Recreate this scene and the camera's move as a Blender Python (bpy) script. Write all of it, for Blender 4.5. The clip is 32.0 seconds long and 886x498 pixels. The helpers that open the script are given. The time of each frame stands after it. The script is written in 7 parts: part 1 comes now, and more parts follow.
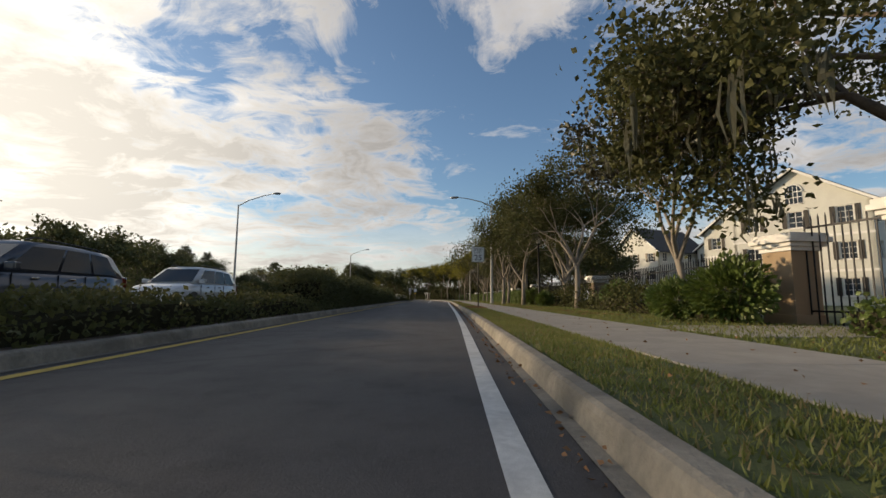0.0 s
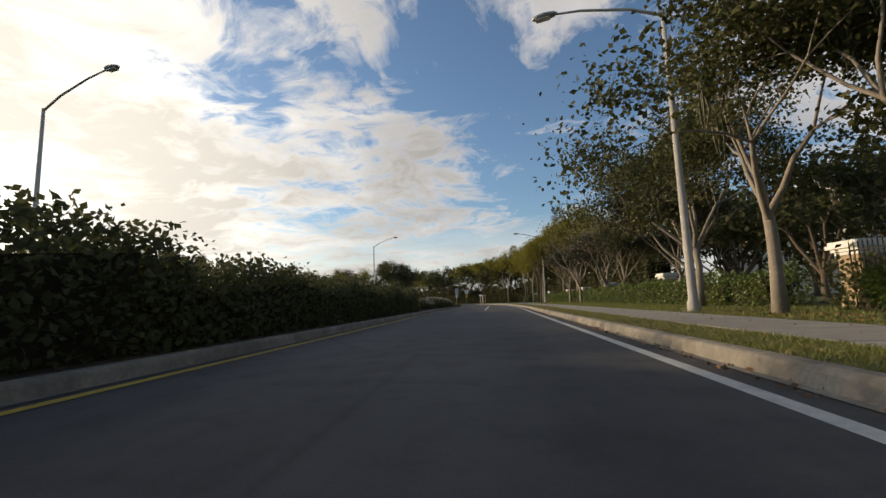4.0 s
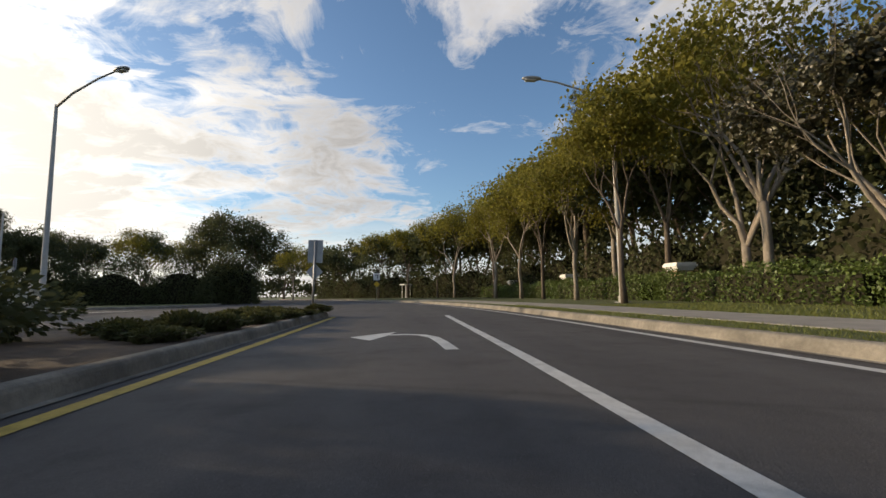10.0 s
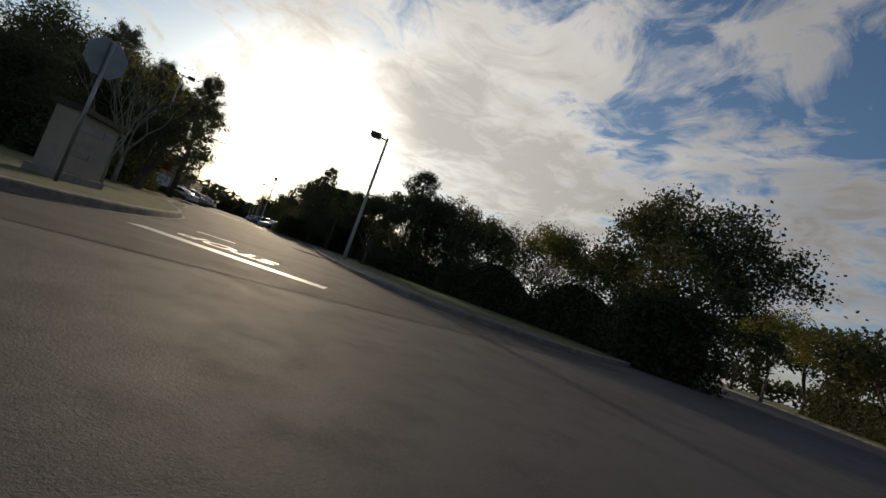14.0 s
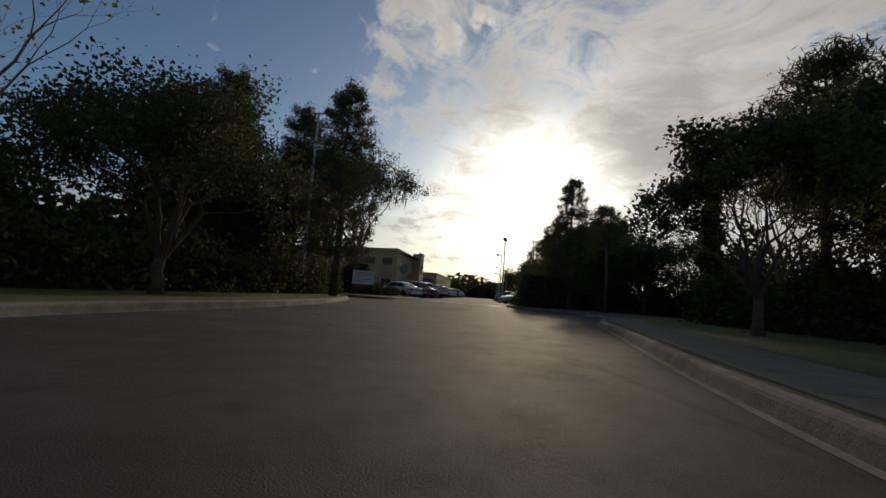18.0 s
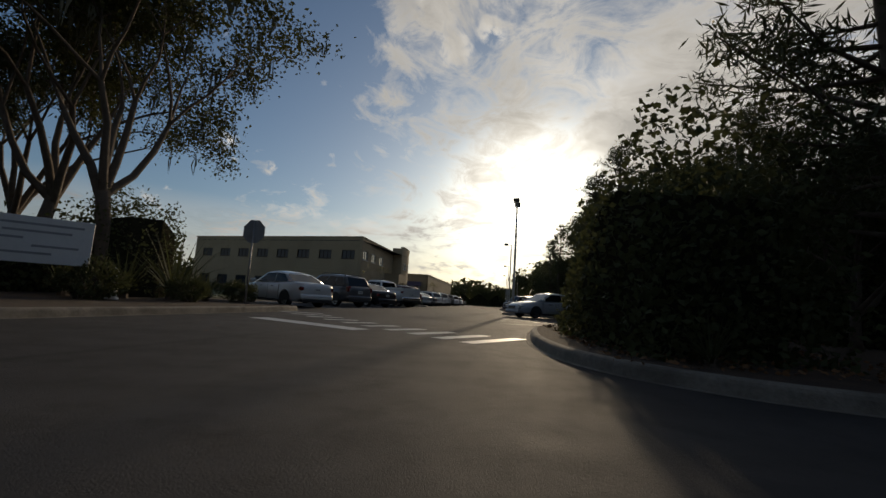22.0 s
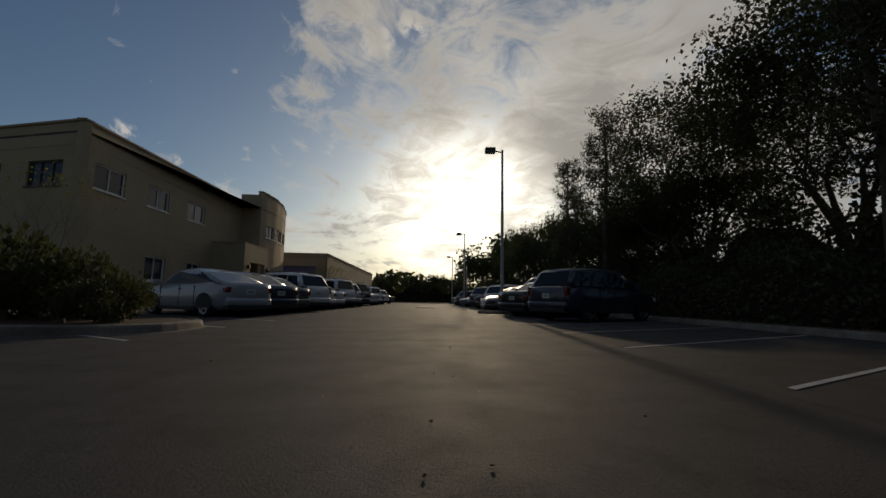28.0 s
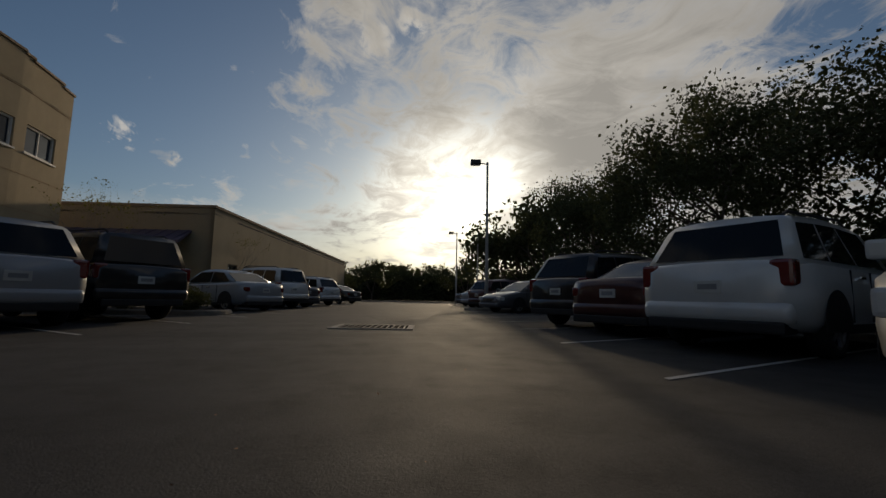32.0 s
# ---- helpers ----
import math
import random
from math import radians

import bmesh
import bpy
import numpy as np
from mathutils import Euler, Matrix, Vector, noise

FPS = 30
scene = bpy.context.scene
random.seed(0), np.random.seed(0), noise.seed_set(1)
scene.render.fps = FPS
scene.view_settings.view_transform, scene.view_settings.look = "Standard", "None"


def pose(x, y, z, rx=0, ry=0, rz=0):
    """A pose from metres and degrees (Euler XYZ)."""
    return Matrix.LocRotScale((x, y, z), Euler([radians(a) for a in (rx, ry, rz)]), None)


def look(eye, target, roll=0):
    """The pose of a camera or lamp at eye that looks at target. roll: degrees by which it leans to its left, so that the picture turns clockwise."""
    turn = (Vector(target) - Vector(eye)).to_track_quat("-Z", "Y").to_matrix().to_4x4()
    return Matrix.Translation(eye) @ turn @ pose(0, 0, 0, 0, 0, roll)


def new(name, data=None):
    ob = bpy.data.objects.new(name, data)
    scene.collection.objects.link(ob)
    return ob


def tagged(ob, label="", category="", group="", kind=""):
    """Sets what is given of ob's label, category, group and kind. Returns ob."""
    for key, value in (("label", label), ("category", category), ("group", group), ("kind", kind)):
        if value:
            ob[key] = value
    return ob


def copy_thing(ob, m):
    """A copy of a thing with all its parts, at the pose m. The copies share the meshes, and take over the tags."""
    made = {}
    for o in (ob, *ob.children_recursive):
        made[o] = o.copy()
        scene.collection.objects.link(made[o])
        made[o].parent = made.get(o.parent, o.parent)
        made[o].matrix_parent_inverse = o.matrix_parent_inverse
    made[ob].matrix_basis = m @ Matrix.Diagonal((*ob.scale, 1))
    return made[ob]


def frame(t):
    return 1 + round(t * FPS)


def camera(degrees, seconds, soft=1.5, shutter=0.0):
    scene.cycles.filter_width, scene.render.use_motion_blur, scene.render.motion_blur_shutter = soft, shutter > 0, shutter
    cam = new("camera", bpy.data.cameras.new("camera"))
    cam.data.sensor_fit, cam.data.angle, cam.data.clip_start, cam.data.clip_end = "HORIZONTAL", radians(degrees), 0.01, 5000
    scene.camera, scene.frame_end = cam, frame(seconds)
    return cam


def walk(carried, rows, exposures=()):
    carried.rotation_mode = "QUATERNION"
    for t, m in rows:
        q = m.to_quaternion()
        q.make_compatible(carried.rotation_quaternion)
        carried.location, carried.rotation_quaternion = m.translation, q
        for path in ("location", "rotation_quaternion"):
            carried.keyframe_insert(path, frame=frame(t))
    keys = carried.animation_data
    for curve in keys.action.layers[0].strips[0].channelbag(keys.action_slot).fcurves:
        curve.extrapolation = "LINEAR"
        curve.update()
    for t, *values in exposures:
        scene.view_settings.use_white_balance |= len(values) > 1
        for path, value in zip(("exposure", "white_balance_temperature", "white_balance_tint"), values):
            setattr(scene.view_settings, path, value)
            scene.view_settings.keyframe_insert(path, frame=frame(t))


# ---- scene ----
cam = camera(92.0, 32.0)
PATH = [  # seconds, eye, target, roll
    (0, (0.000, 0.000, 0.600), (0.092, 1.985, 0.827), 0.29),
    (0.5, (0.324, 3.180, 0.594), (0.519, 5.160, 0.803), -2.71),
    (1, (0.565, 6.386, 0.601), (0.720, 8.368, 0.822), 0.69),
    (1.5, (0.844, 9.470, 0.597), (1.034, 11.448, 0.828), -0.74),
    (2, (0.887, 12.528, 0.599), (0.981, 14.512, 0.833), 1.94),
    (2.5, (0.899, 15.781, 0.604), (0.875, 17.767, 0.844), 4.23),
    (3, (0.841, 18.967, 0.606), (0.612, 20.939, 0.852), 4.72),
    (3.5, (0.567, 21.760, 0.596), (0.343, 23.731, 0.849), -0.33),
    (5.5, (-0.423, 33.904, 0.612), (-0.489, 35.890, 0.835), -2.39),
    (6, (-0.294, 37.642, 0.603), (-0.372, 39.629, 0.821), -2.98),
    (6.5, (-0.151, 41.541, 0.607), (-0.122, 43.530, 0.816), -2.11),
    (7, (-0.043, 44.968, 0.609), (-0.102, 46.955, 0.826), 0.34),
    (7.5, (-0.081, 48.302, 0.623), (-0.131, 50.289, 0.847), 0.10),
    (8, (-0.109, 51.620, 0.600), (-0.127, 53.608, 0.822), -3.34),
    (8.5, (-0.276, 55.039, 0.592), (-0.155, 57.024, 0.803), -2.00),
    (9, (-0.195, 58.273, 0.594), (-0.070, 60.259, 0.793), -3.15),
    (9.5, (-0.091, 61.412, 0.573), (0.119, 63.390, 0.782), -1.20),
    (10, (0.070, 64.544, 0.604), (0.288, 66.522, 0.812), -1.11),
    (10.5, (0.247, 67.521, 0.619), (0.467, 69.499, 0.822), 3.94),
    (11, (0.456, 70.148, 0.584), (0.484, 72.137, 0.793), 6.52),
    (11.5, (0.437, 72.762, 0.553), (0.276, 74.745, 0.758), 10.62),
    (12, (-0.288, 75.515, 0.609), (-0.704, 77.466, 0.753), 15.34),
    (12.5, (-1.647, 78.609, 0.594), (-2.337, 80.479, 0.758), 16.82),
    (13, (-3.519, 81.564, 0.599), (-4.523, 83.282, 0.800), 18.55),
    (13.5, (-5.695, 84.214, 0.606), (-6.922, 85.780, 0.813), 19.01),
    (14, (-8.029, 86.515, 0.589), (-9.526, 87.831, 0.751), 19.14),
    (14.5, (-10.115, 88.126, 0.546), (-11.797, 89.194, 0.718), 16.03),
    (15, (-12.154, 89.322, 0.605), (-13.971, 90.141, 0.769), 13.94),
    (15.5, (-14.120, 90.211, 0.599), (-16.001, 90.870, 0.756), 12.95),
    (17.5, (-22.962, 93.172, 0.595), (-24.913, 93.573, 0.784), 4.32),
    (18, (-25.910, 94.119, 0.591), (-27.878, 94.408, 0.799), 4.18),
    (18.5, (-28.889, 94.568, 0.590), (-30.826, 95.010, 0.820), 1.05),
    (19, (-31.889, 95.173, 0.603), (-33.831, 95.591, 0.832), 2.11),
    (19.5, (-34.565, 96.010, 0.599), (-36.505, 96.437, 0.832), 0.66),
    (20, (-37.031, 96.917, 0.598), (-38.964, 97.370, 0.843), -1.69),
    (20.5, (-39.496, 97.707, 0.614), (-41.413, 98.223, 0.858), 2.54),
    (21, (-42.498, 98.833, 0.591), (-44.456, 99.171, 0.819), 3.36),
    (21.5, (-45.176, 99.725, 0.604), (-47.123, 100.120, 0.836), 2.09),
    (22, (-48.205, 100.736, 0.605), (-50.175, 100.978, 0.849), 3.73),
    (22.5, (-51.166, 101.246, 0.568), (-53.123, 101.582, 0.801), 0.96),
    (23, (-54.233, 101.665, 0.578), (-56.186, 102.031, 0.806), -0.05),
    (23.5, (-56.962, 101.924, 0.600), (-58.895, 102.369, 0.858), 1.48),
    (24, (-59.618, 102.283, 0.594), (-61.548, 102.746, 0.837), 0.68),
    (24.5, (-62.233, 102.767, 0.601), (-64.155, 103.264, 0.850), 2.00),
    (25, (-64.856, 103.319, 0.597), (-66.771, 103.839, 0.844), 0.06),
    (25.5, (-67.504, 103.908, 0.608), (-69.412, 104.454, 0.851), 3.14),
    (27.5, (-77.629, 105.947, 0.611), (-79.529, 106.528, 0.840), 3.09),
    (28, (-80.377, 106.702, 0.597), (-82.277, 107.279, 0.835), 1.03),
    (28.5, (-83.221, 107.486, 0.591), (-85.117, 108.081, 0.823), 3.23),
    (29, (-86.068, 108.259, 0.597), (-87.966, 108.846, 0.826), 1.21),
    (29.5, (-88.901, 109.085, 0.573), (-90.794, 109.688, 0.808), 2.54),
    (30, (-91.741, 109.883, 0.565), (-93.628, 110.502, 0.796), 0.44),
    (30.5, (-94.571, 110.717, 0.597), (-96.461, 111.326, 0.829), 3.00),
    (31, (-97.362, 111.699, 0.557), (-99.255, 112.301, 0.791), 2.62),
    (31.5, (-100.158, 112.662, 0.600), (-102.075, 113.186, 0.827), 3.67),
    (32, (-102.963, 113.587, 0.597), (-104.863, 114.168, 0.825), 1.15),
]
walk(cam, [(t, look(eye, target, roll)) for t, eye, target, roll in PATH],
     [(0, 0.28, 7200, 10), (3.5, 0.30, 7200, 10), (6, 0.28, 7000, 10), (9, 0.35, 7000, 10), (10.5, 0.60, 7000, 10), (12, 0.70, 7000, 10), (12.5, 0.50, 7000, 10), (13, 0.05, 6900, 10), (14, -0.60, 6800, 10), (15.5, -1.0, 6700, 10), (18, -0.95, 6700, 10), (21, -0.95, 6800, 10), (25, -1.2, 6900, 10), (32, -1.35, 6900, 10)])

# ---- sky and sun ----
SUN_YAW, SUN_UP = 70.2, 12.2
sun_way = Vector((-math.sin(radians(SUN_YAW)) * math.cos(radians(SUN_UP)), math.cos(radians(SUN_YAW)) * math.cos(radians(SUN_UP)), math.sin(radians(SUN_UP))))
sun_data = bpy.data.lights.new("sun", "SUN")
sun_data.energy, sun_data.angle, sun_data.color = 3.2, radians(1.2), (1.0, 0.80, 0.56)
sun_ob = new("sun", sun_data)
sun_ob.matrix_world = look((0, 0, 80), Vector((0, 0, 80)) - sun_way)


class Nodes:
    """Short hand for a node tree."""

    def __init__(self, tree):
        self.t = tree
        tree.nodes.clear()

    def add(self, kind, ins=None, **props):
        n = self.t.nodes.new(kind)
        if "operation" in props:
            n.operation = props["operation"]
        if "use_clamp" in props:
            n.use_clamp = props["use_clamp"]
        if "data_type" in props:
            n.data_type, n.blend_type = props["data_type"], props["blend_type"]
        if "feature" in props:
            n.feature = props["feature"]
        if "interpolation_type" in props:
            n.interpolation_type = props["interpolation_type"]
        for k, v in (ins or {}).items():
            if isinstance(v, bpy.types.NodeSocket):
                self.t.links.new(v, n.inputs[k])
            else:
                n.inputs[k].default_value = v
        return n

    def math(self, op, a, b=0.0, c=0.0, clamp=False):
        return self.add("ShaderNodeMath", {0: a, 1: b, 2: c}, operation=op, use_clamp=clamp).outputs[0]

    def mix(self, f, a, b, mode="MIX"):
        n = self.add("ShaderNodeMix", {0: f}, data_type="RGBA", blend_type=mode)
        for k, v in ((6, a), (7, b)):
            if isinstance(v, bpy.types.NodeSocket):
                self.t.links.new(v, n.inputs[k])
            else:
                n.inputs[k].default_value = (*v[:3], 1)
        return n.outputs[2]

    def ramp(self, f, stops):
        n = self.add("ShaderNodeValToRGB", {0: f})
        while len(n.color_ramp.elements) < len(stops):
            n.color_ramp.elements.new(0.5)
        for e, (p, c) in zip(n.color_ramp.elements, stops):
            e.position, e.color = p, (c, c, c, 1) if isinstance(c, (int, float)) else (*c, 1)
        return n.outputs[0]

    def noise(self, vec, scale, detail=4.0, rough=0.55, dist=0.0):
        n = self.add("ShaderNodeTexNoise", {"Scale": scale, "Detail": detail, "Roughness": rough, "Distortion": dist})
        if vec is not None:
            self.t.links.new(vec, n.inputs["Vector"])
        return n.outputs[0]


def toward(yaw, up):
    return Vector((-math.sin(radians(yaw)) * math.cos(radians(up)), math.cos(radians(yaw)) * math.cos(radians(up)), math.sin(radians(up))))


world = bpy.data.worlds.new("sky")
scene.world = world
world.use_nodes = True
W = Nodes(world.node_tree)
sky = W.add("ShaderNodeTexSky")
sky.sky_type, sky.sun_disc, sky.sun_elevation, sky.sun_rotation = "NISHITA", False, radians(SUN_UP), radians(-SUN_YAW)
sky.air_density, sky.dust_density, sky.ozone_density = 1.0, 1.2, 2.0
dirn = W.add("ShaderNodeTexCoord").outputs["Generated"]


def lobe(yaw, up, inner, outer):
    """1 within inner degrees of a direction, falling to 0 at outer degrees."""
    d = W.add("ShaderNodeVectorMath", {0: dirn, 1: toward(yaw, up)}, operation="DOT_PRODUCT").outputs["Value"]
    n = W.add("ShaderNodeMapRange", {0: d, 1: math.cos(radians(outer)), 2: math.cos(radians(inner)), 3: 0.0, 4: 1.0}, interpolation_type="SMOOTHSTEP")
    return n.outputs[0]


sep = W.add("ShaderNodeSeparateXYZ", {0: dirn})
up_z = W.math("MAXIMUM", sep.outputs[2], 0.0)
flat = W.math("ADD", up_z, 0.16)
plane = W.add("ShaderNodeCombineXYZ", {0: W.math("DIVIDE", sep.outputs[0], flat), 1: W.math("DIVIDE", sep.outputs[1], flat), 2: 0.0}).outputs[0]
warp = W.add("ShaderNodeTexNoise", {"Vector": plane, "Scale": 0.8, "Detail": 3.0}).outputs["Color"]
bent = W.add("ShaderNodeVectorMath", {0: plane, 1: W.add("ShaderNodeVectorMath", {0: warp, 1: (0.7, 0.7, 0.0)}, operation="MULTIPLY").outputs[0]}, operation="ADD").outputs[0]
drawn = W.add("ShaderNodeMapping", {0: bent, "Rotation": (0, 0, radians(35)), "Scale": (0.55, 1.25, 1.0)}).outputs[0]
n1 = W.noise(drawn, 1.5, 12.0, 0.62, 0.25)
n2 = W.noise(bent, 5.2, 10.0, 0.66, 0.9)
n3 = W.noise(bent, 1.3, 8.0, 0.58, 0.5)
tuft = W.math("MULTIPLY_ADD", W.noise(dirn, 26.0, 6.0, 0.6, 0.8), 5.0, -1.7)
dens = W.math("ADD", W.math("MULTIPLY_ADD", n1, 1.15, -0.34), W.math("MULTIPLY_ADD", n2, 0.80, -0.125))
thick = None
# the cloud bank over the street's left side, the open blue on its right, torn cloud round the sun and small bright tufts above it
for (yaw, up, a, b, gain) in ((43, 22, 5, 22, 0.17), (34, 14, 4, 16, 0.15), (14, 17, 3, 14, 0.16), (4, 17, 2, 9, 0.10), (30, 24, 1, 6, -0.16), (3, 31, 2, 10, -0.16), (-11, 23, 4, 15, -0.17), (-22, 26, 3, 12, -0.05), (12, 37, 1, 7, 0.10), (20, 30, 2, 8, 0.07), (-14, 35, 2, 6, 0.06), (-42, 22, 4, 14, 0.10),
                              (52, 25, 4, 14, 0.08), (70, 17, 4, 14, 0.05), (62, 28, 4, 14, 0.05), (89, 18, 2, 9, 0.05), (96, 22, 2, 8, 0.03), (114, 27, 8, 24, -0.15), (125, 12, 6, 18, -0.12),
                              (86.5, 36, 0.5, 3.4, 0.16), (83, 32, 0.3, 2.6, 0.15), (78, 34, 0.3, 2.2, 0.14), (74.7, 27.6, 0.3, 2.4, 0.10), (49.6, 26.8, 0.5, 3.2, 0.12), (111.5, 16.6, 0.4, 2.6, 0.24), (117.5, 9.8, 0.3, 2.4, 0.22), (106, 15, 0.2, 1.2, 0.18)):
    bit = W.math("MULTIPLY", lobe(yaw, up, a, b), gain)
    if b < 3.5:
        thick = thick or dens
        bit = W.math("MULTIPLY", bit, tuft)
    dens = W.math("ADD", dens, bit)
cover = W.ramp(dens, ((0.47, 0.0), (0.56, 0.35), (0.64, 0.80), (0.74, 0.97)))
shade = W.ramp(W.math("ADD", W.math("MULTIPLY", thick, 0.55), W.math("MULTIPLY", n3, 0.50)), ((0.46, 1.30), (0.55, 1.0), (0.62, 0.80), (0.72, 0.60)))
haze = W.ramp(up_z, ((0.0, 0.92), (0.10, 0.62), (0.155, 0.38), (0.19, 0.0)))
blue = W.mix(1.0, sky.outputs[0], (0.92, 1.08, 1.26), "MULTIPLY")
near_sun = lobe(SUN_YAW, SUN_UP, 2, 75)
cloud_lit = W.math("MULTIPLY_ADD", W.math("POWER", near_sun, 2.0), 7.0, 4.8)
cloud = W.mix(1.0, W.mix(near_sun, (0.98, 0.98, 1.02), (1.02, 0.985, 0.92)), W.add("ShaderNodeCombineColor", {0: cloud_lit, 1: cloud_lit, 2: cloud_lit}).outputs[0], "MULTIPLY")
cloud = W.mix(1.0, cloud, W.add("ShaderNodeCombineColor", {0: shade, 1: shade, 2: shade}).outputs[0], "MULTIPLY")
body = W.mix(cover, blue, cloud)
body = W.mix(W.math("MULTIPLY", haze, 0.75), body, W.mix(0.35, cloud, (4.8, 4.9, 5.2)))
glow = W.math("ADD", W.math("MULTIPLY", lobe(SUN_YAW, SUN_UP, 0.6, 3.6), 110.0), W.math("MULTIPLY", W.math("POWER", lobe(SUN_YAW, SUN_UP, 1, 18), 2.6), 11.0))
body = W.mix(1.0, body, W.mix(1.0, (1.0, 0.95, 0.82), W.add("ShaderNodeCombineColor", {0: glow, 1: glow, 2: glow}).outputs[0], "MULTIPLY"), "ADD")
bg = W.add("ShaderNodeBackground", {0: body, 1: 0.115})
W.add("ShaderNodeOutputWorld", {0: bg.outputs[0]})


# ---- materials ----
def material(name, base, rough=0.8, metal=0.0, vary=0.25, scale=6.0, bump=0.0, bump_scale=40.0, second=None, spec=0.5, random_hue=0.0, island=False, coat=0.0, stain=0.0, stain_scale=0.6, subs=0.0):
    m = bpy.data.materials.new(name)
    m.use_nodes = True
    N = Nodes(m.node_tree)
    co = N.add("ShaderNodeTexCoord").outputs["Object"]
    big, fine = N.noise(co, scale, 5.0), N.noise(co, scale * 9.0, 4.0)
    second = second or tuple(c * (1 - vary) for c in base)
    f = N.math("ADD", N.math("MULTIPLY", big, 0.6), N.math("MULTIPLY", fine, 0.4))
    col = N.mix(N.ramp(f, ((0.30, 0.0), (0.70, 1.0))), second, tuple(min(1, c * (1 + vary * 0.5)) for c in base))
    if stain:
        st = N.ramp(N.noise(co, stain_scale, 6.0, 0.6, 0.8), ((0.46, 0.0), (0.66, 1.0)))
        col = N.mix(N.math("MULTIPLY", st, stain), col, tuple(c * 0.45 for c in base))
    if random_hue:
        r = N.add("ShaderNodeNewGeometry").outputs["Random Per Island"] if island else N.add("ShaderNodeObjectInfo").outputs["Random"]
        col = N.mix(N.math("MULTIPLY", r, random_hue), col, tuple(min(1, c * 1.9) for c in second))
    b = N.add("ShaderNodeBsdfPrincipled", {"Base Color": col, "Roughness": rough, "Metallic": metal, "Specular IOR Level": spec, "Coat Weight": coat})
    if rough > 0.15 and vary:
        N.t.links.new(N.math("MULTIPLY_ADD", fine, 0.25, rough - 0.12, clamp=True), b.inputs["Roughness"])
    if bump:
        h = N.noise(co, bump_scale, 6.0, 0.6)
        bm_ = N.add("ShaderNodeBump", {"Strength": bump, "Distance": 0.02, "Height": h})
        N.t.links.new(bm_.outputs[0], b.inputs["Normal"])
    out = b.outputs[0]
    if subs:
        tr = N.add("ShaderNodeBsdfTranslucent", {0: col})
        out = N.add("ShaderNodeMixShader", {0: subs, 1: b.outputs[0], 2: tr.outputs[0]}).outputs[0]
    N.add("ShaderNodeOutputMaterial", {0: out})
    return m


def paint(name):
    """Car paint that takes its colour from the object."""
    m = bpy.data.materials.new(name)
    m.use_nodes = True
    N = Nodes(m.node_tree)
    co = N.add("ShaderNodeTexCoord").outputs["Object"]
    c = N.mix(N.ramp(N.noise(co, 2.5, 5.0), ((0.45, 0.0), (0.75, 0.12))), N.add("ShaderNodeObjectInfo").outputs["Color"], (0.20, 0.18, 0.15))
    N.add("ShaderNodeOutputMaterial", {0: N.add("ShaderNodeBsdfPrincipled", {"Base Color": c, "Roughness": 0.28, "Metallic": 0.15, "Coat Weight": 0.8, "Coat Roughness": 0.06}).outputs[0]})
    return m


def glass(name, tint, rough=0.05):
    m = bpy.data.materials.new(name)
    m.use_nodes = True
    N = Nodes(m.node_tree)
    co = N.add("ShaderNodeTexCoord").outputs["Object"]
    c = N.mix(N.noise(co, 1.3, 3.0), tint, tuple(t * 0.6 for t in tint))
    N.add("ShaderNodeOutputMaterial", {0: N.add("ShaderNodeBsdfPrincipled", {"Base Color": c, "Roughness": rough, "Specular IOR Level": 0.3, "Coat Weight": 0.0}).outputs[0]})
    return m


def asphalt(name, base, worn, cracks=0.5, spec=0.3):
    m = bpy.data.materials.new(name)
    m.use_nodes = True
    N = Nodes(m.node_tree)
    co = N.add("ShaderNodeTexCoord").outputs["Object"]
    big, mid, fine = N.noise(co, 0.22, 5.0), N.noise(co, 2.2, 6.0, 0.65), N.noise(co, 110.0, 3.0, 0.7)
    streak = N.noise(N.add("ShaderNodeMapping", {0: co, "Scale": (1.3, 0.05, 1.0)}).outputs[0], 1.0, 4.0)
    col = N.mix(N.ramp(N.math("ADD", N.math("MULTIPLY", big, 0.5), N.math("MULTIPLY", streak, 0.5)), ((0.38, 0.0), (0.62, 1.0))), base, worn)
    col = N.mix(N.ramp(mid, ((0.5, 0.0), (0.72, 0.5))), col, tuple(c * 0.62 for c in base))
    col = N.mix(N.ramp(fine, ((0.60, 0.0), (0.74, 0.5))), col, tuple(c * 2.4 for c in worn))
    col = N.mix(N.ramp(fine, ((0.28, 0.6), (0.42, 0.0))), col, tuple(c * 0.4 for c in base))
    vor = N.add("ShaderNodeTexVoronoi", {"Vector": N.add("ShaderNodeVectorMath", {0: co, 1: N.add("ShaderNodeTexNoise", {"Scale": 0.7, "Detail": 7.0}).outputs["Color"]}, operation="ADD").outputs[0], "Scale": 0.10}, feature="DISTANCE_TO_EDGE")
    crack = N.ramp(vor.outputs["Distance"], ((0.0, cracks), (0.006, 0.0)))
    col = N.mix(crack, col, tuple(c * 0.25 for c in base))
    b = N.add("ShaderNodeBsdfPrincipled", {"Base Color": col, "Roughness": 0.82, "Specular IOR Level": spec})
    N.t.links.new(N.math("MULTIPLY_ADD", mid, 0.3, 0.66), b.inputs["Roughness"])
    bump = N.add("ShaderNodeBump", {"Strength": 0.55, "Distance": 0.012, "Height": N.math("ADD", fine, N.math("MULTIPLY", N.noise(co, 30.0, 3.0), 0.5))})
    N.t.links.new(bump.outputs[0], b.inputs["Normal"])
    N.add("ShaderNodeOutputMaterial", {0: b.outputs[0]})
    return m


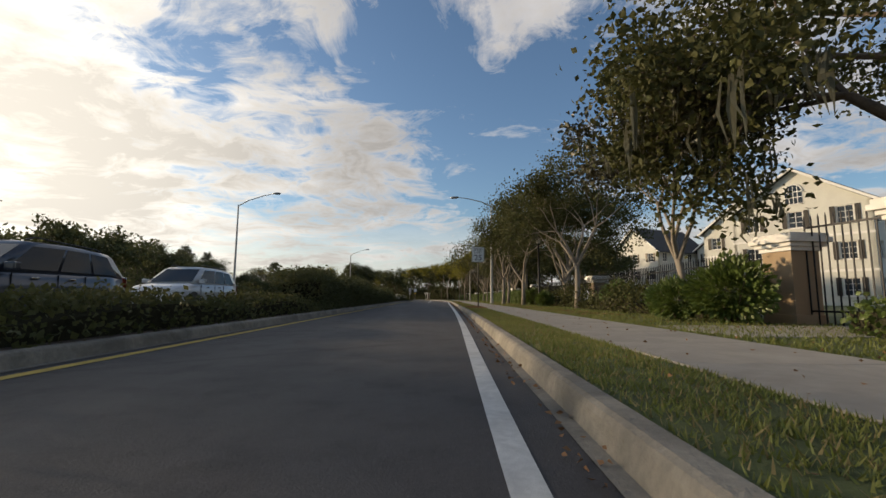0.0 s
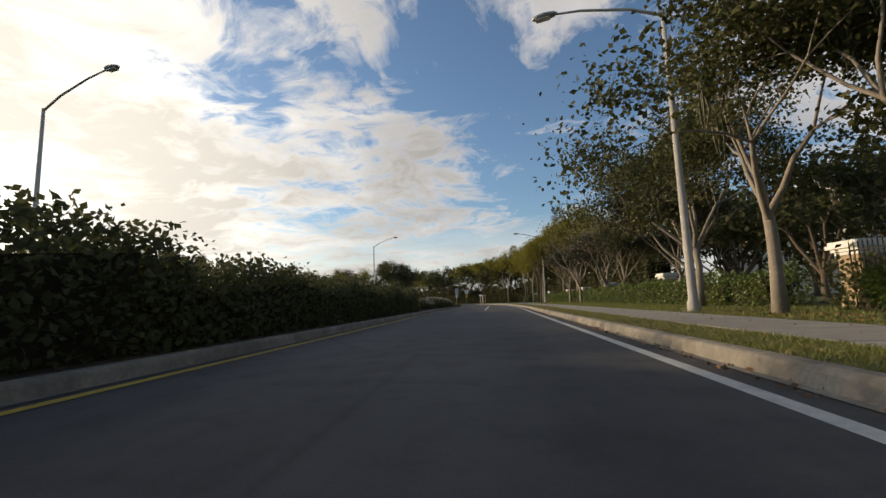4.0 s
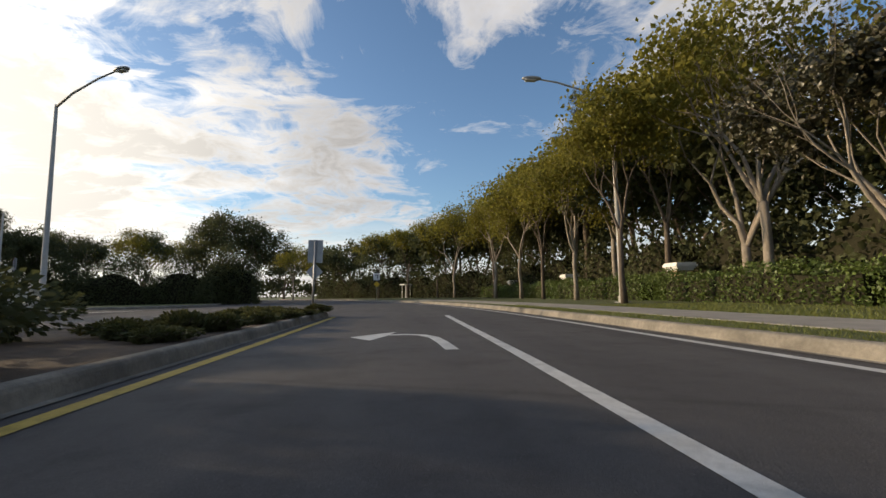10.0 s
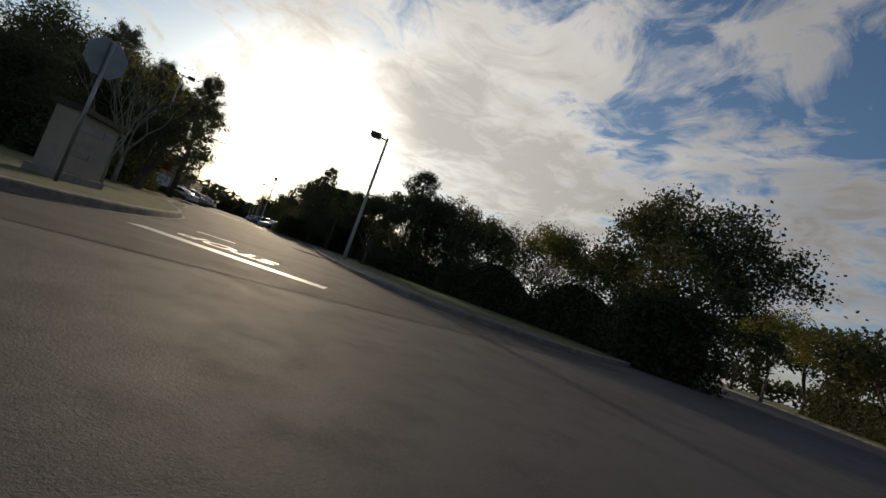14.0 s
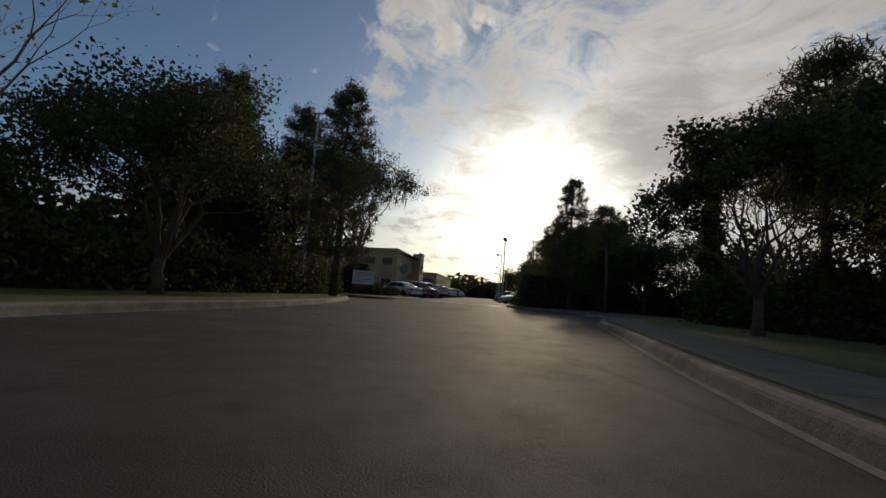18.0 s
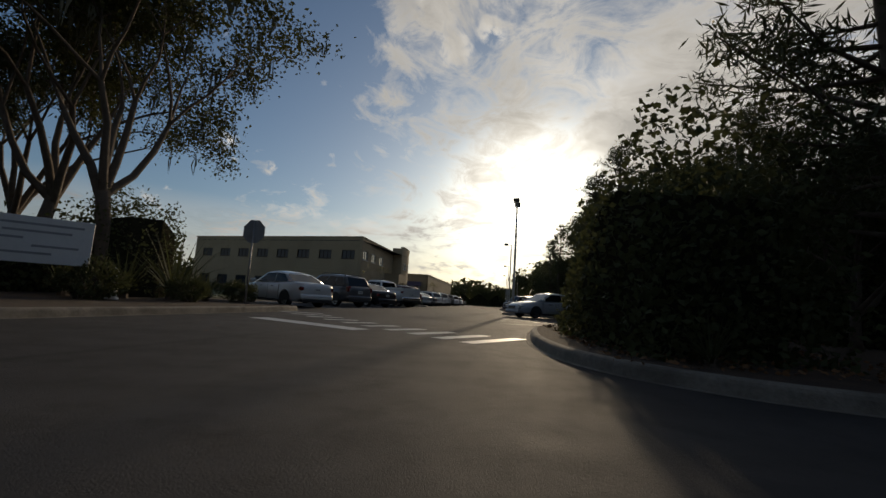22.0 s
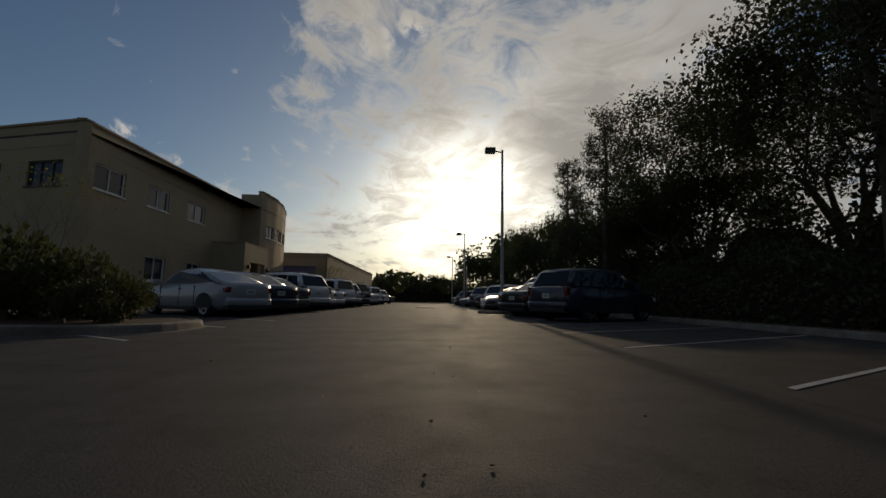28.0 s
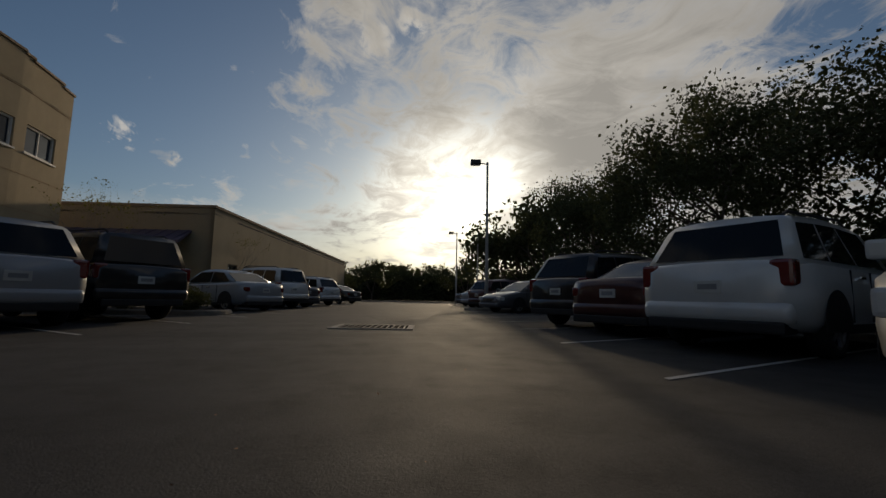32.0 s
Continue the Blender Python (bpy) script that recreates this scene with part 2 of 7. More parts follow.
MAT = dict(
    asphalt=asphalt("asphalt", (0.059, 0.055, 0.055), (0.090, 0.084, 0.082), 0.3),
    lot=asphalt("lot_asphalt", (0.048, 0.045, 0.044), (0.072, 0.068, 0.065), 0.35, 0.16),
    concrete=material("concrete", (0.34, 0.31, 0.27), 0.9, vary=0.3, scale=1.6, bump=0.35, bump_scale=60, stain=0.55, stain_scale=1.1),
    walkway=material("sidewalk_concrete", (0.30, 0.275, 0.24), 0.92, vary=0.25, scale=1.2, bump=0.3, bump_scale=80, stain=0.5, stain_scale=0.7, random_hue=0.12),
    # stained walk concrete, base also darkened to carry the shade of the planting
    old_shaded_walk=material("weathered_shaded_walk_concrete", (0.17, 0.155, 0.13), 0.94, vary=0.35, scale=1.4, bump=0.35, bump_scale=70, stain=0.6, stain_scale=0.8, spec=0.2),
    kerb=material("kerb_concrete", (0.245, 0.22, 0.18), 0.93, vary=0.5, scale=2.5, bump=0.5, bump_scale=50, stain=0.75, stain_scale=1.4),
    white=material("white_road_paint", (0.60, 0.59, 0.56), 0.52, vary=0.3, scale=3.0, bump=0.25, bump_scale=90, stain=0.6, stain_scale=3.0),
    yellow=material("yellow_road_paint", (0.52, 0.36, 0.06), 0.75, vary=0.35, scale=3.0, bump=0.25, bump_scale=90, stain=0.6, stain_scale=3.0),
    soil=material("mulch", (0.075, 0.048, 0.03), 0.97, vary=0.6, scale=3.0, bump=0.9, bump_scale=35, second=(0.03, 0.02, 0.014)),
    grass=material("lawn", (0.085, 0.105, 0.030), 0.95, vary=0.5, scale=0.8, bump=0.8, bump_scale=70, second=(0.055, 0.060, 0.018), stain=0.5, stain_scale=0.35),
    blade=material("grass_blade", (0.205, 0.195, 0.045), 0.6, vary=0.4, scale=0.7, second=(0.07, 0.095, 0.02), random_hue=0.6, island=True, subs=0.35),
    dryblade=material("dry_grass_blade", (0.24, 0.19, 0.08), 0.7, vary=0.4, scale=1.5, random_hue=0.6, island=True, subs=0.3),
    litter=material("fallen_leaf", (0.22, 0.11, 0.045), 0.8, vary=0.5, scale=4.0, random_hue=0.7, island=True),
    bark=material("bark", (0.125, 0.095, 0.07), 0.95, vary=0.5, scale=5.0, bump=0.9, bump_scale=22, second=(0.075, 0.058, 0.045)),
    palebark=material("pale_bark", (0.27, 0.23, 0.185), 0.93, vary=0.4, scale=4.0, bump=0.6, bump_scale=30, second=(0.17, 0.14, 0.11)),
    oak=material("oak_leaf", (0.105, 0.098, 0.036), 0.7, spec=0.25, vary=0.4, scale=1.2, second=(0.035, 0.042, 0.014), random_hue=0.55, island=True, subs=0.35),
    olive=material("spring_leaf", (0.21, 0.18, 0.030), 0.7, spec=0.2, vary=0.4, scale=1.2, second=(0.105, 0.105, 0.022), random_hue=0.45, island=True, subs=0.5),
    rust=material("rusty_magnolia_leaf", (0.070, 0.052, 0.028), 0.42, vary=0.5, scale=2.0, second=(0.030, 0.034, 0.014), random_hue=0.5, island=True, subs=0.15),
    dark=material("dark_leaf", (0.078, 0.085, 0.034), 0.72, spec=0.3, vary=0.4, scale=1.2, second=(0.046, 0.052, 0.022), random_hue=0.5, island=True, subs=0.36),
    pine=material("pine_needle", (0.070, 0.076, 0.030), 0.6, vary=0.4, scale=1.2, second=(0.042, 0.046, 0.020), random_hue=0.4, island=True, subs=0.3),
    hedge=material("hedge_leaf", (0.13, 0.175, 0.034), 0.5, vary=0.4, scale=1.5, second=(0.050, 0.075, 0.018), random_hue=0.5, island=True, subs=0.3),
    moss=material("hanging_moss", (0.17, 0.165, 0.115), 0.95, vary=0.3, scale=5.0, random_hue=0.4, island=True, subs=0.3),
    flower=material("white_petal", (0.72, 0.70, 0.64), 0.6, vary=0.1, scale=5.0, subs=0.3),
    stucco=material("tan_stucco", (0.36, 0.26, 0.165), 0.93, vary=0.15, scale=0.7, bump=0.35, bump_scale=120, stain=0.25, stain_scale=0.4),
    office=material("ochre_stucco", (0.37, 0.295, 0.19), 0.92, vary=0.14, scale=0.5, bump=0.3, bump_scale=110, stain=0.22, stain_scale=0.25),
    cream=material("cream_siding", (0.60, 0.59, 0.53), 0.85, vary=0.1, scale=0.6, bump=0.15, bump_scale=60, stain=0.15, stain_scale=0.4),
    trim=material("white_trim", (0.76, 0.74, 0.70), 0.7, vary=0.08, scale=2.0, bump=0.1, stain=0.2, stain_scale=2.0),
    shingle=material("roof_shingle", (0.075, 0.068, 0.064), 0.95, vary=0.4, scale=4.0, bump=0.7, bump_scale=30),
    metalroof=material("purple_grey_metal_roof", (0.11, 0.10, 0.17), 0.45, 0.5, vary=0.15, scale=1.0),
    iron=material("black_iron", (0.02, 0.02, 0.022), 0.5, 0.7, vary=0.3, scale=8.0),
    galv=material("galvanised_steel", (0.36, 0.36, 0.36), 0.5, 0.75, vary=0.2, scale=3.0, stain=0.25, stain_scale=2.0),
    pole=material("concrete_pole", (0.40, 0.38, 0.34), 0.85, vary=0.2, scale=2.0, bump=0.2, stain=0.3, stain_scale=1.0),
    bronze=material("dark_bronze_metal", (0.05, 0.043, 0.036), 0.45, 0.6, vary=0.2, scale=4.0),
    signback=material("sign_aluminium", (0.34, 0.35, 0.36), 0.5, 0.6, vary=0.15, scale=3.0, stain=0.25, stain_scale=4.0),
    signwhite=material("sign_white", (0.74, 0.74, 0.72), 0.55, vary=0.06, scale=2.0, stain=0.12, stain_scale=4.0),
    signblack=material("sign_black", (0.02, 0.02, 0.022), 0.6, vary=0.1),
    signred=material("sign_red", (0.42, 0.02, 0.02), 0.55, vary=0.1),
    signyellow=material("sign_yellow", (0.72, 0.45, 0.03), 0.55, vary=0.1),
    pane=glass("window_pane", (0.030, 0.040, 0.055)),
    carglass=glass("car_glass", (0.012, 0.014, 0.016)),
    paint=paint("car_paint"),
    rubber=material("tyre_rubber", (0.018, 0.018, 0.018), 0.9, vary=0.3, scale=8.0),
    plastic=material("black_plastic", (0.02, 0.02, 0.021), 0.6, vary=0.2, scale=8.0),
    chrome=material("bright_metal", (0.62, 0.62, 0.62), 0.2, 1.0, vary=0.1, scale=4.0),
    rim=material("alloy_rim", (0.42, 0.42, 0.43), 0.35, 0.9, vary=0.15, scale=6.0),
    lampglass=material("clear_lamp", (0.62, 0.62, 0.60), 0.15, vary=0.1, spec=0.9, coat=0.8),
    redlamp=material("red_lamp", (0.17, 0.008, 0.007), 0.18, vary=0.2, spec=0.8, coat=0.8),
    plate=material("licence_plate", (0.62, 0.62, 0.58), 0.5, vary=0.1),
    blue=material("blue_plastic", (0.03, 0.22, 0.42), 0.6, vary=0.15),
    grate=material("cast_iron", (0.06, 0.052, 0.046), 0.75, 0.5, vary=0.4, scale=6.0, bump=0.3),
    # near-black colour for hedge cores, in place of the shade between leaves
    core=material("hedge_core_shade", (0.036, 0.034, 0.022), 1.0, vary=0.5, scale=9.0, spec=0.0),
    stone=material("beige_stone", (0.40, 0.36, 0.29), 0.9, vary=0.2, scale=2.0, bump=0.3, stain=0.3),
)


# ---- building helpers ----
def link(name, verts, faces, mat, parent=None, label="", smooth=False):
    me = bpy.data.meshes.new(name)
    me.from_pydata([tuple(v) for v in verts], [], faces)
    me.materials.append(mat)
    if smooth:
        me.polygons.foreach_set("use_smooth", [True] * len(me.polygons))
    ob = new(name, me)
    if parent is not None:
        ob.parent = parent
    if label:
        ob["label"] = label
    return ob


def part(name, bm, mat, parent=None, label="", smooth=False):
    me = bpy.data.meshes.new(name)
    bm.to_mesh(me)
    bm.free()
    me.materials.append(mat)
    if smooth:
        me.polygons.foreach_set("use_smooth", [True] * len(me.polygons))
    ob = new(name, me)
    if parent is not None:
        ob.parent = parent
    if label:
        ob["label"] = label
    return ob


def empty(name, m, label, category, group="", kind=""):
    ob = new(name)
    ob.empty_display_size = 0.2
    ob.matrix_world = m
    return tagged(ob, label, category, group, kind)


def box(bm, x0, x1, y0, y1, z0, z1, bevel=0.0):
    r = bmesh.ops.create_cube(bm, size=1.0, matrix=Matrix.Translation(((x0 + x1) / 2, (y0 + y1) / 2, (z0 + z1) / 2)) @ Matrix.Diagonal((abs(x1 - x0), abs(y1 - y0), abs(z1 - z0), 1)))
    if bevel:
        es = list({e for v in r["verts"] for e in v.link_edges})
        bmesh.ops.bevel(bm, geom=es, offset=bevel, segments=2, affect="EDGES", profile=0.6)
    return bm


def boxm(x0, x1, y0, y1, z0, z1, bevel=0.0):
    return box(bmesh.new(), x0, x1, y0, y1, z0, z1, bevel)


def tube(bm, pts, radii, sides=8, cap=True):
    """A bent, tapered tube along points."""
    rings = []
    for i, p in enumerate(pts):
        p = Vector(p)
        d = (Vector(pts[min(i + 1, len(pts) - 1)]) - Vector(pts[max(i - 1, 0)])).normalized()
        a = d.orthogonal().normalized()
        b = d.cross(a)
        rings.append([bm.verts.new(p + radii[i] * (math.cos(k * math.tau / sides) * a + math.sin(k * math.tau / sides) * b)) for k in range(sides)])
    for u, v in zip(rings, rings[1:]):
        # keep the rings from twisting
        off = min(range(sides), key=lambda s: (v[s].co - u[0].co - (sum((w.co for w in v), Vector()) - sum((w.co for w in u), Vector())) / sides).length)
        for k in range(sides):
            bm.faces.new((u[k], u[(k + 1) % sides], v[(k + 1 + off) % sides], v[(k + off) % sides]))
    if cap:
        bm.faces.new(rings[0][::-1])
        bm.faces.new(rings[-1])
    return bm


def lathe(bm, profile, sides=24, m=Matrix()):
    """A turned form round z from (radius, height) pairs."""
    rings = [[bm.verts.new(m @ Vector((r * math.cos(k * math.tau / sides), r * math.sin(k * math.tau / sides), z))) for k in range(sides)] for r, z in profile]
    for u, v in zip(rings, rings[1:]):
        for k in range(sides):
            bm.faces.new((u[k], u[(k + 1) % sides], v[(k + 1) % sides], v[k]))
    bm.faces.new(rings[0][::-1])
    bm.faces.new(rings[-1])
    return bm


def prism(bm, poly, z0, z1):
    """An upright prism over a flat outline."""
    lo, hi = [bm.verts.new((x, y, z0)) for x, y in poly], [bm.verts.new((x, y, z1)) for x, y in poly]
    n = len(poly)
    for k in range(n):
        bm.faces.new((lo[k], lo[(k + 1) % n], hi[(k + 1) % n], hi[k]))
    f = bm.faces.new(hi)
    g = bm.faces.new(lo[::-1])
    bmesh.ops.triangulate(bm, faces=[f, g])
    bmesh.ops.recalc_face_normals(bm, faces=bm.faces[:])
    return bm


def shift(line, d):
    """A line of (x, y) moved d metres to its right."""
    out = []
    for i, (x, y) in enumerate(line):
        ax, ay = line[max(i - 1, 0)]
        bx, by = line[min(i + 1, len(line) - 1)]
        n = math.hypot(bx - ax, by - ay) or 1
        out.append((x + d * (by - ay) / n, y - d * (bx - ax) / n))
    return out


def smooth_line(points, step=1.5):
    """A rounded line through points, at even steps."""
    p = np.array(points, float)
    d = np.r_[0, np.cumsum(np.hypot(*np.diff(p, axis=0).T))]
    s = np.linspace(0, d[-1], max(2, int(d[-1] / step) + 1))
    q = np.stack([np.interp(s, d, p[:, k]) for k in (0, 1)], 1)
    for _ in range(3):
        q[1:-1] = (q[:-2] + 2 * q[1:-1] + q[2:]) / 4
    return [tuple(v) for v in q]


def ribbon(name, left, right, z, mat, parent=None, label="", thick=0.0):
    """A flat strip between two lines of the same count."""
    n = len(left)
    v = [(*p, z) for p in left] + [(*p, z) for p in right]
    f = [(i, n + i, n + i + 1, i + 1) for i in range(n - 1)]
    return link(name, v, f, mat, parent, label)


def stripe(name, line, width, z, mat, parent=None):
    return ribbon(name, shift(line, -width / 2), shift(line, width / 2), z, mat, parent)


def kerb(name, line, side, label):
    """A kerb along a line; side +1 puts the raised ground to the right of it."""
    prof = [(-0.02, 0.0), (0.004, 0.100), (0.018, 0.126), (0.042, 0.140), (0.125, 0.145), (0.135, 0.10)]
    pan = [(-0.10, 0.004), (-0.02, 0.006)]
    cols = [(shift(line, side * o), z) for o, z in pan + prof]
    n = len(line)
    v = [(*cols[c][0][i], cols[c][1]) for c in range(len(cols)) for i in range(n)]
    f = []
    for c in range(len(cols) - 1):
        for i in range(n - 1):
            q = (c * n + i, c * n + i + 1, (c + 1) * n + i + 1, (c + 1) * n + i)
            f.append(q if side < 0 else q[::-1])
    ob = link(name, v, f, MAT["kerb"])
    return tagged(ob, label, "kerb", kind="structure")


def slab(name, poly, z, mat, label, category, z0=-0.05):
    bm = prism(bmesh.new(), poly, z0, z)
    return tagged(part(name, bm, mat), label, category, kind="structure")


def leaf_cloud(pts, size, rng, flat=0.0, long=1.5):
    """Leaves as small folded diamonds round points: vertices and faces."""
    n = len(pts)
    a = rng.normal(size=(n, 3))
    a[:, 2] *= 1 - flat
    a /= np.linalg.norm(a, axis=1, keepdims=True)
    b = np.cross(a, rng.normal(size=(n, 3)))
    b /= np.linalg.norm(b, axis=1, keepdims=True)
    s = size * rng.uniform(0.6, 1.3, (n, 1))
    lift = np.cross(a, b) * s * 0.18
    v = np.stack([pts - a * s * long / 2, pts + b * s / 2 + lift, pts + a * s * long / 2, pts - b * s / 2 + lift], 1).reshape(-1, 3)
    k = 4 * np.arange(n)[:, None]
    f = np.concatenate([k + [[0, 1, 2]], k + [[0, 2, 3]]])
    return v, f


def leaves(name, pts, size, mat, parent, seed=0, label="", flat=0.0, long=1.5):
    v, f = leaf_cloud(np.array(pts), size, np.random.default_rng(seed), flat, long)
    me = bpy.data.meshes.new(name)
    me.vertices.add(len(v))
    me.vertices.foreach_set("co", v.ravel())
    me.loops.add(f.size)
    me.loops.foreach_set("vertex_index", f.ravel().astype(np.int32))
    me.polygons.add(len(f))
    me.polygons.foreach_set("loop_start", np.arange(0, f.size, 3, dtype=np.int32))
    me.update(calc_edges=True)
    me.materials.append(mat)
    ob = new(name, me)
    if parent is not None:
        ob.parent = parent
    if label:
        ob["label"] = label
    return ob


# ---- the plan ----
EDGE = smooth_line([(-1.6, -30), (-0.9, -20), (0.24, 0), (0.93, 10), (1.5, 20), (2.0, 30), (2.6, 42), (3.3, 55), (3.5, 65), (3.45, 75), (3.2, 80), (2.7, 85), (1.9, 90), (0.9, 95), (-0.4, 100), (-1.9, 105), (-3.6, 110), (-7.5, 120), (-14, 135), (-24, 155)])
YELLOW = smooth_line([(-3.45, -30), (-3.1, 0), (-2.95, 15), (-2.78, 30), (-2.62, 45), (-2.42, 53), (-2.08, 58), (-1.84, 63), (-1.72, 70), (-1.70, 76.4)])
MEDIAN = [(x - 0.30, y) for x, y in YELLOW] + [(-1.90, 77.3), (-2.1, 78.0), (-2.5, 78.6), (-3.1, 78.85), (-3.8, 78.6), (-4.4, 77.9), (-4.9, 76.6), (-5.6, 74), (-6.4, 68), (-7.1, 60), (-7.3, 50), (-7.3, 20), (-7.4, 0), (-7.6, -30)]
WEST_SOUTH = smooth_line([(-13.6, -30), (-13.6, 40), (-13.6, 70), (-13.4, 80), (-13.2, 84.0), (-13.8, 85.4), (-15.2, 86.6), (-18.2, 88.0), (-22, 89.2), (-27, 89.6), (-32, 90.2), (-36, 91.6), (-41, 92.6), (-46, 92.9), (-50, 92.6), (-52.5, 91.2), (-53.8, 88.5), (-55, 84)], 1.0)
WEST_NORTH = smooth_line([(-56, 121), (-52, 116.5), (-48.6, 112.5), (-47.0, 109), (-45.8, 106.2), (-43.6, 104.2), (-40.7, 102.4), (-38, 100.7), (-35, 99.5), (-29, 96.8), (-25.7, 95.6), (-23, 94.9), (-19.5, 93.7), (-17, 93.4), (-15.5, 94.0), (-14.6, 95.4), (-14.2, 98), (-14.5, 101.5), (-16, 107), (-18.7, 114), (-23, 123), (-33, 139)], 1.0)
LOT_YAW = 74.9
LF = Vector((-math.sin(radians(LOT_YAW)), math.cos(radians(LOT_YAW)), 0))
LR = Vector((math.cos(radians(LOT_YAW)), math.sin(radians(LOT_YAW)), 0))


def lot(s, d, z=0.0):
    return Vector((-86.3, 107.4, z)) + float(s) * LF + float(d) * LR


def lot_pose(s, d, turn=0.0, z=0.0):
    p = lot(s, d, z)
    return pose(p.x, p.y, p.z, 0, 0, LOT_YAW + turn)


def edge_x(y):
    return float(np.interp(y, [p[1] for p in EDGE], [p[0] for p in EDGE]))


# ---- ground, roads, kerbs ----
big = 2500
tagged(link("ground", [(-big, -big, -0.06), (big, -big, -0.06), (big, big, -0.06), (-big, big, -0.06)], [(0, 1, 2, 3)], MAT["grass"]), "flat grassy ground running to the horizon", "ground", kind="structure")


def road_sheet(name, poly, z, mat, label):
    bm = bmesh.new()
    f = bm.faces.new([bm.verts.new((x, y, z)) for x, y in poly])
    bmesh.ops.triangulate(bm, faces=[f])
    bmesh.ops.recalc_face_normals(bm, faces=bm.faces[:])
    return tagged(part(name, bm, mat), label, "road", kind="structure")


kerb_right = shift(EDGE, 0.38)
road_sheet("road_main", [(-16, -30)] + [(x + 0.6, y) for x, y in EDGE] + [(-36, 155), (-36, 139), (-25, 123), (-20, 112), (-16, 104), (-16, 82)], -0.004, MAT["asphalt"], "grey worn asphalt of a divided street")
road_sheet("road_side", [(-12.5, 80), (-12.5, 98), (-22, 99), (-38, 105), (-43, 115), (-52, 122), (-72, 124), (-70, 82), (-50, 84), (-30, 86), (-18, 84)], 0.0, MAT["lot"], "smooth asphalt of a side street between kerbs")
lp = [lot(-24, -24), lot(-24, 9.8), lot(110, 9.8), lot(110, -24)]
road_sheet("parking_lot", [(p.x, p.y) for p in lp], 0.004, MAT["lot"], "sun-bleached asphalt of a car park")
kerb("kerb_right", kerb_right, 1, "weathered concrete kerb beside the grass strip")
kerb("kerb_median", MEDIAN, -1, "stained concrete kerb round the planted median")
kerb("kerb_south", WEST_SOUTH, -1, "concrete kerb on the south corner of the side street")
kerb("kerb_north", WEST_NORTH, -1, "concrete kerb on the north corner of the side street")
slab("verge_right", [(x, y) for x, y in shift(kerb_right, 0.12)] + [(140, 155), (140, -30)], 0.13, MAT["grass"], "patchy lawn strip with fallen leaves behind the kerb", "verge")
slab("median_bed", shift(MEDIAN, -0.12), 0.13, MAT["soil"], "brown mulch bed of the street median", "median")
slab("verge_south", shift(WEST_SOUTH, -0.12) + [(-75, 60), (-140, 20), (-140, -30)], 0.13, MAT["grass"], "dry lawn on the south side of the side street", "verge")
slab("verge_north", [(-70, 135)] + shift(WEST_NORTH, -0.12)[:-4] + [(-70, 160)], 0.13, MAT["grass"], "dry lawn on the north side of the side street", "verge")
CORNER = [(-25.2, 9.1), (-25.2, 6.4), (-25.5, 5.2), (-26.2, 4.6), (-27.5, 4.3), (-29.0, 4.15), (-31.0, 4.05), (-33.0, 4.2), (-34.2, 4.75), (-34.9, 5.7), (-35.2, 7.5), (-35.6, 10), (-36, 13), (-36.5, 17)]
bm = prism(bmesh.new(), [tuple(lot(s, d)[:2]) for s, d in [(110, 40), (-40, 40)] + [(s + 0.1, d + 0.1) for s, d in CORNER[::-1]] + [(110, 9.2)]], -0.05, 0.14)
tagged(part("verge_lot", bm, MAT["soil"]), "leaf-strewn planting bed along the car park", "verge", kind="structure")
kerb("kerb_crossing", smooth_line([tuple(lot(s, d)[:2]) for s, d in CORNER], 0.35), -1, "rounded concrete kerb at the crossing")
kerb("kerb_lot", [tuple(lot(s, 9.1)[:2]) for s in (-25.2, 20, 110)], 1, "concrete kerb at the head of the stalls")
slab("verge_building", [tuple(lot(s, d)[:2]) for s, d in ((-21, -9.6), (110, -9.6), (110, -40), (-21, -60))], 0.124, MAT["grass"], "lawn and planting strip before the office building", "verge")
kerb("kerb_building", [tuple(lot(s, -9.6)[:2]) for s in (-21, 20, 110)], -1, "concrete kerb before the office building")

# sidewalk slabs along the street
walk_base = empty("sidewalk", Matrix(), "grey concrete sidewalk of square slabs beside the street", "sidewalk", kind="structure")
ys = -12.0
proto = None
while ys < 100:
    x0 = edge_x(ys + 0.75) + 2.25
    ang = math.degrees(math.atan2(edge_x(ys) - edge_x(ys + 1.5), 1.5))
    if proto is None:
        proto = part("paving_slab", boxm(-0.86, 0.76, -0.745, 0.745, 0.0, 0.145, 0.008), MAT["walkway"], walk_base)
        ob = proto
    else:
        ob = new("paving_slab", proto.data)
        ob.parent = walk_base
    ob.matrix_local = pose(x0, ys + 0.75, 0.0, random.uniform(-0.15, 0.15), random.uniform(-0.15, 0.15), ang)
    ys += 1.5
walk_b = empty("sidewalk_drive", Matrix(), "concrete apron crossing the lawn to the gate", "sidewalk", kind="structure")
for k in range(3):
    part("paving_slab", boxm(4.0 + k * 1.4, 5.38 + k * 1.4, 5.2, 7.4, 0.0, 0.142, 0.008), MAT["walkway"], walk_b)
# sidewalk on the north side of the side street
nline = WEST_NORTH[22:56]
